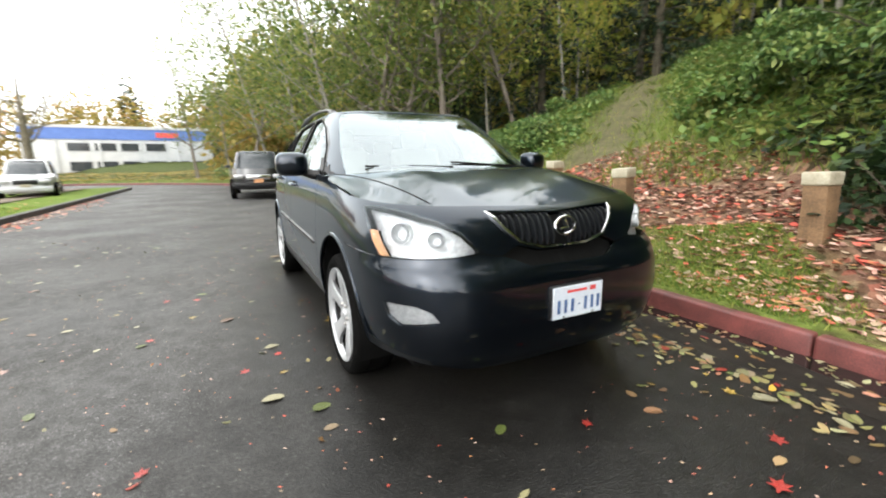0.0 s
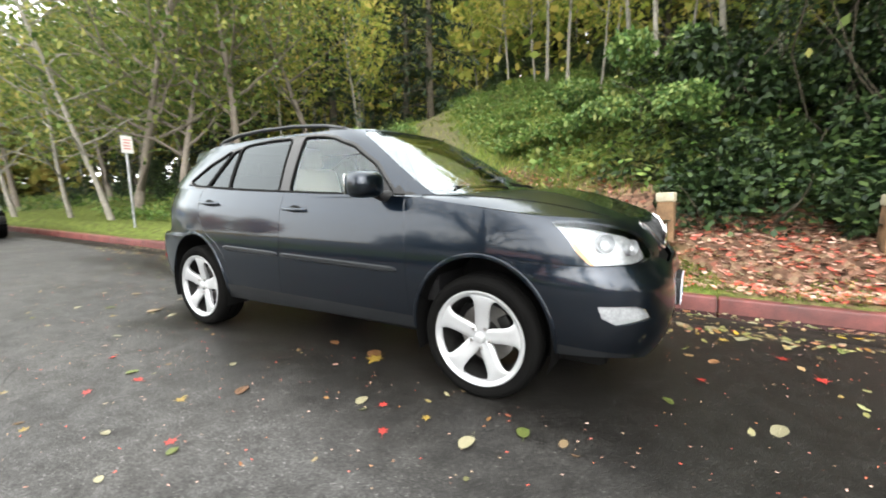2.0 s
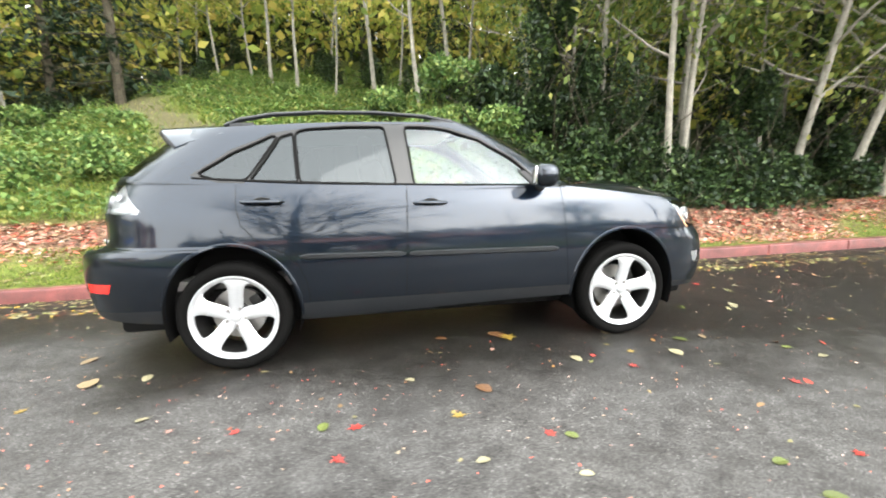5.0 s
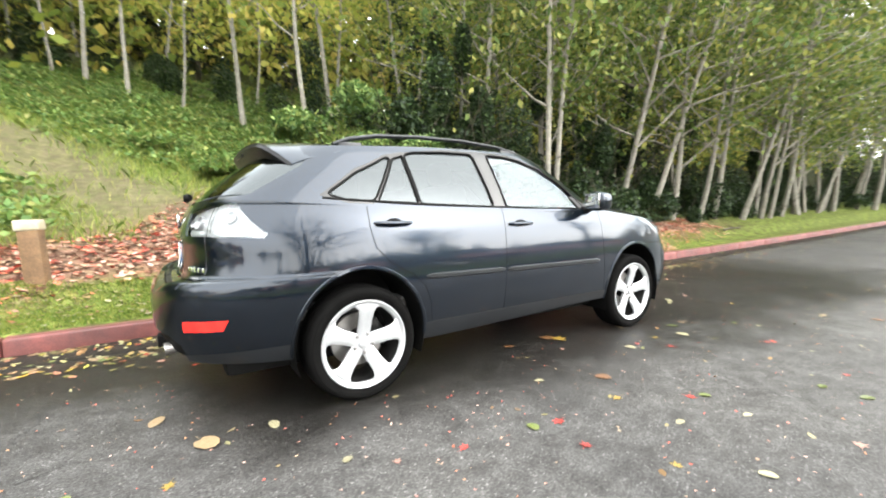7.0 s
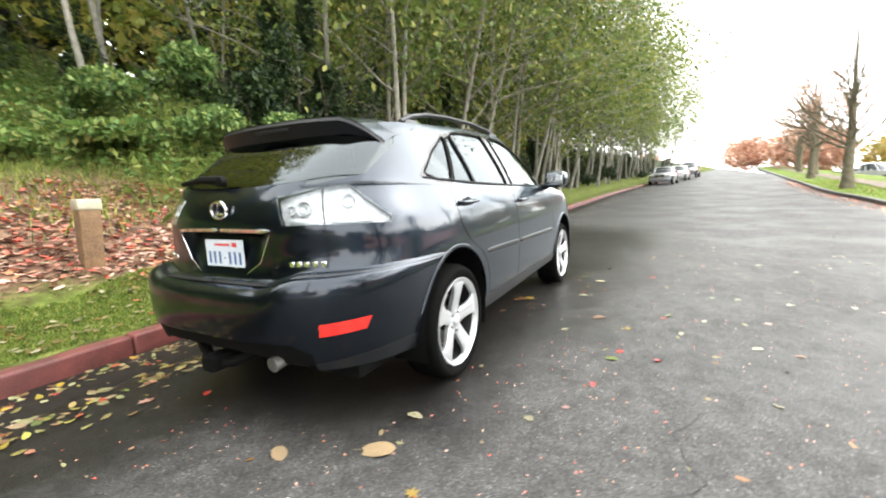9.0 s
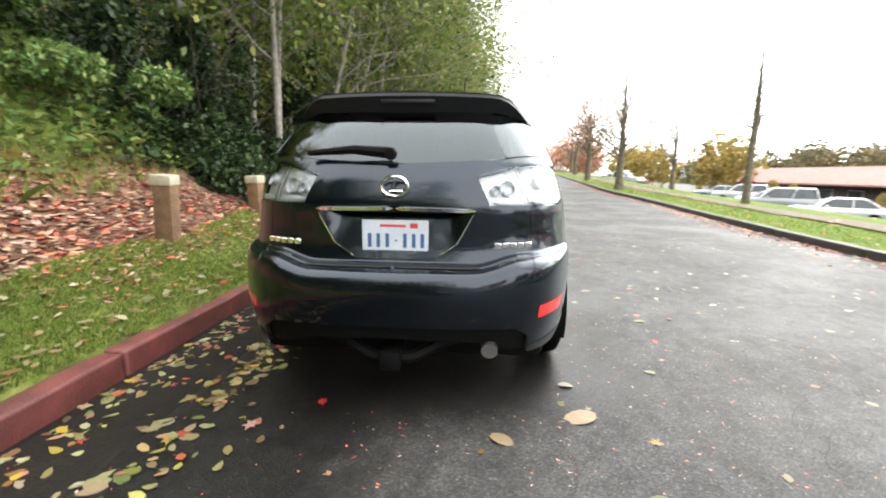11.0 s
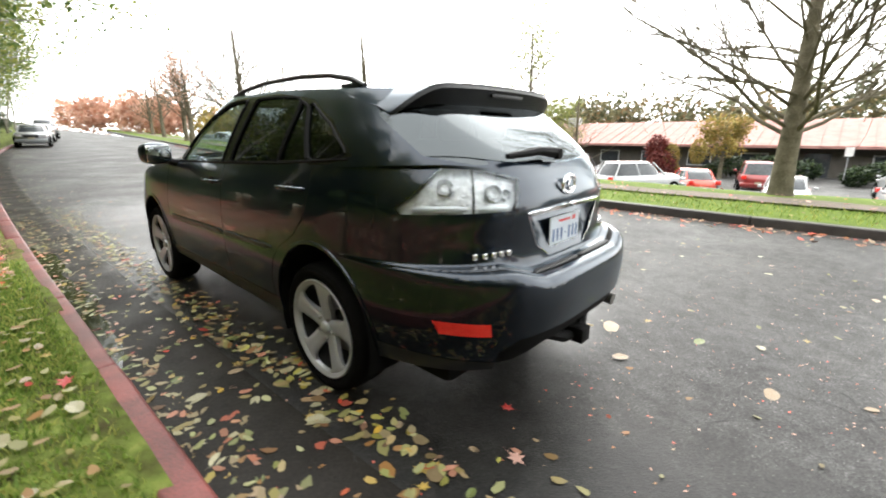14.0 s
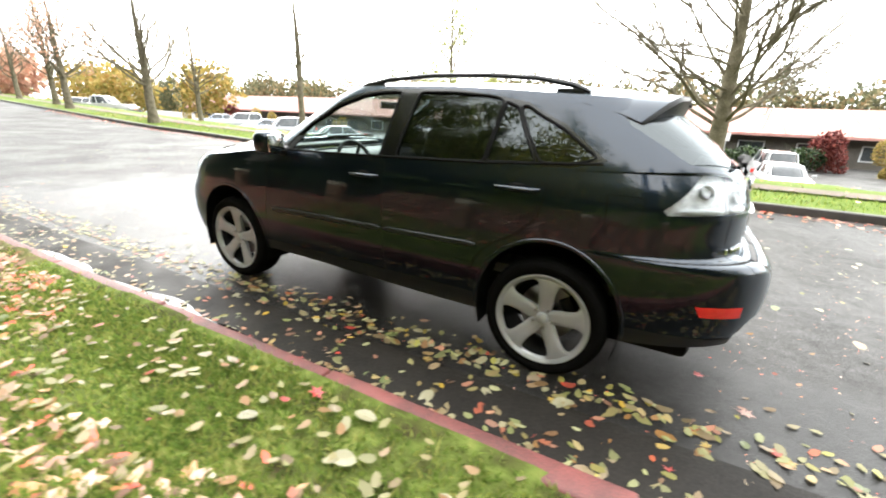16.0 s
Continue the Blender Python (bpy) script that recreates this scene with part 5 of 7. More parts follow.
def leaves(name, pos, size, material, flat=0.0, rng=None, slim=.55):
    """Many single leaves, each a folded pair of faces, at the given places; flat 1 lays them level."""
    rng = rng or np.random.default_rng(1)
    n = len(pos)
    d = rng.normal(size=(n, 3))
    d[:, 2] *= 1 - flat
    d[:, 2] -= .25 * (1 - flat)
    d /= np.linalg.norm(d, axis=1, keepdims=True) + 1e-9
    up = rng.normal(size=(n, 3)) * (1 - flat * .8) + np.array((0, 0, 1.2 + 2 * flat))
    side = np.cross(d, up)
    side /= np.linalg.norm(side, axis=1, keepdims=True) + 1e-9
    nor = np.cross(side, d)
    s = (np.asarray(size) * rng.uniform(.6, 1.35, n))[:, None]
    mid = pos + d * s * .45
    V = np.stack([pos, mid + side * s * slim * .5 - nor * s * .08, pos + d * s - nor * s * .12, mid - side * s * slim * .5 - nor * s * .08], 1).reshape(-1, 3)
    me = bpy.data.meshes.new(name)
    me.vertices.add(4 * n)
    me.vertices.foreach_set("co", V.astype(np.float32).ravel())
    me.loops.add(4 * n)
    me.loops.foreach_set("vertex_index", np.arange(4 * n, dtype=np.int32))
    me.polygons.add(n)
    me.polygons.foreach_set("loop_start", np.arange(0, 4 * n, 4, dtype=np.int32))
    me.polygons.foreach_set("loop_total", np.full(n, 4, np.int32))
    me.update(calc_edges=True)
    me.materials.append(material)
    return me


def limb(start, way, length, r0, rng, bend=.25, rise=.0, n=6):
    """Points and radii of a limb that wanders as it thins out."""
    p, d, out, rad = np.array(start, float), np.array(way, float), [], []
    d /= np.linalg.norm(d)
    for i in range(n + 1):
        out.append(p.copy())
        rad.append(max(r0 * (1 - .85 * i / n), .004))
        d = d + rng.normal(size=3) * bend / n ** .5 + np.array((0, 0, rise / n))
        d /= np.linalg.norm(d)
        p = p + d * length / n
    return np.array(out), rad


def spots_along(lines, count, spread, rng, frm=.25):
    """Places scattered round the outer parts of limbs, in clumps."""
    out = []
    total = sum(len(l) for l in lines)
    for l in lines:
        k = max(1, int(count * len(l) / total))
        t = rng.uniform(frm, 1, k) * (len(l) - 1)
        i = np.minimum(t.astype(int), len(l) - 2)
        p = l[i] + (l[i + 1] - l[i]) * (t - i)[:, None]
        out.append(p + rng.normal(size=(k, 3)) * spread)
    return np.vstack(out)


def tree(name, label, seed, height, r0, lean, first, limbs, reach, count, size, bark, leaf, spread=.3, rise=.3, twigs=3, crown=True, group="", down=0.0):
    """A tapered trunk with limbs, twigs and a loose crown."""
    rng = np.random.default_rng(seed)
    top = thing(name, label, "tree", group)
    trunk, rad = limb((0, 0, -.25), (lean[0], lean[1], 1), height, r0, rng, .1, .1, 10)
    rad = [r0 * (1.35 if i == 0 else 1) * (1 - .88 * i / 10) + .006 for i in range(11)]
    bm = tube(trunk, rad, 9)
    lines = []
    wood = None
    for k in range(limbs):
        t = first + (1 - first) * (k + rng.uniform(0, .9)) / limbs
        i = min(int(t * 10), 9)
        p = trunk[i] + (trunk[i + 1] - trunk[i]) * (t * 10 - i)
        a = k * 2.4 + rng.uniform(-.6, .6)
        ln = reach * (1 - .55 * t) * rng.uniform(.7, 1.2)
        pts, rr = limb(p, (math.cos(a), math.sin(a), .55 - down), ln, rad[i] * .5, rng, .35, rise - down)
        wood = tube(pts, rr, 4, bm=wood)
        lines.append(pts)
        for q in range(twigs):
            j = int(rng.integers(1, len(pts) - 1))
            b = a + rng.uniform(-1.2, 1.2)
            tp, tr = limb(pts[j], (math.cos(b), math.sin(b), rng.uniform(-.1, .9) - down), ln * rng.uniform(.3, .6), rr[j] * .6, rng, .4, rise - down, 4)
            wood = tube(tp, tr, 3, bm=wood)
            lines.append(tp)
    part("trunk", bm, bark, top)
    if wood:
        part("branchwork", wood, bark, top)
    if crown and count:
        pos = spots_along(lines, count, spread, rng)
        part("crown", leaves("crown", pos, np.full(len(pos), size), leaf, 0.0, rng), leaf, top)
    return top


def shrub(name, label, seed, size, count, leaf_size, leaf, group="", k=26, puff=.36):
    """A rounded, ragged mass of leaves over a few stems."""
    rng = np.random.default_rng(seed)
    top = thing(name, label, "shrub", group)
    for k in range(4):
        a = rng.uniform(0, 6.28)
        pts, rr = limb((.1 * math.cos(a), .1 * math.sin(a), -.1), (math.cos(a) * .8, math.sin(a) * .8, 1.1), size[2] * rng.uniform(.7, 1.1), .018, rng, .5, 0, 5)
        part("stem", tube(pts, rr, 4), BARK_DARK, top)
    c = rng.normal(size=(k, 3))
    c /= np.linalg.norm(c, axis=1, keepdims=True)
    c = c * rng.uniform(.35, .8, (k, 1))
    c[:, 2] = np.abs(c[:, 2])
    which = rng.integers(0, k, count)
    d = rng.normal(size=(count, 3))
    d /= np.linalg.norm(d, axis=1, keepdims=True)
    pos = c[which] + d * (puff * rng.uniform(.5, 1, count) ** .4)[:, None] * rng.uniform(.6, 1.2, k)[which][:, None]
    pos = pos * np.array(size)
    pos[:, 2] = np.abs(pos[:, 2]) * .95 + .05
    part("foliage", leaves("foliage", pos, np.full(count, leaf_size), leaf, .15, rng), leaf, top)
    return top


def stand(proto, places, rng, lo=.85, hi=1.15, swing=6.28):
    """Copies of the prototypes at the places (x, y, z), turned and sized at random; the first ones use the prototypes themselves."""
    used = set()
    for i, (x, y, z) in enumerate(places):
        p = proto[i % len(proto)]
        s = rng.uniform(lo, hi)
        m = Matrix.Translation((x, y, z)) @ Matrix.Rotation(rng.uniform(-swing / 2, swing / 2), 4, "Z")
        if i < len(proto):
            p.matrix_world = m
            p.scale = (s, s, s)
        else:
            c = copy_thing(p, m)
            c.scale = (s, s, s)


prng = np.random.default_rng(11)
# alders and birches: thin pale trunks that lean towards the light over the road
alders = [tree("alder_tree", "slender alder with a pale trunk and yellow-green leaves", 20 + k, 9.5 + 1.1 * k, .055 + .006 * k, ((.04, -.12), (-.05, -.02), (.09, -.16), (.02, .04), (-.08, -.1), (.12, -.05))[k], .22, 15 + k, 2.9, 2300, .165,
               BARK_PALE, LEAF_ALDER, .34, .35, 1, True, "alders on the bank") for k in range(6)]
spots = []
# the grove beside the road ahead
for k in range(50):
    x = 5.2 + 58 * (k / 50) ** 1.3 + prng.uniform(-.5, .5)
    d = (2.5 if x < 14 else 1.5) + prng.uniform(0, 1) ** 1.6 * 8
    spots.append((x, kerb_y(x) + d))
spots += [(7.8, 9.2), (8.6, 7.2)]
stand(alders, [(x, y, float(bank_at(x, y))) for x, y in spots], prng, .8, 1.2)
# trees at the grove's edge whose crowns hang over the road
over = [tree("overhanging_alder", "alder that leans out with its crown over the road", 120 + k, 10.5 + k, .075, ((.06, -.16), (-.05, -.12), (.02, -.2))[k], .16, 24, 5.0, 4300, .165, BARK_PALE, LEAF_ALDER, .42, .12, 3, True, "alders over the road") for k in range(3)]
spots = [(x, float(kerb_y(x)) + d) for x, d in ((5.2, 4.6), (7.2, 4.0), (9.2, 2.9), (11.2, 2.4), (13.4, 2.2), (16.2, 1.9), (19.4, 2.1), (22.8, 1.9), (26.4, 2.4), (30.4, 2.0), (34.5, 2.2), (39, 2.0), (44, 2.0), (50, 2.2), (57, 2.0), (65, 2.0), (74, 2.0))] + [(-14.0, 3.4), (-17.0, 3.3), (-20.5, 2.7), (-24.0, 1.4), (-28.0, -.8)]
stand(over, [(x, y, float(bank_at(x, y))) for x, y in spots], prng, .95, 1.22, .9)
far_over = [tree("leaning_alder", "slim alder bent far out over the road", 130 + k, 11.5, .07, ((.06, -.3), (-.05, -.26))[k], .2, 24, 6.4, 4300, .17, BARK_PALE, LEAF_ALDER, .42, .12, 2, True, "leaning alders over the road") for k in range(2)]
spots = [(x, float(kerb_y(x)) + d) for x, d in ((10.2, 2.6), (12.4, 2.2), (14.9, 2.0), (17.8, 1.9), (21.2, 1.9), (25.0, 1.8), (29.0, 1.8), (33.5, 1.8))]
stand(far_over, [(x, y, float(bank_at(x, y))) for x, y in spots], prng, .95, 1.15, .7)
# over the ivy and up the hill behind the trail
birches = [tree("birch_tree", "slender pale birch with yellow-green autumn leaves", 140 + k, 10 + 1.3 * k, .06 + .008 * k, ((.05, .06), (-.05, -.02), (.03, -.07))[k], .28, 17, 2.6, 1650, .21, BARK_PALE, LEAF_WOOD, .36, .35, 2, True, "birches up the hill") for k in range(3)]
spots = [(1.4, 9.5), (2.8, 11.5), (.2, 13.2), (-1.5, 16.2), (-3.2, 17.5), (-4.6, 19.0), (-5.8, 20.6), (-7.5, 21.0), (-9.2, 23.0), (-10.6, 24.2), (-12.3, 27.0), (-14.5, 30.0), (-16.4, 30.5),
          (-16.0, 15.0), (-17.4, 14.9), (-15.0, 16.8), (-19.0, 17.0), (-20.5, 13.0), (-18.0, 20.5), (-21.5, 22.0), (-2.0, 21.0), (1.5, 18.0), (4.2, 15.0), (6.5, 12.5), (-24.0, 17.0), (-8.0, 26.0), (-6.0, 30.0), (-13.0, 9.4), (-15.4, 12.4), (-18.6, 11.6), (-22.4, 12.4), (-26.5, 12.0), (-24.5, 8.8), (-29.5, 8.0), (-32.0, 11.0), (-28.0, 16.0), (-14.0, 13.8), (-11.4, 12.6)]
stand(birches, [(x, y, float(bank_at(x, y))) for x, y in spots], prng, .8, 1.2)

# two leaning trunks and broad trees over the bend behind the car
broad = [tree("broadleaf_tree", "leaning broadleaf tree with long bare lower limbs", 40 + k, 10.5, .13, ((-.2, -.12), (.12, -.28), (-.12, .1))[k], .22, 22, 4.6, 3900, .185, BARK_GREY, LEAF_ALDER, .5, .2, 5, True, "trees at the bend") for k in range(3)]
spots = [(-13.2, 5.0), (-15.2, 4.6), (-12.2, 7.0), (-18.5, 6.0), (-22.0, 6.5), (-26.0, 4.2), (-21.0, 10.0), (-30.0, .5), (-16.0, 9.0), (-27.0, 10.0), (-12.0, 10.5), (-34.0, -3.0)]
stand(broad, [(x, y, float(bank_at(x, y))) for x, y in spots], prng, .85, 1.15)

# dark firs in the depth of the wood
firs = []
for k in range(2):
    rng = np.random.default_rng(70 + k)
    fir = thing("fir_tree", "tall dark fir deep in the wood", "tree", "firs in the wood")
    h = 15 + 3 * k
    part("trunk", tube([(0, 0, -.3), (.1, 0, h * .5), (0, 0, h)], [.22, .14, .02], 8), BARK_DARK, fir)
    lines = []
    wood = None
    for q in range(70):
        t = .06 + .92 * q / 70
        a = q * 2.4
        pts, rr = limb((0, 0, h * t), (math.cos(a), math.sin(a), -.12), 3.2 * (1 - t) + .35, .03 * (1 - t) + .008, rng, .15, -.25, 4)
        wood = tube(pts, rr, 4, bm=wood)
        lines.append(pts)
    part("branchwork", wood, BARK_DARK, fir)
    pos = spots_along(lines, 2600, .16, rng, .1)
    part("crown", leaves("crown", pos, np.full(len(pos), .42), LEAF_CONIFER, .3, rng, .35), LEAF_CONIFER, fir)
    firs.append(fir)
spots = [(-13.0, 12.5), (-10.2, 16.8), (-19.5, 12.0), (-24.0, 13.0), (-22.0, 26.0), (-14.0, 36.0), (-4.0, 34.0), (5.0, 25.0), (11.0, 18.0), (18.0, 16.0), (28.0, 17.0), (-29.0, 9.0), (-17.0, 24.0), (0.0, 28.0), (8.5, 14.0), (-34.0, 14.0), (-9.0, 33.0)]
stand(firs, [(x, y, float(bank_at(x, y))) for x, y in spots], prng, .85, 1.2)

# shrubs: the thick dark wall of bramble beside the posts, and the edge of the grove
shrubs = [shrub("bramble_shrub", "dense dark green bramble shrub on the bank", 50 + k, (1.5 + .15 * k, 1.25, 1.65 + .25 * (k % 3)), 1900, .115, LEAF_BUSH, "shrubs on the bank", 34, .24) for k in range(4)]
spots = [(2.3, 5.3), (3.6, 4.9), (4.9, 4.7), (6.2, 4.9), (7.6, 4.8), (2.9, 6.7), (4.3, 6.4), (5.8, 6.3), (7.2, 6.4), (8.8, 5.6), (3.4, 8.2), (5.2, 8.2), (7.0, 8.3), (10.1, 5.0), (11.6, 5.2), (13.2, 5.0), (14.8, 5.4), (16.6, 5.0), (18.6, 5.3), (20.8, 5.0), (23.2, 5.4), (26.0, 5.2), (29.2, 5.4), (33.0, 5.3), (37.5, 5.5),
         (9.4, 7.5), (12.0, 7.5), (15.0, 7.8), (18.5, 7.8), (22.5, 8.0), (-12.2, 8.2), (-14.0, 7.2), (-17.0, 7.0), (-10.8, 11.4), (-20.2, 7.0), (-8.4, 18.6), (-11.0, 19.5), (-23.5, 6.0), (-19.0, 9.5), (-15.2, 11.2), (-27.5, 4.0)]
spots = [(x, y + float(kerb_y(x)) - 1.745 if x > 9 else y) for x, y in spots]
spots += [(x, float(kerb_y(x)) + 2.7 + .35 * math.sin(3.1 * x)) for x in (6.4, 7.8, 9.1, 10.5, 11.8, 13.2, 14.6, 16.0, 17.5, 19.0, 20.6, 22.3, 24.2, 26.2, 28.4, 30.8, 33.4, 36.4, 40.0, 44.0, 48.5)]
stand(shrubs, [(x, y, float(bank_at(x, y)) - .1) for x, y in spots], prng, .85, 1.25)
mounds = [shrub("ivy_mound", "low mound of ivy and bramble beside the trail", 160 + k, (1.45, 1.2, .75 + .2 * k), 3400, .095, LEAF_MOUND, "ivy mounds beside the trail") for k in range(2)]
spots = [(.9, 5.2), (1.7, 4.9), (.7, 6.5), (1.6, 6.2), (.9, 7.8), (2.2, 7.6), (1.2, 9.4), (-5.4, 6.4), (-6.6, 7.6), (-7.2, 5.6), (-8.4, 8.6), (-9.2, 6.4), (-7.6, 10.2), (-10.4, 8.8), (-9.6, 11.4), (-11.4, 13.2), (-1.2, 12.6), (-3.2, 15.8)]
light_mounds = [shrub("weed_mound", "low light green mound of weeds and ivy", 165, (1.3, 1.1, .6), 2600, .1, LEAF_IVY, "ivy mounds beside the trail")]
stand(light_mounds, [(x, y, float(bank_at(x, y)) - .1) for x, y in ((-2.8, 9.4), (-3.8, 11.4), (-1.9, 8.0), (-1.0, 7.0), (-.2, 6.2), (-1.4, 9.6), (-2.6, 11.8), (.2, 8.4), (-.2, 10.4))], prng, .85, 1.2)
stand(mounds, [(x, y, float(bank_at(x, y)) - .1) for x, y in spots], prng, .85, 1.2)
low = [shrub("low_bramble", "low dark bramble that hangs over the fallen leaves", 56 + k, (.75, .55, .7 + .12 * k), 750, .1, LEAF_BUSH, "brambles behind the posts") for k in range(2)]
stand(low, [(x, y, float(bank_at(x, y)) - .12) for x, y in ((2.35, 3.6), (3.0, 3.5), (3.6, 3.72), (4.25, 3.52), (4.9, 3.7), (5.5, 3.55), (6.2, 3.7), (6.9, 3.6), (7.7, 3.7), (2.75, 4.1), (3.9, 4.2), (5.2, 4.2), (6.5, 4.2))], prng, .85, 1.2)
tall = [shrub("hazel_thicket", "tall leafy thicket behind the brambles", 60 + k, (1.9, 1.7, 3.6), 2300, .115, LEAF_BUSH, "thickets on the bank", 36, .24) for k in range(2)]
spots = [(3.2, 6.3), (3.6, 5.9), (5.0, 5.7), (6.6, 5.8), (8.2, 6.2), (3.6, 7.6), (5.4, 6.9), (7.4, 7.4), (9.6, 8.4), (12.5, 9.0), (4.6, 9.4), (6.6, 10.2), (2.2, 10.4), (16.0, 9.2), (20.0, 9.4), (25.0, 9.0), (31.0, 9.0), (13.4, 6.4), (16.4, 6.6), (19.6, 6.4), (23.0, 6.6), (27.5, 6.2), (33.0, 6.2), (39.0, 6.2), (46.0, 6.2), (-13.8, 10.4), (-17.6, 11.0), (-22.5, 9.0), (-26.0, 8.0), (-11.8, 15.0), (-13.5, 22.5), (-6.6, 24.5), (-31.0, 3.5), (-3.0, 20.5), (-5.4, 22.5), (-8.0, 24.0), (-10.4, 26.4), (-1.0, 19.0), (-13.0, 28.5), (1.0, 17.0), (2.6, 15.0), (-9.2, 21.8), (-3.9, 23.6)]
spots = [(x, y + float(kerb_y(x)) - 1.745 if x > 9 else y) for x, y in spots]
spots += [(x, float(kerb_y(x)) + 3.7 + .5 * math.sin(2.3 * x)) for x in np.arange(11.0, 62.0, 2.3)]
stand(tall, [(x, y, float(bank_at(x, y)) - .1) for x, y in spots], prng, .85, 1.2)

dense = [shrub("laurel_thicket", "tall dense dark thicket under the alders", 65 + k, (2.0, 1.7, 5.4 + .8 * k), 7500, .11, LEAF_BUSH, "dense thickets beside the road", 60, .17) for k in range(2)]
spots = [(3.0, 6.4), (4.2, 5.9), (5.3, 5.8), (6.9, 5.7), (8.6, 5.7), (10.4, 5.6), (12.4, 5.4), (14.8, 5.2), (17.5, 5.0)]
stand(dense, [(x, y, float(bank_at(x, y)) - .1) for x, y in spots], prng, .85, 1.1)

# ivy and weeds that cover the slope on both sides of the trail
def cover(name, label, n, box, size, leaf, keep, lift, seed):
    rng = np.random.default_rng(seed)
    x, y = rng.uniform(box[0], box[1], n), rng.uniform(box[2], box[3], n)
    k = keep(x, y, rng)
    x, y = x[k], y[k]
    z = bank_at(x, y) + lift * (.5 + .5 * wave(x, y, .9, 4)) * rng.uniform(.15, 1, len(x)) + .02
    whole(name, leaves(name, np.stack([x, y, z], 1), np.full(len(x), size), leaf, .45, rng, .7), leaf, label, "ground cover", kind="stuff")


cover("ivy", "glossy green ivy and weeds over the slope", 96000, (-16, 7, 3.6, 24), .115, LEAF_IVY,
      lambda x, y, r: (trail_off(x, y) > .8 + .35 * wave(x, y, 1.1) + r.uniform(0, .5, len(x)) + .9 * (x > -3.2 - .62 * (y - 6)) * (1 - ease(6, 8.5, y))) & (y > 3.8 + .35 * wave(x, 0 * x, 1.3)), .55, 5)
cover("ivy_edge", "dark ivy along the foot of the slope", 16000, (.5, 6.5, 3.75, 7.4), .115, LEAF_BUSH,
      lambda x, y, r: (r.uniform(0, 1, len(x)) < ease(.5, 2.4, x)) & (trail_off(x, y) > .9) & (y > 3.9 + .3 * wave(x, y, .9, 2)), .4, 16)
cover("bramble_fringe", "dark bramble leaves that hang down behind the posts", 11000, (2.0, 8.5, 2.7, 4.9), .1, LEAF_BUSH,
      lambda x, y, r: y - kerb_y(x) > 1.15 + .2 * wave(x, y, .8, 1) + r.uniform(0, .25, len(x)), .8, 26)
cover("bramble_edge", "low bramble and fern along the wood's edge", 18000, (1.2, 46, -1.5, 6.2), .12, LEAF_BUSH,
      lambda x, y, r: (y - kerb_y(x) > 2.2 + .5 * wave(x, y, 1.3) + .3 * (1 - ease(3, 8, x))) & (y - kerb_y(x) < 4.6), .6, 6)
cover("undergrowth", "undergrowth under the trees at the bend", 16000, (-40, -9.5, -2, 12), .14, LEAF_IVY,
      lambda x, y, r: (np.hypot(x + 16, y + 16) - 17.57 > 3.4 + .6 * wave(x, y, 1.2)) & (x < -16) | (x >= -16) & (y > 5.4 + .6 * wave(x, y, 1.2)), .6, 7)

# the wood's depth: a loose mass of far leaves up the hill
rng = np.random.default_rng(8)
n = 100000
x = rng.uniform(-48, 70, n)
y = 20 - 10 * ease(2, 12, x) + rng.uniform(0, 1, n) * (25 - 9 * ease(8, 24, x)) + rng.normal(size=n) * 1.5
hgt = rng.uniform(0, 1, n) ** .8 * (15 + 4 * wave(x, y, 4, 1))
keep = (wave(x * 1.3, hgt * 2.5, 2.2, 7) > -.75) & ((trail_off(x, y) > 2) | (y > 29))
P = np.stack([x, y, bank_at(x, y) + .3 + hgt], 1)[keep]
P = P[(P[:, 0] > -16) | (np.hypot(P[:, 0] + 16, P[:, 1] + 16) > 27)]
whole("far_wood", leaves("far_wood", P, np.full(len(P), .52), LEAF_WOOD, 0, rng, .7), LEAF_WOOD, "leafy depth of the wood up the hill", "wood", kind="stuff")

# backing leaves whose dark colour stands in for the wood's shade
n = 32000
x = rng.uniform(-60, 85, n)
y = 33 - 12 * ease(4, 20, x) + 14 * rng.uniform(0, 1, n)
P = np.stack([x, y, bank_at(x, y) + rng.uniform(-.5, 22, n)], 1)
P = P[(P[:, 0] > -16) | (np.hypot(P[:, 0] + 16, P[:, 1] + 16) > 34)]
whole("deep_wood", leaves("deep_wood", P, np.full(len(P), 1.5), LEAF_WOOD_SHADED, 0, rng, .8), LEAF_WOOD_SHADED, "foliage deep in the wood, with shade put into its dark leaf colour", "wood", kind="stuff")


# grass blades on the near verge and along the trail
def blades(name, label, x, y, z, length, material, rng):
    n = len(x)
    a = rng.uniform(0, 6.28, n)
    w = .004 + .003 * rng.uniform(0, 1, n)
    lx, ly = rng.normal(size=n) * .45, rng.normal(size=n) * .45
    L = length * rng.uniform(.5, 1.3, n)
    base = np.stack([x, y, z - .005], 1)
    side = np.stack([np.cos(a) * w, np.sin(a) * w, 0 * w], 1)
    tip = base + np.stack([lx * L, ly * L, L * .8], 1)
    mid = base + np.stack([lx * L * .3, ly * L * .3, L * .5], 1)
    V = np.stack([base - side, base + side, mid + side * .8, tip, mid - side * .8], 1).reshape(-1, 3)
    me = bpy.data.meshes.new(name)
    me.vertices.add(5 * n)
    me.vertices.foreach_set("co", V.astype(np.float32).ravel())
    me.loops.add(5 * n)
    me.loops.foreach_set("vertex_index", np.arange(5 * n, dtype=np.int32))
    me.polygons.add(n)
    me.polygons.foreach_set("loop_start", np.arange(0, 5 * n, 5, dtype=np.int32))
    me.polygons.foreach_set("loop_total", np.full(n, 5, np.int32))
    me.update(calc_edges=True)
    me.materials.append(material)
    whole(name, me, material, label, "grass", kind="stuff")


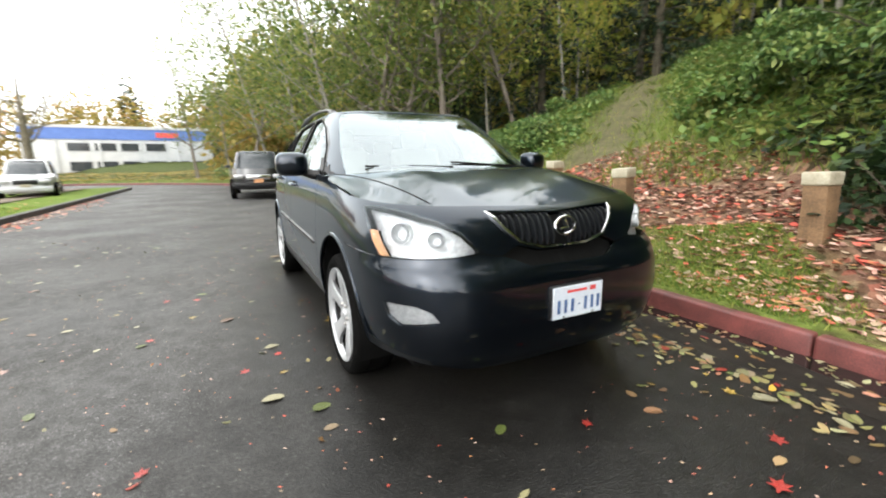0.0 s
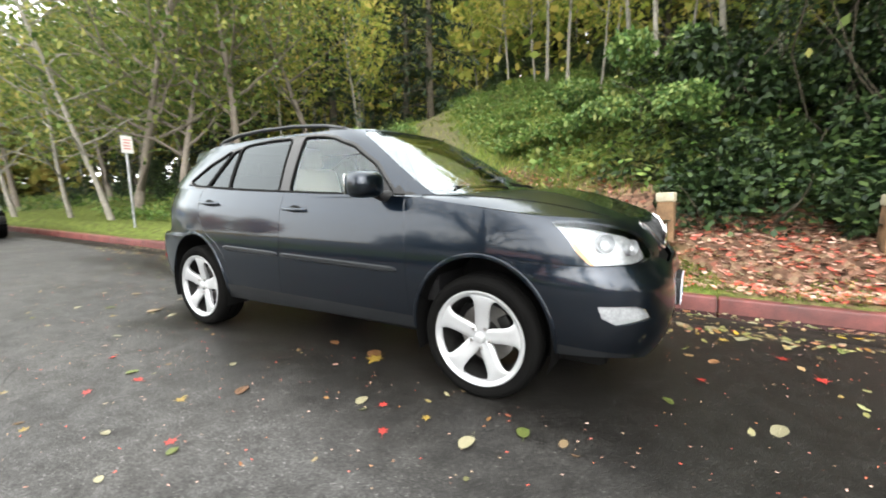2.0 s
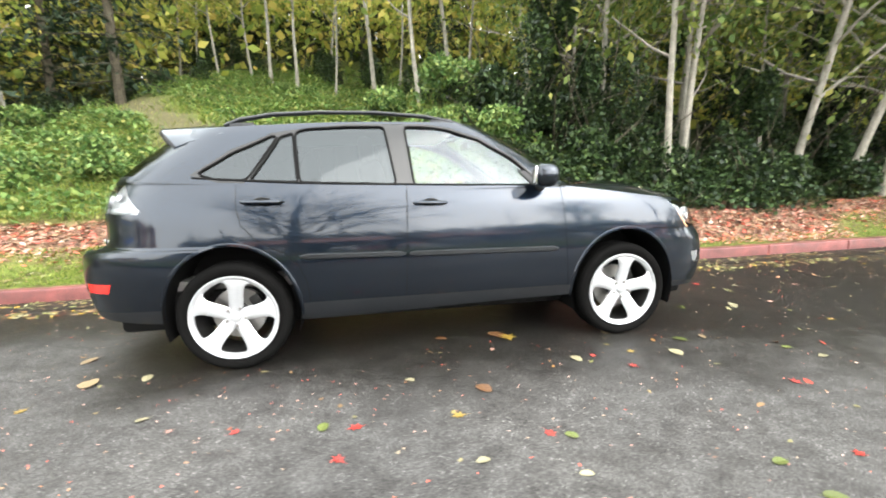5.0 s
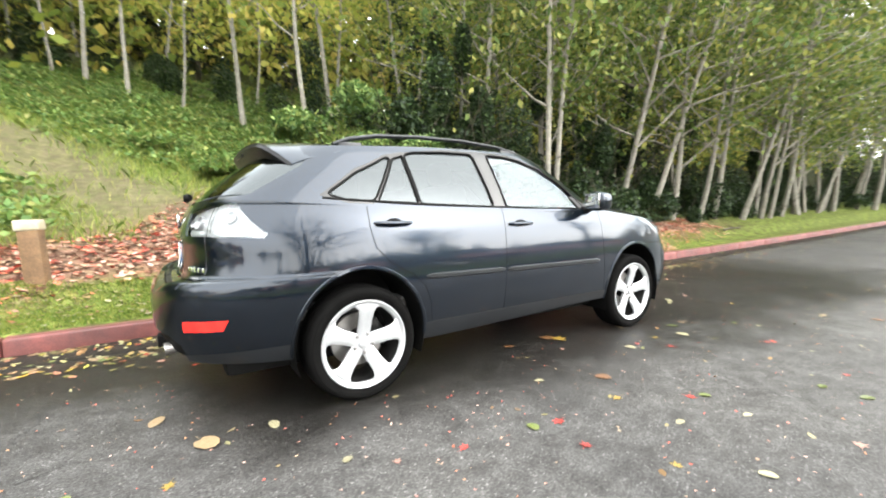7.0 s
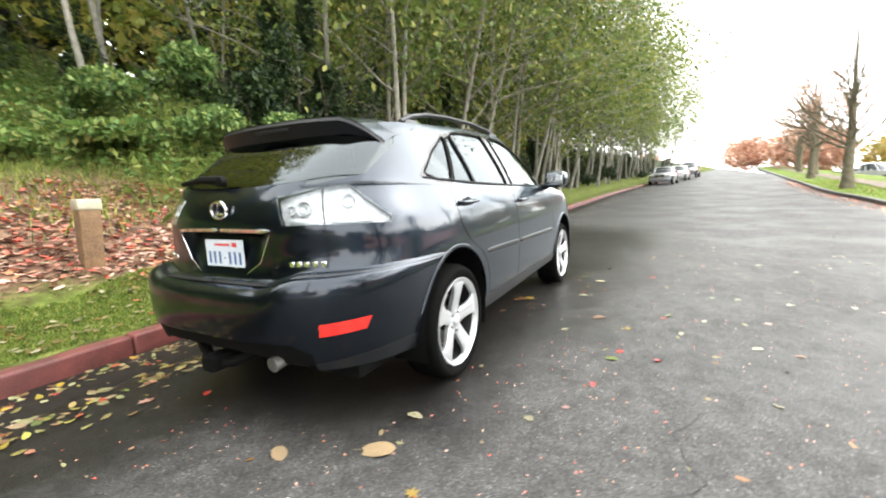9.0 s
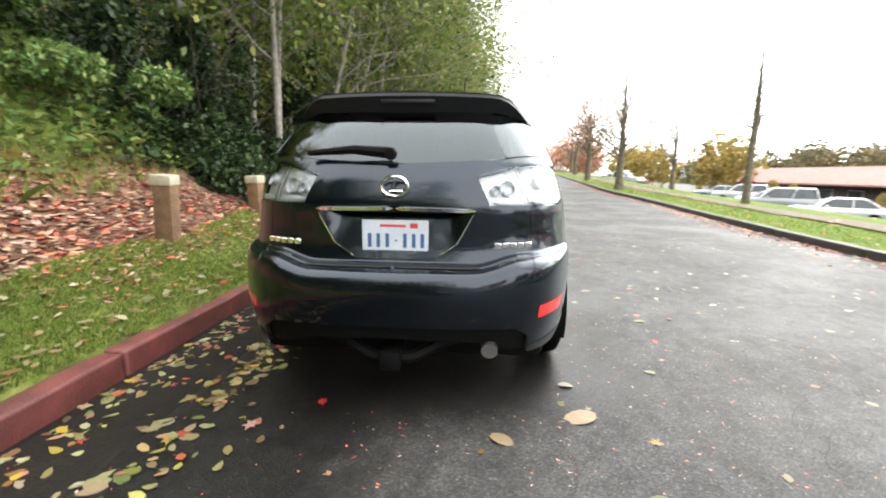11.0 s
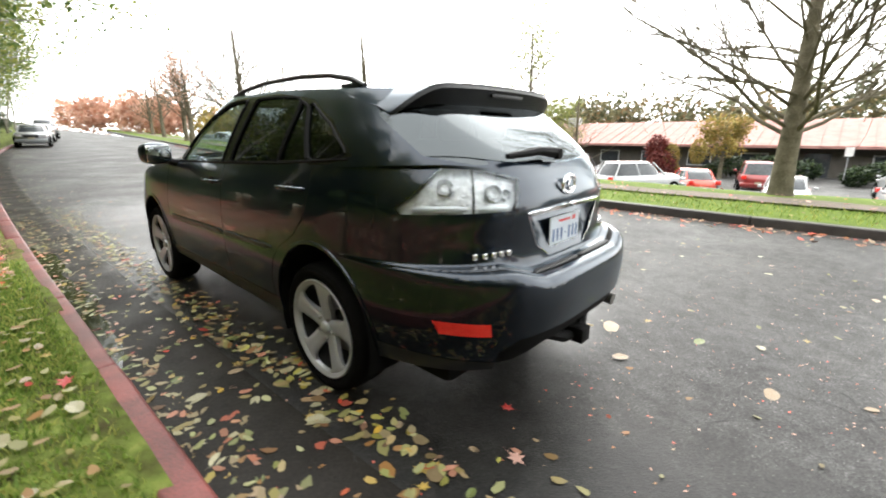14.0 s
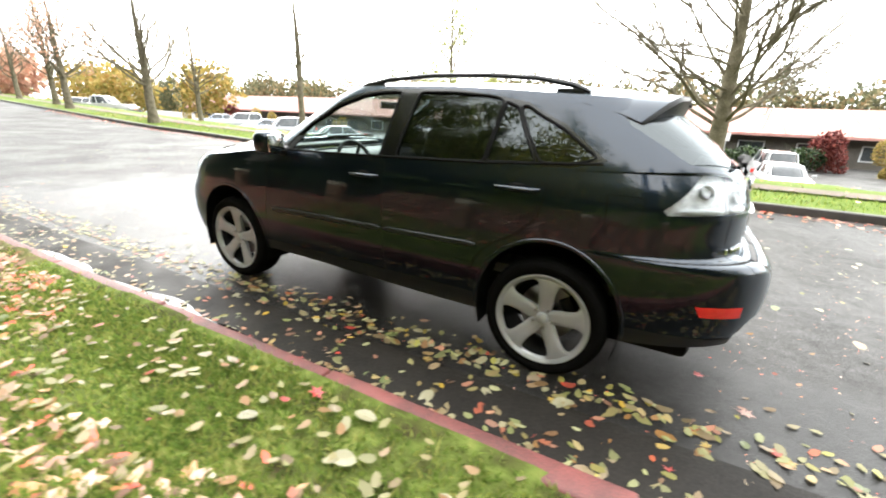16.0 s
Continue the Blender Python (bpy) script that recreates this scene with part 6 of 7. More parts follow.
GRASS = leaf_surface("grass_blades", ((.085, .14, .026), (.15, .225, .042), (.23, .29, .062), (.34, .33, .1)), .5, .5)
rng = np.random.default_rng(9)
n = 100000
x = np.concatenate([rng.uniform(-4.2, 2.6, 74000), rng.uniform(-8, 10, 26000)])
d = .17 + rng.uniform(0, 1, n) ** .8 * 1.5 - .09 * ease(-2.4, -.8, x) * (1 - ease(3, 5, x)) * rng.uniform(0, 1, n) ** 2
k = (d < 1.25 + .25 * wave(x, d, .7, 3) - .6 * ease(1.5, 3, x) * (1 - ease(7, 9, x))) & (rng.uniform(0, 1, n) < .25 + .75 * ease(-.7, .4, wave(x, d, .5, 2)))
x, d = x[k], d[k]
y = kerb_y(x) + d
blades("verge_grass", "short bright green grass behind the kerb", x, y, np.where(d < .17, .14 + road_z(x), bank_at(x, y)), .045, GRASS, rng)
n = 22000
x, y = rng.uniform(-9, 2, n), rng.uniform(3.8, 14, n)
o = trail_off(x, y)
k = (o > .55 + .4 * wave(x, y, .8)) | (rng.uniform(0, 1, n) < .1) & (o < 2.9 + .6 * wave(x, y, 1.4))
x, y = x[k], y[k]
blades("trail_grass", "long grass beside the trodden trail", x, y, bank_at(x, y), .2, GRASS, rng)
n = 9000
x = np.concatenate([rng.uniform(-12, 30, n)])
y = far_kerb_y(x) - .2 - rng.uniform(0, 1.7, n)
blades("far_verge_grass", "mown grass on the verge across the road", x, y, .14 + road_z(x) + .06 * ease(.3, 2, far_kerb_y(x) - .15 - y) - .04 * (far_kerb_y(x) - .15 - y), .08, GRASS, rng)


# ---- across the road: bare trees, car park, low building ----
# brown wall, its colour darkened for the shadow under the eaves
BUILD_WALL = surface("eave_shaded_brown_wall", (.05, .045, .038), (.09, .08, .068), 2, 30, .85, 0, .2)
ROOF_RED = surface("red_roof_sheet", (.26, .12, .105), (.4, .22, .19), 1.5, 20, .85, 0, .3, vary=.1)
WHITE_WALL = surface("white_panel_wall", (.36, .38, .4), (.5, .51, .52), 1, 14, .6, 0, .1)
BLUE_BAND = surface("blue_fascia", (.06, .12, .35), (.09, .17, .45), 2, 20, .5, 0, 0)
SIGN_RED = surface("red_sign_face", (.5, .05, .05), (.6, .08, .07), 3, 20, .5, 0, 0)
DARK_PANE = surface("dark_window_pane", (.02, .025, .03), (.05, .055, .06), 1.5, 10, .08, 0, 0)
TIMBER = surface("weathered_post_timber", (.06, .034, .016), (.18, .105, .05), 9, 70, .85, 0, .6, vary=.15)
CAP_CREAM = surface("peeling_cream_paint", (.2, .175, .115), (.4, .37, .28), 14, 90, .7, 0, .4)
SIGN_FACE = surface("white_sign_face", (.6, .58, .57), (.72, .71, .7), 6, 40, .4, 0, 0)
GALV = surface("galvanised_steel", (.25, .26, .27), (.4, .41, .42), 12, 80, .4, .8, .1)


def post(x, y, h=.62):
    z = float(bank_at(x, y))
    lean = (random.uniform(-3, 3), random.uniform(-3, 3), random.uniform(-12, 12))
    top = thing("bollard_post", "squat weathered timber post with a cream-painted cap", "post", "posts along the bank", pose(x, y, z - .03, *lean))
    bm = block(-.09, .09, -.09, .09, -.3, h - .1, .012, 2)
    bmesh.ops.subdivide_edges(bm, edges=[e for e in bm.edges if abs(e.verts[0].co.z - e.verts[1].co.z) > .3], cuts=5)
    for v in bm.verts:
        v.co.x += .006 * noise.noise(v.co * 9 + Vector((x, 0, 0)))
        v.co.y += .006 * noise.noise(v.co * 8 + Vector((0, x, 3)))
    part("shaft", bm, TIMBER, top)
    bm = block(-.102, .102, -.102, .102, h - .11, h, .014, 3)
    for v in bm.verts:
        v.co += Vector((1, 1, 1)) * .004 * noise.noise(v.co * 13 + Vector((x, 1, 0)))
    part("cap", bm, CAP_CREAM, top, "peeling cream-painted cap")
    return top


for x, y, h in ((-7.1, 2.9, .7), (-3.5, 2.9, .7), (-1.55, 3.25, .7), (.12, 2.9, .71), (2.03, 2.9, .55), (4.0, 2.9, .54)):
    post(x, y, h)

# the sign post at the bend
sg = thing("sign_post", "white sign on a steel post in the verge", "sign", at=pose(-10.75, 2.62, float(bank_at(-10.75, 2.62)), 0, 0, 20))
part("pole", tube([(0, 0, -.3), (0, 0, 2.45)], .03, 8), GALV, sg)
pl = part("plate", block(.03, .036, -.17, .17, 1.98, 2.42, .002, 1), SIGN_FACE, sg)
for k in range(4):
    part("sign_mark", block(.0355, .038, -.1, .1, 2.08 + .075 * k, 2.105 + .075 * k), SIGN_RED, pl)


def bare_tree(name, label, at, seed, height, r0, fork, limbs, reach, leaf=None, count=0, leaf_size=.12, twigs=14, up=1.1, thick=1.0):
    """A leafless street tree: a short bole that forks into long rising limbs with many twigs."""
    rng = np.random.default_rng(seed)
    top = thing(name, label, "tree", "street trees", pose(*at))
    bole = [(0, 0, -.2), (.02, 0, .25), (.03, .02, fork * .6), (.02, .0, fork), (.05, .05, height * .55), (-.05, .1, height * .8), (.1, 0, height)]
    part("trunk", tube(bole, [r0 * 1.45, r0 * 1.08, r0 * .95, r0 * .9, r0 * .34, r0 * .15, .01], 12), BARK_MOSS, top)
    wood, lines = None, []
    for k in range(limbs):
        t = k / limbs
        z = fork * .85 + (height * .6 - fork) * t ** 1.35
        a = k * 2.4 + rng.uniform(-.4, .4)
        pts, rr = limb((0, 0, z), (math.cos(a), math.sin(a), up * rng.uniform(.35, 1.1)), reach * (1 - .45 * t) * rng.uniform(.75, 1.15), r0 * .32 * thick * (1 - .65 * t), rng, .45, .6, 7)
        wood = tube(pts, rr, 6, bm=wood)
        lines.append(pts)
        for q in range(twigs):
            j = int(rng.integers(2, len(pts)))
            j = min(j, len(pts) - 2)
            w = pts[j] - pts[j - 1]
            w = w / np.linalg.norm(w) + rng.normal(size=3) * .55
            tp, tr = limb(pts[j], w, reach * rng.uniform(.18, .45), max(rr[j] * .55, .0075 * thick), rng, .35, .5, 4)
            wood = tube(tp, tr, 4, bm=wood)
            lines.append(tp)
    part("branchwork", wood, BARK_MOSS, top)
    if leaf:
        pos = spots_along(lines, count, .15, rng, .4)
        part("crown", leaves("crown", pos, np.full(len(pos), leaf_size), leaf, 0, rng, .8), leaf, top)
    return top


bare_tree("bare_street_tree", "big bare tree on the verge with a forked trunk", (-2.4, -10.0, -.02), 3, 10.0, .205, 1.5, 38, 5.6, None, 0, .1, 30, .8, .75)
bare_tree("slim_tree", "tall slim trunk with short bare twigs", (13.5, -11.0, .1), 4, 9.8, .13, 3.2, 24, 1.9, None, 0, .1, 5)
bare_tree("bare_street_tree", "bare tree on the verge by the car park", (21.2, -8.6, .55), 5, 8.5, .2, 1.7, 26, 4.6, None, 0, .1, 9)
bare_tree("thin_leaved_tree", "thin tree with a few yellow leaves", (24.5, -13.0, .2), 6, 7.5, .14, 1.8, 22, 3.8, LEAF_YELLOW, 1500, .1)
bare_tree("red_street_tree", "street tree with red autumn leaves low in the crown", (34.5, -10.2, .85), 7, 9, .2, 1.8, 22, 4.4, LEAF_RED, 2200, .14)
bare_tree("red_street_tree", "street tree with thin red leaves", (41.0, -11.8, 1.0), 8, 9, .2, 1.8, 22, 4.4, LEAF_RED, 1400, .14)
bare_tree("bare_street_tree", "bare tree far along the verge", (52.0, -13.0, 1.2), 9, 9, .2, 1.8, 16, 3.6)
bare_tree("red_street_tree", "far street tree in full red leaf", (66.0, -15.5, 1.5), 10, 9, .22, 1.8, 18, 4, LEAF_RED, 1000, .18)
bare_tree("bare_street_tree", "bare tree in the car park", (7.4, -20.4, float(lot_z(-20.4))), 12, 8, .12, 1.6, 12, 2.0)
bare_tree("bare_street_tree", "bare tree over the lawn by the bend", (-22.0, -9.0, .1), 13, 8, .18, 2.4, 16, 4.2, None, 0, .1, 6, .4)
bare_tree("red_street_tree", "red-leaved tree by the van", (-31.0, -14.5, .1), 14, 7, .18, 1.5, 16, 3.2, LEAF_RED, 1100, .2)
wl = [tree("willow_tree", "pale green willow before the low building", 80 + k, 9.5, .2, (.05, .05), .2, 26, 3.6, 7500, .2, BARK_GREY, LEAF_WILLOW, .45, -.2, 4, True, "willows by the building", .25) for k in range(1)]
stand(wl, [(16.0, -34.5, -1.8), (18.6, -35.4, -1.8), (21.2, -34.6, -1.8)], prng, .68, .8)
bare_tree("yellow_tree", "small tree in yellow leaf by the low building", (3.2, -36.0, -1.9), 18, 6.5, .14, 1.4, 20, 2.6, LEAF_YELLOW, 3000, .2)
bare_tree("tall_thin_tree", "tall thin tree with sparse pale green leaves", (20.2, -36.4, -1.8), 17, 23, .17, 7.0, 40, 6.5, LEAF_WILLOW, 3600, .2)
ys = [shrub("yellow_shrub", "yellow-leaved shrub by the low building", 90, (2.2, 1.8, 3.2), 4500, .14, LEAF_YELLOW, "shrubs by the building")]
stand(ys, [(6.0, -38.0, -1.9), (-13.0, -36.0, -1.9), (33.0, -34.0, -1.9), (46.0, -34.0, -1.9), (58.0, -32.0, -1.9)], prng, .8, 1.2)
rs = [shrub("red_shrub", "dark red shrub by the low building", 91, (2.2, 1.8, 3.2), 3200, .18, LEAF_DARK_RED, "red shrubs by the building")]
stand(rs, [(8.0, -37.0, -1.9), (-10.0, -36.5, -1.9), (52.0, -34.0, -1.9)], prng, 1.25, 1.5)
gs = [shrub("green_shrub", "green clipped shrub by the low building", 92, (2.4, 1.4, 1.5), 3200, .16, LEAF_BUSH, "green shrubs by the building")]
stand(gs, [(2.8, -37.0, -1.9), (.2, -37.5, -1.9), (-4.5, -37.0, -1.9), (-8.0, -36.5, -1.9)], prng, 1.2, 1.6)


def low_building():
    top = thing("low_building", "long low brown building with a red sheet roof", "building", at=pose(14, -42, -2.2))
    x0, x1 = -30, 60
    part("wall", block(x0, x1, -14, 0, -.3, 2.75), BUILD_WALL, top)
    bm = bmesh.new()
    prof = ((1.3, 2.5), (1.3, 2.7), (-6.5, 4.8), (-15, 2.7), (-15, 2.5))
    rows = [[bm.verts.new((x, y, z)) for y, z in prof] for x in (x0 - 1, x1 + 1)]
    for i in range(5):
        bm.faces.new((rows[0][i], rows[0][(i + 1) % 5], rows[1][(i + 1) % 5], rows[1][i]))
    bm.faces.new(rows[0])
    bm.faces.new(rows[1][::-1])
    bmesh.ops.recalc_face_normals(bm, faces=bm.faces[:])
    roof = part("roof", bm, ROOF_RED, top, "red sheet roof", False)
    slope = math.atan2(2.1, 7.8)
    rib = from_bm("roof_rib", block(-.03, .03, -4.0, 4.0, 0, .05, .01, 1), ROOF_RED)
    for k in range(91):
        ob = new("roof_rib", rib)
        ob.parent = roof
        ob.matrix_basis = pose(x0 + k, -2.6, 3.755, -math.degrees(slope))
    pane = from_bm("pane", block(-.85, .85, -.03, .02, -.5, .5), DARK_PANE)
    frame_me = from_bm("window_frame", block(-.95, .95, -.02, .05, -.6, .6, .01, 1), WHITE_WALL)
    for k in range(22):
        if k % 5 == 3:
            part("doorway", block(x0 + 2 + 4 * k - .8, x0 + 2 + 4 * k + .8, -.02, .06, -.3, 2.1, .01, 1), DARK_PANE, top)
            continue
        w = new("window", frame_me)
        w.parent = top
        w.matrix_basis = pose(x0 + 2 + 4 * k, .0, 1.45)
        p = new("pane", pane)
        p.parent = w
        p.matrix_basis = pose(0, .045, 0)
    part("roof_unit", block(6, 7.2, -6, -4.8, 4.4, 5.4, .03), WHITE_WALL, top)
    return top


low_building()


def blue_building():
    top = thing("office_building", "white two-storey office with a blue fascia", "building", at=pose(-72, -12, .4, 0, 0, 8))
    part("wall", block(-18, 0, -12, 10, -.5, 6.2, .05), WHITE_WALL, top)
    part("fascia", block(-18.1, .12, -12.1, 10.1, 4.5, 6.0), BLUE_BAND, top, "blue fascia band")
    part("roof_edge", block(-18.2, .2, -12.2, 10.2, 6.0, 6.35), WHITE_WALL, top)
    part("sign_panel", block(.12, .2, 2.6, 5.4, 4.9, 5.6), SIGN_RED, top, "red sign panel")
    for z0, z1 in ((.2, 1.6), (2.9, 4.1)):
        for k in range(6):
            if k in (0, 1) and z0 > 2:
                continue
            w = part("window", block(.0, .06, 8.2 - 2.9 * k - 1.25, 8.2 - 2.9 * k + 1.25, z0, z1, .01, 1), GALV, top)
            part("pane", block(.055, .075, 8.2 - 2.9 * k - 1.15, 8.2 - 2.9 * k + 1.15, z0 + .1, z1 - .1), DARK_PANE, w)
    for k in range(5):
        part("pilaster", block(.0, .14, 9.7 - 4.6 * k - .15, 9.7 - 4.6 * k + .15, -.4, 4.5, .02, 1), WHITE_WALL, top)


blue_building()
# far trees on the skyline, and the autumn trees behind the blue building
rng = np.random.default_rng(33)


# haze put into the colour: paler needles than the near firs have
LEAF_FAR_HAZED = leaf_surface('haze_paled_pine_needles', ((.05, .06, .035), (.085, .095, .055), (.13, .125, .08)), .7, .2)


LEAF_BEND = leaf_surface('bend_wood_leaves', ((.09, .12, .03), (.18, .19, .045), (.28, .24, .06), (.36, .27, .08)), .65, .35)
# greyed leaf colour that stands in for haze over the far trees
LEAF_HAZY = leaf_surface('haze_greyed_mixed_leaves', ((.065, .075, .038), (.11, .115, .058), (.17, .145, .075), (.24, .155, .08)), .7, .25)


def skyline(name, label, n, size, leaf, place, seed):
    r = np.random.default_rng(seed)
    pos = place(r, n)
    whole(name, leaves(name, pos, np.full(len(pos), size), leaf, 0, r, .8), leaf, label, "trees", kind="stuff")


def clumps(centres, r, n):
    c = np.array(centres)
    k = r.integers(0, len(c), n)
    d = r.normal(size=(n, 3))
    d /= np.linalg.norm(d, axis=1, keepdims=True)
    return c[k, :3] + d * (c[k, 3:] * (r.uniform(.3, 1, n) ** .4)[:, None] * (1 + .3 * np.sin(5 * d[:, :1] + 7 * d[:, 2:] + k[:, None])))


cr = np.random.default_rng(5)
skyline("far_conifers", "far conifers in a haze-paled needle colour over the building's roof", 42000, .55, LEAF_FAR_HAZED,
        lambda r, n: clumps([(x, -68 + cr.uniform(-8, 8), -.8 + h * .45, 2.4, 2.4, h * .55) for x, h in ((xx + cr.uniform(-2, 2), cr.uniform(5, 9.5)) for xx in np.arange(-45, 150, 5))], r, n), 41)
skyline("far_green_trees", "far green and brown trees behind the building", 52000, .52, LEAF_HAZY,
        lambda r, n: clumps([(x, -61 + cr.uniform(-4, 4), 2.0, 4.5, 3, cr.uniform(3.2, 5.6)) for x in np.arange(-45, 140, 5)], r, n), 42)
skyline("far_yellow_trees", "yellow autumn trees behind the bend and the car park", 40000, .6, LEAF_YELLOW,
        lambda r, n: clumps([(-104 + cr.uniform(-5, 5), y, h * .5, 5, 5, h * .52) for y, h in ((yy, cr.uniform(12, 18)) for yy in np.arange(-75, 14, 6.5))] + [(x, y, h * .5, 3.6, 3.6, h * .55) for x, y, h in ((-88, -30, 12), (-90, -22, 13), (-92, -15, 12), (-95, -6, 15), (-84, 2, 13), (-78, 7, 14), (-70, 10, 13), (-62, 11, 12), (-54, 9, 11), (-48, 5, 9), (-44, 1, 8), (-58, 4, 10), (-66, 5, 11), (62, -26, 5), (72, -28, 6), (85, -30, 6), (54, -32, 6), (100, -26, 7), (-40, 3, 6))], r, n), 43)
skyline("bend_wood", "hazy yellow-green wood behind the bend", 30000, .8, LEAF_BEND,
        lambda r, n: clumps([(x, y, h * .55, 4.5, 4.5, h * .5) for x, y, h in ((-40, 12, 15), (-36, 17, 17), (-45, 8, 13), (-32, 20, 17), (-50, 14, 16), (-44, 18, 18), (-54, 8, 12), (-58, 14, 14), (-28, 24, 18), (-38, 24, 20), (-48, 5, 14), (-54, 9, 16), (-62, 11, 18), (-70, 10, 19), (-78, 7, 19), (-66, 5, 16), (-84, 2, 17), (-58, 4, 13))], r, n), 46)
skyline("far_red_trees", "red autumn trees far along the road", 9000, .7, LEAF_RED,
        lambda r, n: clumps([(x, y, h * .55 + 1, 3, 3, h * .4) for x, y, h in ((90, -14, 7), (82, -18, 7), (72, -19, 6), (97, -20, 8), (104, -15, 8), (120, -14, 8), (76, -20, 6), (110, 4, 6), (-86, -38, 10), (-80, -45, 11), (-60, -34, 6), (-55, -40, 7))], r, n), 44)
skyline("far_firs", "dark firs beside the blue building", 5000, .7, LEAF_CONIFER,
        lambda r, n: clumps([(-100, -16, 8, 2, 2, 8), (-66, -.5, 3, 1.4, 1.4, 3.2), (-62, 1.5, 2.4, 1.6, 1.6, 2.6), (-58, 3.5, 2.2, 1.8, 1.8, 2.4), (-98, -2, 8, 2.5, 2.5, 8)], r, n), 45)

# ---- parked cars ----
PAINTS = {}


def car_paint(name, rgb):
    if name not in PAINTS:
        PAINTS[name] = surface(name + "_car_paint", tuple(c * .9 for c in rgb), tuple(min(1, c * 1.08) for c in rgb), 1.5, 300, .3, .2, 0, 1.0)
    return PAINTS[name]


def ring(z, xf, xr, w, nf=3.2, nr=3.4, n=40):
    out = []
    for k in range(n):
        a = 2 * math.pi * k / n
        c, s = math.cos(a), math.sin(a)
        e = nf if c > 0 else nr
        r = (abs(c) ** e + abs(s) ** e) ** (1 / e)
        mid = (xf + xr) / 2
        out.append((mid + (xf - xr) / 2 * c / r, w * s / r, z))
    return out


def hull(rings, cap=True):
    bm = bmesh.new()
    rows = [[bm.verts.new(p) for p in r] for r in rings]
    n = len(rows[0])
    for a, b in zip(rows, rows[1:]):
        for k in range(n):
            bm.faces.new((a[k], a[(k + 1) % n], b[(k + 1) % n], b[k]))
    if cap:
        bm.faces.new(rows[-1])
    bm.faces.new(rows[0][::-1])
    bmesh.ops.recalc_face_normals(bm, faces=bm.faces[:])
    return bm


def parked(kind, label, colour, rgb, x, y, z, turn, group="cars in the car park", ob_name="parked_car"):
    """A parked car: sedan, wagon, van or pickup, with glasshouse, wheels, lamps and plates."""
    L, W, belt, H, cf, cr_, tf, tr = {"sedan": (4.6, .88, .92, 1.42, .95, -1.75, .3, -1.1), "wagon": (4.5, .88, .95, 1.55, .95, -2.1, .25, -1.75),
                                      "suv": (4.7, .93, 1.08, 1.75, 1.0, -2.2, .35, -1.95), "pickup": (5.5, .96, 1.1, 1.75, 1.1, -.7, .55, -.55)}[kind]
    paint = car_paint(colour, rgb)
    top = thing(ob_name, label, "car", group, pose(x, y, z, 0, 0, turn))
    f, r = L / 2, -L / 2
    up = .12 if kind in ("suv", "pickup") else 0
    hood = belt - (.1 if kind != "pickup" else .02)
    part("body", hull([ring(.24 + up, f - .1, r + .1, W * .92), ring(.36 + up, f - .03, r + .03, W * .98), ring(.6 + up, f, r, W), ring(.78 + up * .5, f - .03, r + .02, W), ring(hood, f - .12, r + .06, W * .97), ring(belt, f - .5, r + .12, W * .93)]), paint, top)
    gh = [ring(belt - .02, cf, cr_, W * .9, 3, 3.4), ring((belt + H) / 2, (cf + tf) / 2 + .04, (cr_ + tr) / 2 - .03, W * .83, 3, 3.4), ring(H - .05, tf, tr, W * .74, 3, 3.4)]
    part("glasshouse", hull(gh), DARK_PANE, top, "dark car windows")
    part("roof", hull([ring(H - .06, tf + .02, tr - .02, W * .755, 3, 3.4), ring(H - .02, tf - .05, tr + .04, W * .7, 3, 3.4), ring(H, tf - .25, tr + .2, W * .5, 3, 3.4)]), paint, top)
    for sd in (1, -1):
        for a in ((cf, tf), (cr_, tr), (None, None)):
            xa, xb = a if a[0] is not None else ((cf + cr_) / 2 - .1, (tf + tr) / 2 - .1)
            k = .72 if a[0] is not None else 1
            part("window_pillar", tube([(xa * (.93 if a[0] is not None else 1), sd * W * .9 * (.86 if a[0] is not None else 1), belt - .02), (xb * (.95 if a[0] is not None else 1), sd * W * .74 * (.88 if a[0] is not None else 1.0), H - .05)], .035, 6), paint, top)
        part("wing_mirror", block(cf - .45, cf - .33, sd * (W + .02), sd * (W + .02) + sd * .16, belt, belt + .12, .03) if sd > 0 else block(cf - .45, cf - .33, -(W + .18), -(W + .02), belt, belt + .12, .03), paint, top)
        part("headlamp", block(f - .22, f - .05, sd * W * .66 - .16, sd * W * .66 + .16, .62 + up, .76 + up, .04), LAMP_BOWL, top, "clear headlamp")
        part("tail_lamp", block(r + .01, r + .16, sd * W * .72 - .12, sd * W * .72 + .12, .7 + up, .92 + up, .04), RED_LENS, top, "red tail lamp")
        for wx in (L * .3, -L * .29):
            wz = .32 + up * .4
            wh = part("wheel", moved(lathe([(0, -.11), (.2, -.11), (.21, -.1), (wz - .02, -.11), (wz, -.08), (wz, .08), (0, .08)], 24), pose(0, 0, 0, 0, 0, 0 if sd < 0 else 180)), RUBBER, top)
            wh.matrix_basis = pose(wx, sd * (W - .1), wz)
            part("hub_cap", moved(lathe([(0, -.125), (.12, -.12), (.19, -.112), (.2, -.1)], 20), pose(0, 0, 0, 0, 0, 0 if sd < 0 else 180)), ALLOY, wh)
    part("grille", block(f - .06, f + .005, -W * .4, W * .4, .58 + up, .74 + up, .02), CHROME if kind == "pickup" else PLASTIC, top)
    part("front_bumper", block(f - .12, f + .03, -W * .88, W * .88, .3 + up, .5 + up, .05), PLASTIC if kind == "pickup" else paint, top)
    part("rear_bumper", block(r - .03, r + .12, -W * .88, W * .88, .32 + up, .52 + up, .05), paint, top)
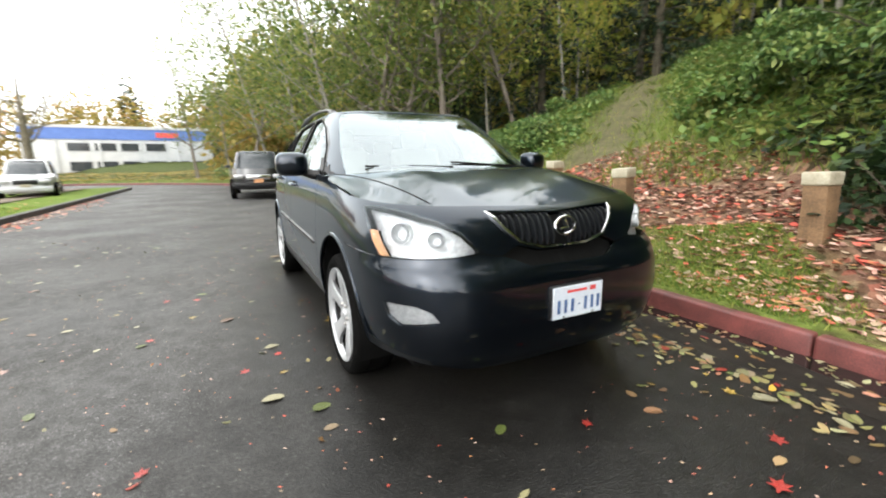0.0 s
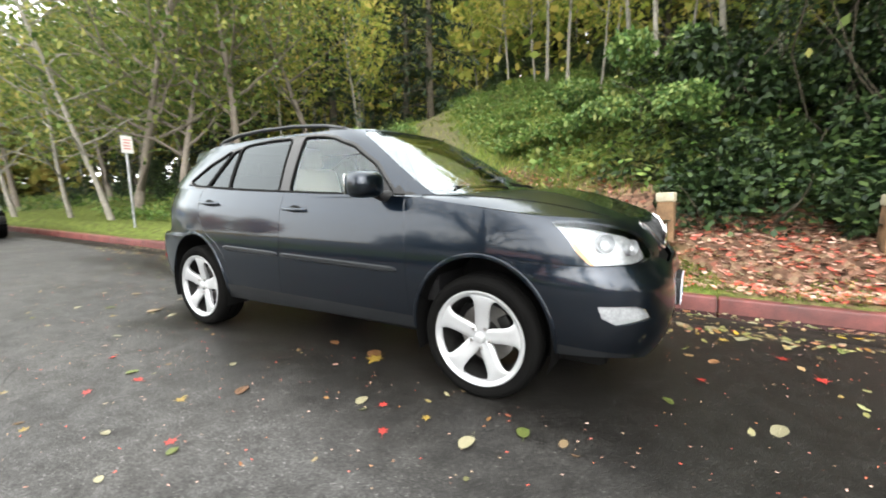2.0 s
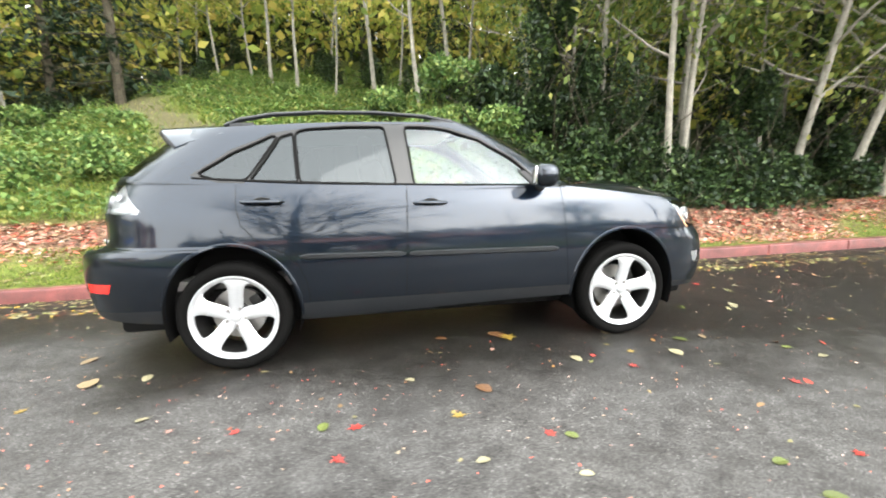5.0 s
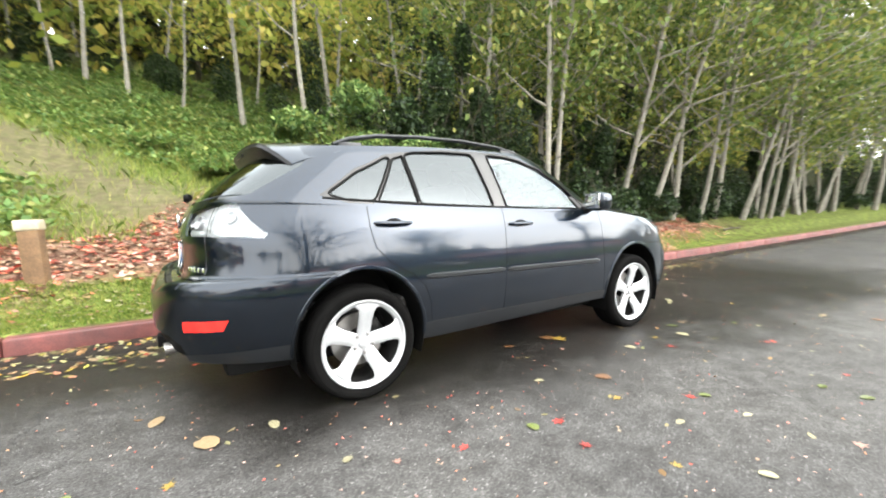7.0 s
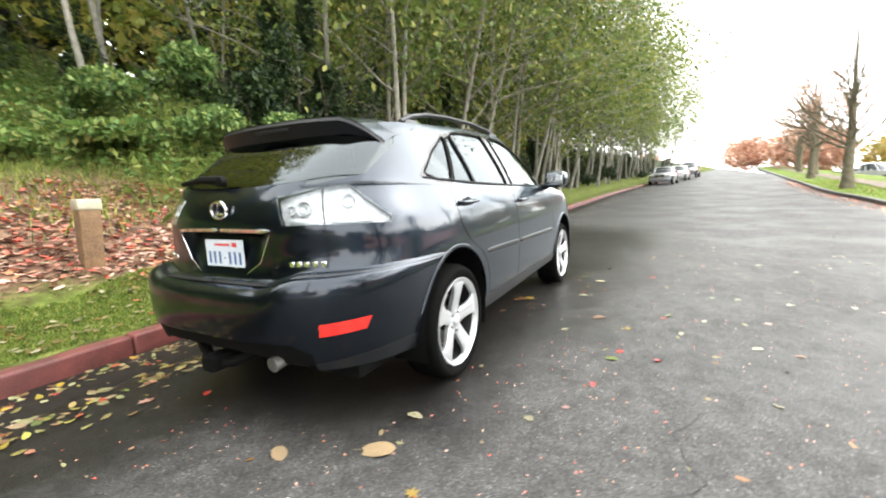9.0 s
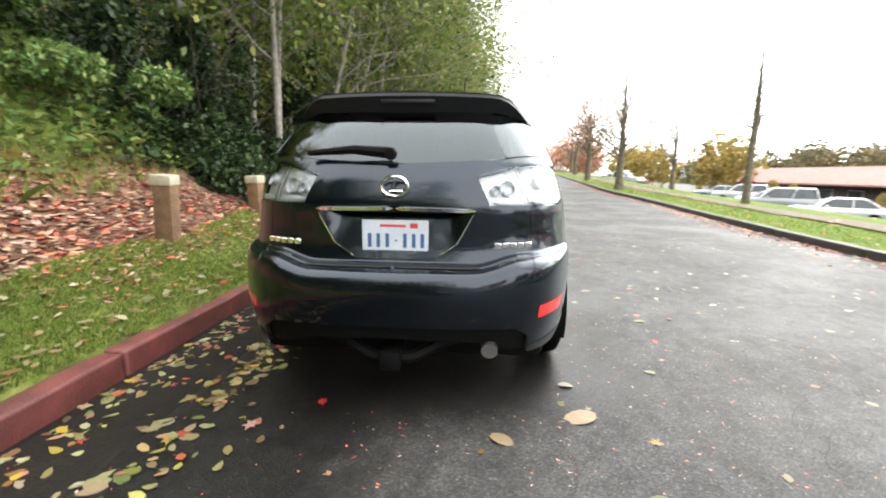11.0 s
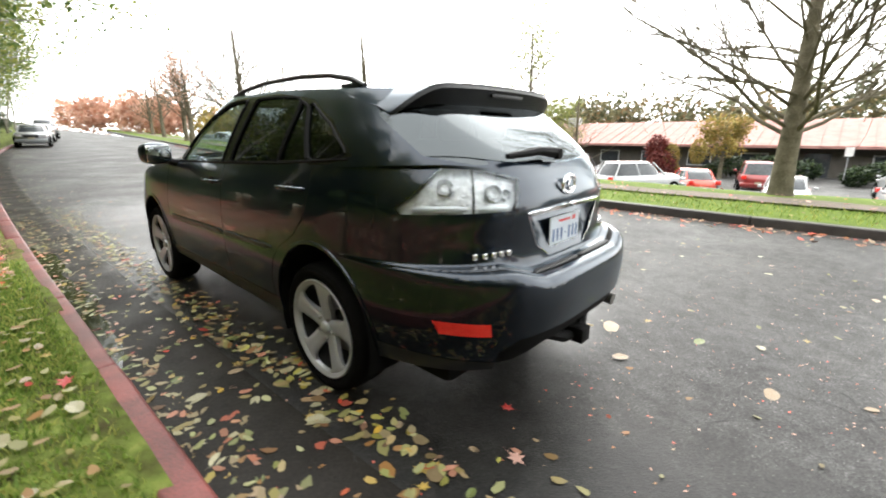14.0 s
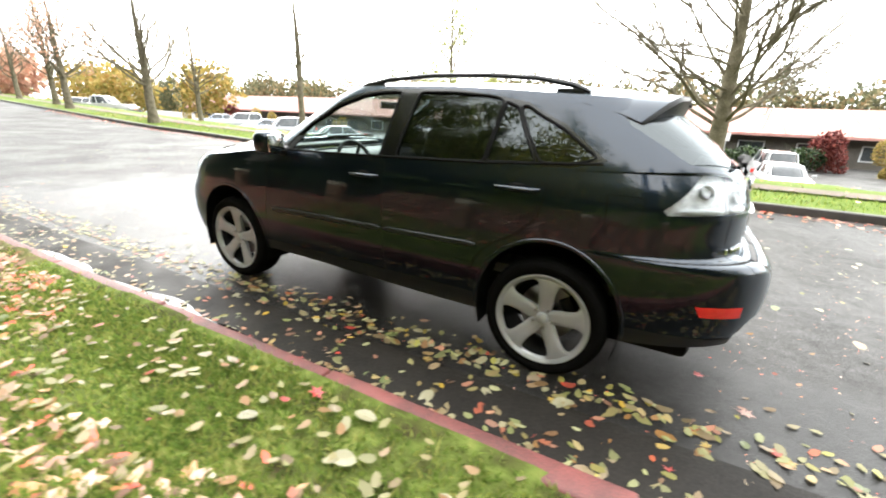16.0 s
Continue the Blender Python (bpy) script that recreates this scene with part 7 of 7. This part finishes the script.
    for e, wy in ((f + .032, 1), (r - .034, -1)):
        part("number_plate", block(e - .004, e + .004, -.15, .15, .48 + up, .6 + up), CAP_CREAM if kind != "pickup" else AMBER, top)
    if kind == "pickup":
        part("bed_rim", block(r + .1, cr_ - .1, -W * .9, W * .9, belt - .03, belt + .05, .03), PLASTIC, top, "dark pickup bed")
    return top


parked("pickup", "dark pickup parked at the bend, facing the camera", "black", (.008, .009, .011), -15.3, -.1, 0.0, -4, "parked along the road", "pickup_truck")
parked("wagon", "white estate car beyond the grass strip", "white", (.42, .43, .44), -20.0, -8.5, .0, 12, "parked along the road")
parked("sedan", "silver sedan parked far ahead at the kerb", "silver", (.2, .21, .225), 36.5, float(kerb_y(36.5)) - 1.05, float(road_z(36.5)), 173, "parked along the road")
parked("sedan", "white sedan parked far ahead at the kerb", "white", (.42, .43, .44), 44, float(kerb_y(44)) - 1.05, float(road_z(44)), 172, "parked along the road")
parked("suv", "grey car far ahead at the kerb", "grey", (.08, .08, .085), 52, float(kerb_y(52)) - 1.05, float(road_z(52)), 172, "parked along the road")
for kind, label, colour, rgb, x, y, turn in (
        ("wagon", "white estate car seen from behind in the car park", "white", (.42, .43, .44), 3.7, -19.4, -118),
        ("sedan", "silver saloon in the car park", "silver", (.2, .21, .225), 10.6, -19.0, 60),
        ("suv", "dark grey SUV in the car park", "dark_grey", (.018, .02, .023), 14.9, -21.1, 62),
        ("suv", "grey SUV with its tail to the road in the car park", "pale_grey", (.1, .105, .11), 10.0, -26.6, -95),
        ("sedan", "bright red coupe in the car park", "red", (.6, .06, .03), 2.8, -25.4, -60),
        ("suv", "dark red SUV behind the big tree", "dark_red", (.25, .03, .03), .2, -29.0, -80),
        ("sedan", "white saloon facing the road behind the big tree", "white", (.42, .43, .44), -1.7, -22.6, 96),
        ("sedan", "white saloon facing the road", "white", (.42, .43, .44), -5.6, -21.4, 97),
        ("suv", "white SUV parked behind a saloon", "white", (.42, .43, .44), -6.0, -28.8, -82),
        ("sedan", "dark saloon in the car park", "black", (.008, .009, .011), -11.5, -21.5, 100),
        ("sedan", "black saloon behind the white estate", "black", (.008, .009, .011), 5.8, -23.6, -100),
        ("suv", "silver SUV in the car park", "silver", (.2, .21, .225), 26.0, -20.5, 62),
        ("sedan", "white saloon far in the car park", "white", (.42, .43, .44), 20.3, -19.8, 62),
        ("sedan", "dark blue saloon far in the car park", "dark_blue", (.03, .05, .1), 19.0, -28.5, 62),
        ("sedan", "pale blue saloon far in the car park", "pale_blue", (.24, .29, .35), 34.0, -25.0, 62),
        ("suv", "white SUV far in the car park", "white", (.42, .43, .44), 38.5, -25.5, 62),
        ("pickup", "white pickup parked beyond the verge", "white", (.42, .43, .44), 44.7, -16.4, -148),
        ("sedan", "pale saloon in the far row", "pale_blue", (.24, .29, .35), 43.0, -26.0, 62),
        ("sedan", "silver saloon far in the car park", "silver", (.2, .21, .225), 52.0, -20.0, 62),
        ("suv", "white van at the far end of the car park", "white", (.42, .43, .44), 60.0, -20.0, 62)):
    parked(kind, label, colour, rgb, x, y, float(lot_z(y)) + float(road_z(x)) * float(ease(-60, -8, y)) ** .3, turn)
ps = thing("parking_sign", "small white sign on a post in the car park", "sign", at=pose(-3.6, -30.5, -1.15))
part("pole", tube([(0, 0, 0), (0, 0, 1.7)], .03, 8), GALV, ps)
part("plate", block(-.18, .18, .03, .04, 1.3, 1.8, .003, 1), SIGN_FACE, ps)


# ---- fallen leaves, twigs and cracks ----
FALLEN = leaf_surface("fallen_leaves", ((.26, .03, .026), (.2, .16, .07), (.17, .165, .065), (.26, .23, .14), (.12, .125, .05), (.22, .18, .1), (.11, .075, .04), (.2, .1, .03), (.24, .2, .14)), .4, .1)
FALLEN_BRIGHT = leaf_surface("wet_fallen_leaves", ((.42, .035, .025), (.2, .18, .075), (.17, .19, .06), (.33, .32, .18), (.11, .125, .04), (.4, .25, .03), (.24, .2, .115), (.13, .065, .03), (.25, .265, .11), (.4, .18, .12), (.08, .055, .033), (.36, .34, .08)), .35, .1)
LITTER = leaf_surface("litter_leaves", ((.14, .08, .055), (.3, .16, .12), (.5, .3, .23), (.6, .43, .35), (.48, .08, .055), (.58, .13, .09), (.42, .2, .09), (.42, .32, .22), (.2, .12, .08)), .6, .1)
leaf_colours = {"pale": (.36, .33, .2), "yellow": (.4, .27, .05), "green": (.13, .16, .04), "red": (.45, .04, .03), "brown": (.22, .11, .05), "pink": (.42, .24, .19), "buff": (.32, .23, .13)}
LEAF_PAINT = {k: surface("fallen_" + k + "_leaf", tuple(.5 * q for q in c), tuple(.75 * q for q in c), 30, 140, .4, 0, .2, vary=.25) for k, c in leaf_colours.items()}


def leaf_outline(kind, rng):
    if kind == "maple":
        r = [1, .5, .85, .42, .95, .48, 1.05, .48, .95, .42, .85, .5]
        return [(k * math.cos(2 * math.pi * i / 12 + math.pi) * .5, k * math.sin(2 * math.pi * i / 12 + math.pi) * .5) for i, k in enumerate(r)]
    return [(.55 * math.cos(t) * (1 + .12 * math.cos(3 * t)), .36 * math.sin(t) * (1 + .2 * math.cos(t)) * rng.uniform(.92, 1.08)) for t in np.linspace(0, 2 * math.pi, 12, endpoint=False)]


def fallen(kind, seed, material):
    rng = np.random.default_rng(seed)
    o = leaf_outline(kind, rng)
    curl, tilt = rng.uniform(.08, .3), rng.uniform(-.1, .1)
    verts = [(0, 0, .03)] + [(x, y, .03 + curl * (y * y * 2 - .02) + tilt * x + .05 * rng.uniform(-1, 1) * (x * x + y * y)) for x, y in o]
    low = min(v[2] for v in verts)
    verts = [(x, y, z - low) for x, y, z in verts]
    n = len(o)
    faces = [(0, i + 1, (i + 1) % n + 1) for i in range(n)]
    verts += [(-.95, .03, .02), (-.5, .015, .02), (-.5, -.015, .02)]
    faces.append((n + 1, n + 3, n + 2))
    return mesh_of("fallen_leaf", verts, faces, material)


lr = np.random.default_rng(77)
forms = {k: [fallen("maple" if k in ("red", "yellow", "pink") else "ovate", 300 + 7 * i + j, LEAF_PAINT[k]) for j in range(2)] for i, k in enumerate(leaf_colours)}
WORDS = {"pale": "pale dry fallen leaf on the wet asphalt", "yellow": "yellow fallen maple leaf on the wet asphalt", "green": "dull green fallen leaf on the wet asphalt", "red": "bright red fallen maple leaf on the wet asphalt",
         "brown": "brown fallen leaf on the wet asphalt", "pink": "faded pink maple leaf on the wet asphalt", "buff": "buff fallen leaf on the wet asphalt"}


def drop_leaf(x, y, kind, size):
    ob = tagged(new("fallen_leaf", forms[kind][int(lr.integers(0, 2))]), WORDS[kind], "leaf", "fallen leaves on the road")
    z = float(road_z(x)) - .025 * float(ease(.9, 1.7, y)) + .006 * float(wave(x, y, 2.3)) + .002
    ob.matrix_world = pose(x, y, z, lr.uniform(-4, 4), lr.uniform(-4, 4), lr.uniform(0, 360)) @ Matrix.Scale(size, 4)
    return ob


# leaves that lie by themselves
for x, y, kind, size in ((1.84, -1.83, "red", .07), (.28, -1.99, "red", .07), (.5, -.76, "yellow", .16), (.44, -.7, "brown", .14), (.94, -1.22, "red", .06), (1.1, -1.42, "red", .07), (2.75, -.49, "pale", .1), (-.68, -1.98, "red", .07),
                         (-1.18, -1.66, "red", .06), (-2.22, -.89, "buff", .15), (-2.43, -.5, "buff", .1), (-1.68, -1.43, "pale", .06), (-3.17, -.64, "buff", .1), (-2.2, .39, "red", .07), (-2.42, .65, "pink", .09), (-2.17, .96, "yellow", .09),
                         (-1.56, 1.1, "pale", .1), (-.93, 1.42, "pale", .1), (-1.52, 1.09, "yellow", .07), (1.5, -1.3, "pale", .1), (1.7, -1.1, "green", .09), (.1, -1.5, "brown", .1), (-.3, -1.3, "pale", .06), (-.1, -1.75, "yellow", .08), (2.9, .6, "red", .09), (3.05, .3, "red", .1), (2.7, .9, "pale", .1)):
    drop_leaf(x, y, kind, size)
kinds = list(leaf_colours)
for k in range(100):
    x = lr.uniform(-5.2, 5.5)
    y = -lr.uniform(0, 1) ** .8 * 5.2 + .9
    if -2.2 < x < 2.2 and -.6 < y < .6:
        continue
    drop_leaf(x, y, kinds[int(lr.choice(7, p=(.22, .1, .14, .14, .16, .1, .14)))], lr.uniform(.045, .085))
for k in range(130):
    x = lr.uniform(-3.8, 4.6)
    y = float(kerb_y(x)) - (abs(lr.normal()) * .15 + .04 if k % 2 else .66 + .16 * lr.normal())
    drop_leaf(x, y, kinds[int(lr.choice(7, p=(.24, .2, .2, .12, .06, .04, .14)))], lr.uniform(.04, .085))


def scatter(name, label, x, y, z, size, material, seed, lean=.2):
    """Many fallen leaves, curled and overlapping, as one drift."""
    r = np.random.default_rng(seed)
    n = len(x)
    t = np.linspace(0, 2 * np.pi, 9, endpoint=False)
    a = r.uniform(0, 6.28, n)[:, None] + t[None]
    s = (size * r.uniform(.6, 1.4, n))[:, None]
    rad = s * (.4 + .1 * np.cos(2 * t) + np.where(t == 0, .22, 0) + .05 * r.uniform(-1, 1, (n, 9)))
    tilt = r.normal(size=(n, 2, 1)) * lean
    px, py = np.cos(a) * rad, np.sin(a) * rad
    V = np.stack([x[:, None] + px, y[:, None] + py, z[:, None] + .012 + px * tilt[:, 0] + py * tilt[:, 1] + .16 * r.uniform(0, 1, (n, 1)) * (np.cos(2 * t)[None] + .6) * s * .3], -1).reshape(-1, 3)
    me = bpy.data.meshes.new(name)
    me.vertices.add(9 * n)
    me.vertices.foreach_set("co", V.astype(np.float32).ravel())
    me.loops.add(9 * n)
    me.loops.foreach_set("vertex_index", np.arange(9 * n, dtype=np.int32))
    me.polygons.add(n)
    me.polygons.foreach_set("loop_start", np.arange(0, 9 * n, 9, dtype=np.int32))
    me.polygons.foreach_set("loop_total", np.full(n, 9, np.int32))
    me.update(calc_edges=True)
    me.materials.append(material)
    whole(name, me, material, label, "leaves", kind="stuff")


n = 36000
x = lr.uniform(-8, 12, n)
d = .22 + lr.uniform(0, 1, n) ** 1.1 * 4.3
y = kerb_y(x) + d
keep = (lr.uniform(0, 1, n) < ease(.75, 1.7, d + .35 * wave(x, d, .7, 3) + .95 * ease(.7, 2.3, x) * (1 - ease(7, 9, x))) * (1 - .8 * ease(2.6, 4.6, d))) & (d < 2.4 - .85 * ease(1.2, 2.2, x) * (1 - ease(8, 10, x)) + 1.8 * np.exp(-((x + 1.3) / 1.1) ** 2) + .35 * wave(x, d, 1))
x, y = x[keep], y[keep]
scatter("leaf_litter", "deep drift of red and buff leaves round the posts", x, y, bank_at(x, y), .068, LITTER, 1)
n = 900
x = lr.uniform(-5, 7, n)
y = kerb_y(x) + lr.uniform(.2, 1.2, n)
scatter("verge_leaves", "fallen leaves scattered on the grass", x, y, bank_at(x, y) + .022, .048, FALLEN, 2, .12)
n = 1500
x = np.where(lr.uniform(0, 1, n) < .6, lr.uniform(-9, 8, n), lr.uniform(8, 40, n))
y = kerb_y(x) - np.where((lr.uniform(0, 1, n) < .55) | (x > 4), np.abs(lr.normal(size=n)) * (.13 + .5 * ease(2, 8, x)) + .03, .62 + .09 * lr.normal(size=n))
scatter("gutter_leaves", "wet leaves lying in the gutter", x, y, road_z(x) - .025 * ease(.9, 1.7, y) + .006 * wave(x, y, 2.3) - .008, .066, FALLEN, 3, .08)
n = 1050
x = lr.uniform(-5.2, 6.5, n)
y = kerb_y(x) - np.where(lr.uniform(0, 1, n) < .42, .62 + np.abs(lr.normal(size=n)) * .13, np.where(lr.uniform(0, 1, n) < .5, .03 + np.abs(lr.normal(size=n)) * .16, .1 + np.abs(lr.normal(size=n)) * .62))
k = ~((np.abs(x) < 2.2) & (y < .72))
x, y = x[k], y[k]
scatter("kerbside_leaves", "pale green, yellow and red leaves along the gutter", x, y, road_z(x) - .025 * ease(.9, 1.7, y) + .006 * wave(x, y, 2.3) - .004, .047, FALLEN_BRIGHT, 13, .1)
n = 3200
x = lr.uniform(-5.5, 6, n)
y = 1.5 - lr.uniform(0, 1, n) ** 1.3 * 5.5
k = ~((np.abs(x) < 2.2) & (np.abs(y) < .8))
x, y = x[k], y[k]
scatter("leaf_crumbs", "pale crumbs of leaves and seeds trodden into the asphalt", x, y, road_z(x) - .025 * ease(.9, 1.7, y) + .006 * wave(x, y, 2.3) - .01, .011, LITTER, 14, .1)
n = 2400
x = lr.uniform(-16, 34, n)
y = far_kerb_y(x) + np.abs(lr.normal(size=n)) * .3
scatter("far_gutter_leaves", "red leaves along the far kerb", x, y, road_z(x) - .004, .07, LITTER, 4)
n = 5000
x, y = lr.uniform(-46, -23, n), lr.uniform(-14, 3, n)
k = np.hypot(x + 16, y + 16) - 17.57 > .6 + .8 * lr.uniform(0, 1, n)
x, y = x[k], y[k]
scatter("yellow_leaf_carpet", "yellow leaves strewn over the grass at the bend", x, y, bank_at(x, y) + .03, .2, LEAF_YELLOW, 8)
n = 700
x, y = lr.uniform(-14, 14, n), lr.uniform(-5.6, .8, n)
k = ~((np.abs(x) < 2.3) & (y > -.8))
x, y = x[k], y[k]
scatter("road_leaves", "small leaf scraps trodden on the road", x, y, road_z(x) + .006 * wave(x, y, 2.3) - .009, .035, FALLEN, 5)
n = 900
x = lr.uniform(-14, 40, n)
y = far_kerb_y(x) - .3 - lr.uniform(0, 4.5, n)
scatter("far_verge_leaves", "red and buff leaves on the verge across the road", x, y, .17 + road_z(x) + .06 * ease(.3, 2, far_kerb_y(x) - y) - .04 * (far_kerb_y(x) - .15 - y), .065, LITTER, 6)

# single leaves on the verge's grass
for k in range(44):
    x = lr.uniform(-3.2, 1.2) if k < 34 else lr.uniform(1.2, 5)
    kind = kinds[int(lr.choice(7, p=(.26, .08, .1, .2, .08, .16, .12)))]
    y = float(kerb_y(x)) + lr.uniform(.2, 1.9)
    ob = tagged(new("fallen_leaf", forms[kind][int(lr.integers(0, 2))]), WORDS[kind].replace("wet asphalt", "grass verge"), "leaf", "fallen leaves on the verge")
    ob.matrix_world = pose(x, y, float(bank_at(x, y)) + .028, lr.uniform(-12, 12), lr.uniform(-12, 12), lr.uniform(0, 360)) @ Matrix.Scale(lr.uniform(.045, .095), 4)

# a fallen branch on the verge ahead
fb = thing("fallen_branch", "dark fallen branch on the grass verge", "branch", at=pose(12.2, 2.75, float(bank_at(12.2, 2.75)) + .05, 0, 0, 8))
part("stick", tube([(-.9, 0, 0), (-.2, .05, .03), (.5, -.03, .02), (1.0, .08, .06)], [.035, .03, .025, .01], 7), BARK_DARK, fb)
part("side_twig", tube([(.1, .0, .03), (.4, .3, .08), (.6, .4, .05)], [.015, .01, .005], 5), BARK_DARK, fb)

# cracks in the asphalt behind the car
CRACK = surface("crack_shadowed_tar", (.006, .006, .006), (.015, .014, .013), 20, 90, .7, 0, .3)
cracks = tagged(new("road_cracks"), "thin branching cracks in the asphalt", "crack", kind="structure")
cg = np.random.default_rng(15)
for start, way, length in (((-3.0, .1), (-.3, -1), 1.6), ((-3.6, -.6), (-.2, -1), 2.2), ((-3.9, -1.2), (.5, -1), 1.5), ((-3.3, -1.5), (1, -.25), 1.8), ((-2.6, -.8), (-.9, -.6), 1.2), ((-3.7, -2.4), (.8, -.8), 1.6), ((-2.2, -1.9), (.9, -.5), 1.4), ((1.2, 1.35), (-.9, -.15), 2.0), ((-1.0, 1.2), (-1, .05), 1.6)):
    p, a, pts = np.array(start), math.atan2(way[1], way[0]), []
    for k in range(int(length / .09)):
        pts.append((p[0] + .008 * cg.normal(), p[1] + .008 * cg.normal()))
        a += cg.normal() * .75
        a += (math.atan2(way[1], way[0]) - a) * .25
        p = p + .09 * np.array((math.cos(a), math.sin(a)))
    outline = ribbon(pts, .005)
    zz = .004
    me = mesh_of("crack", [(q[0], q[1], zz + .006 * float(wave(q[0], q[1], 2.3)) - .025 * float(ease(.9, 1.7, q[1]))) for q in outline], [(i, i + 1, len(outline) - 2 - i, len(outline) - 1 - i) for i in range(len(outline) // 2 - 1)], CRACK)
    part("crack", me, CRACK, cracks)
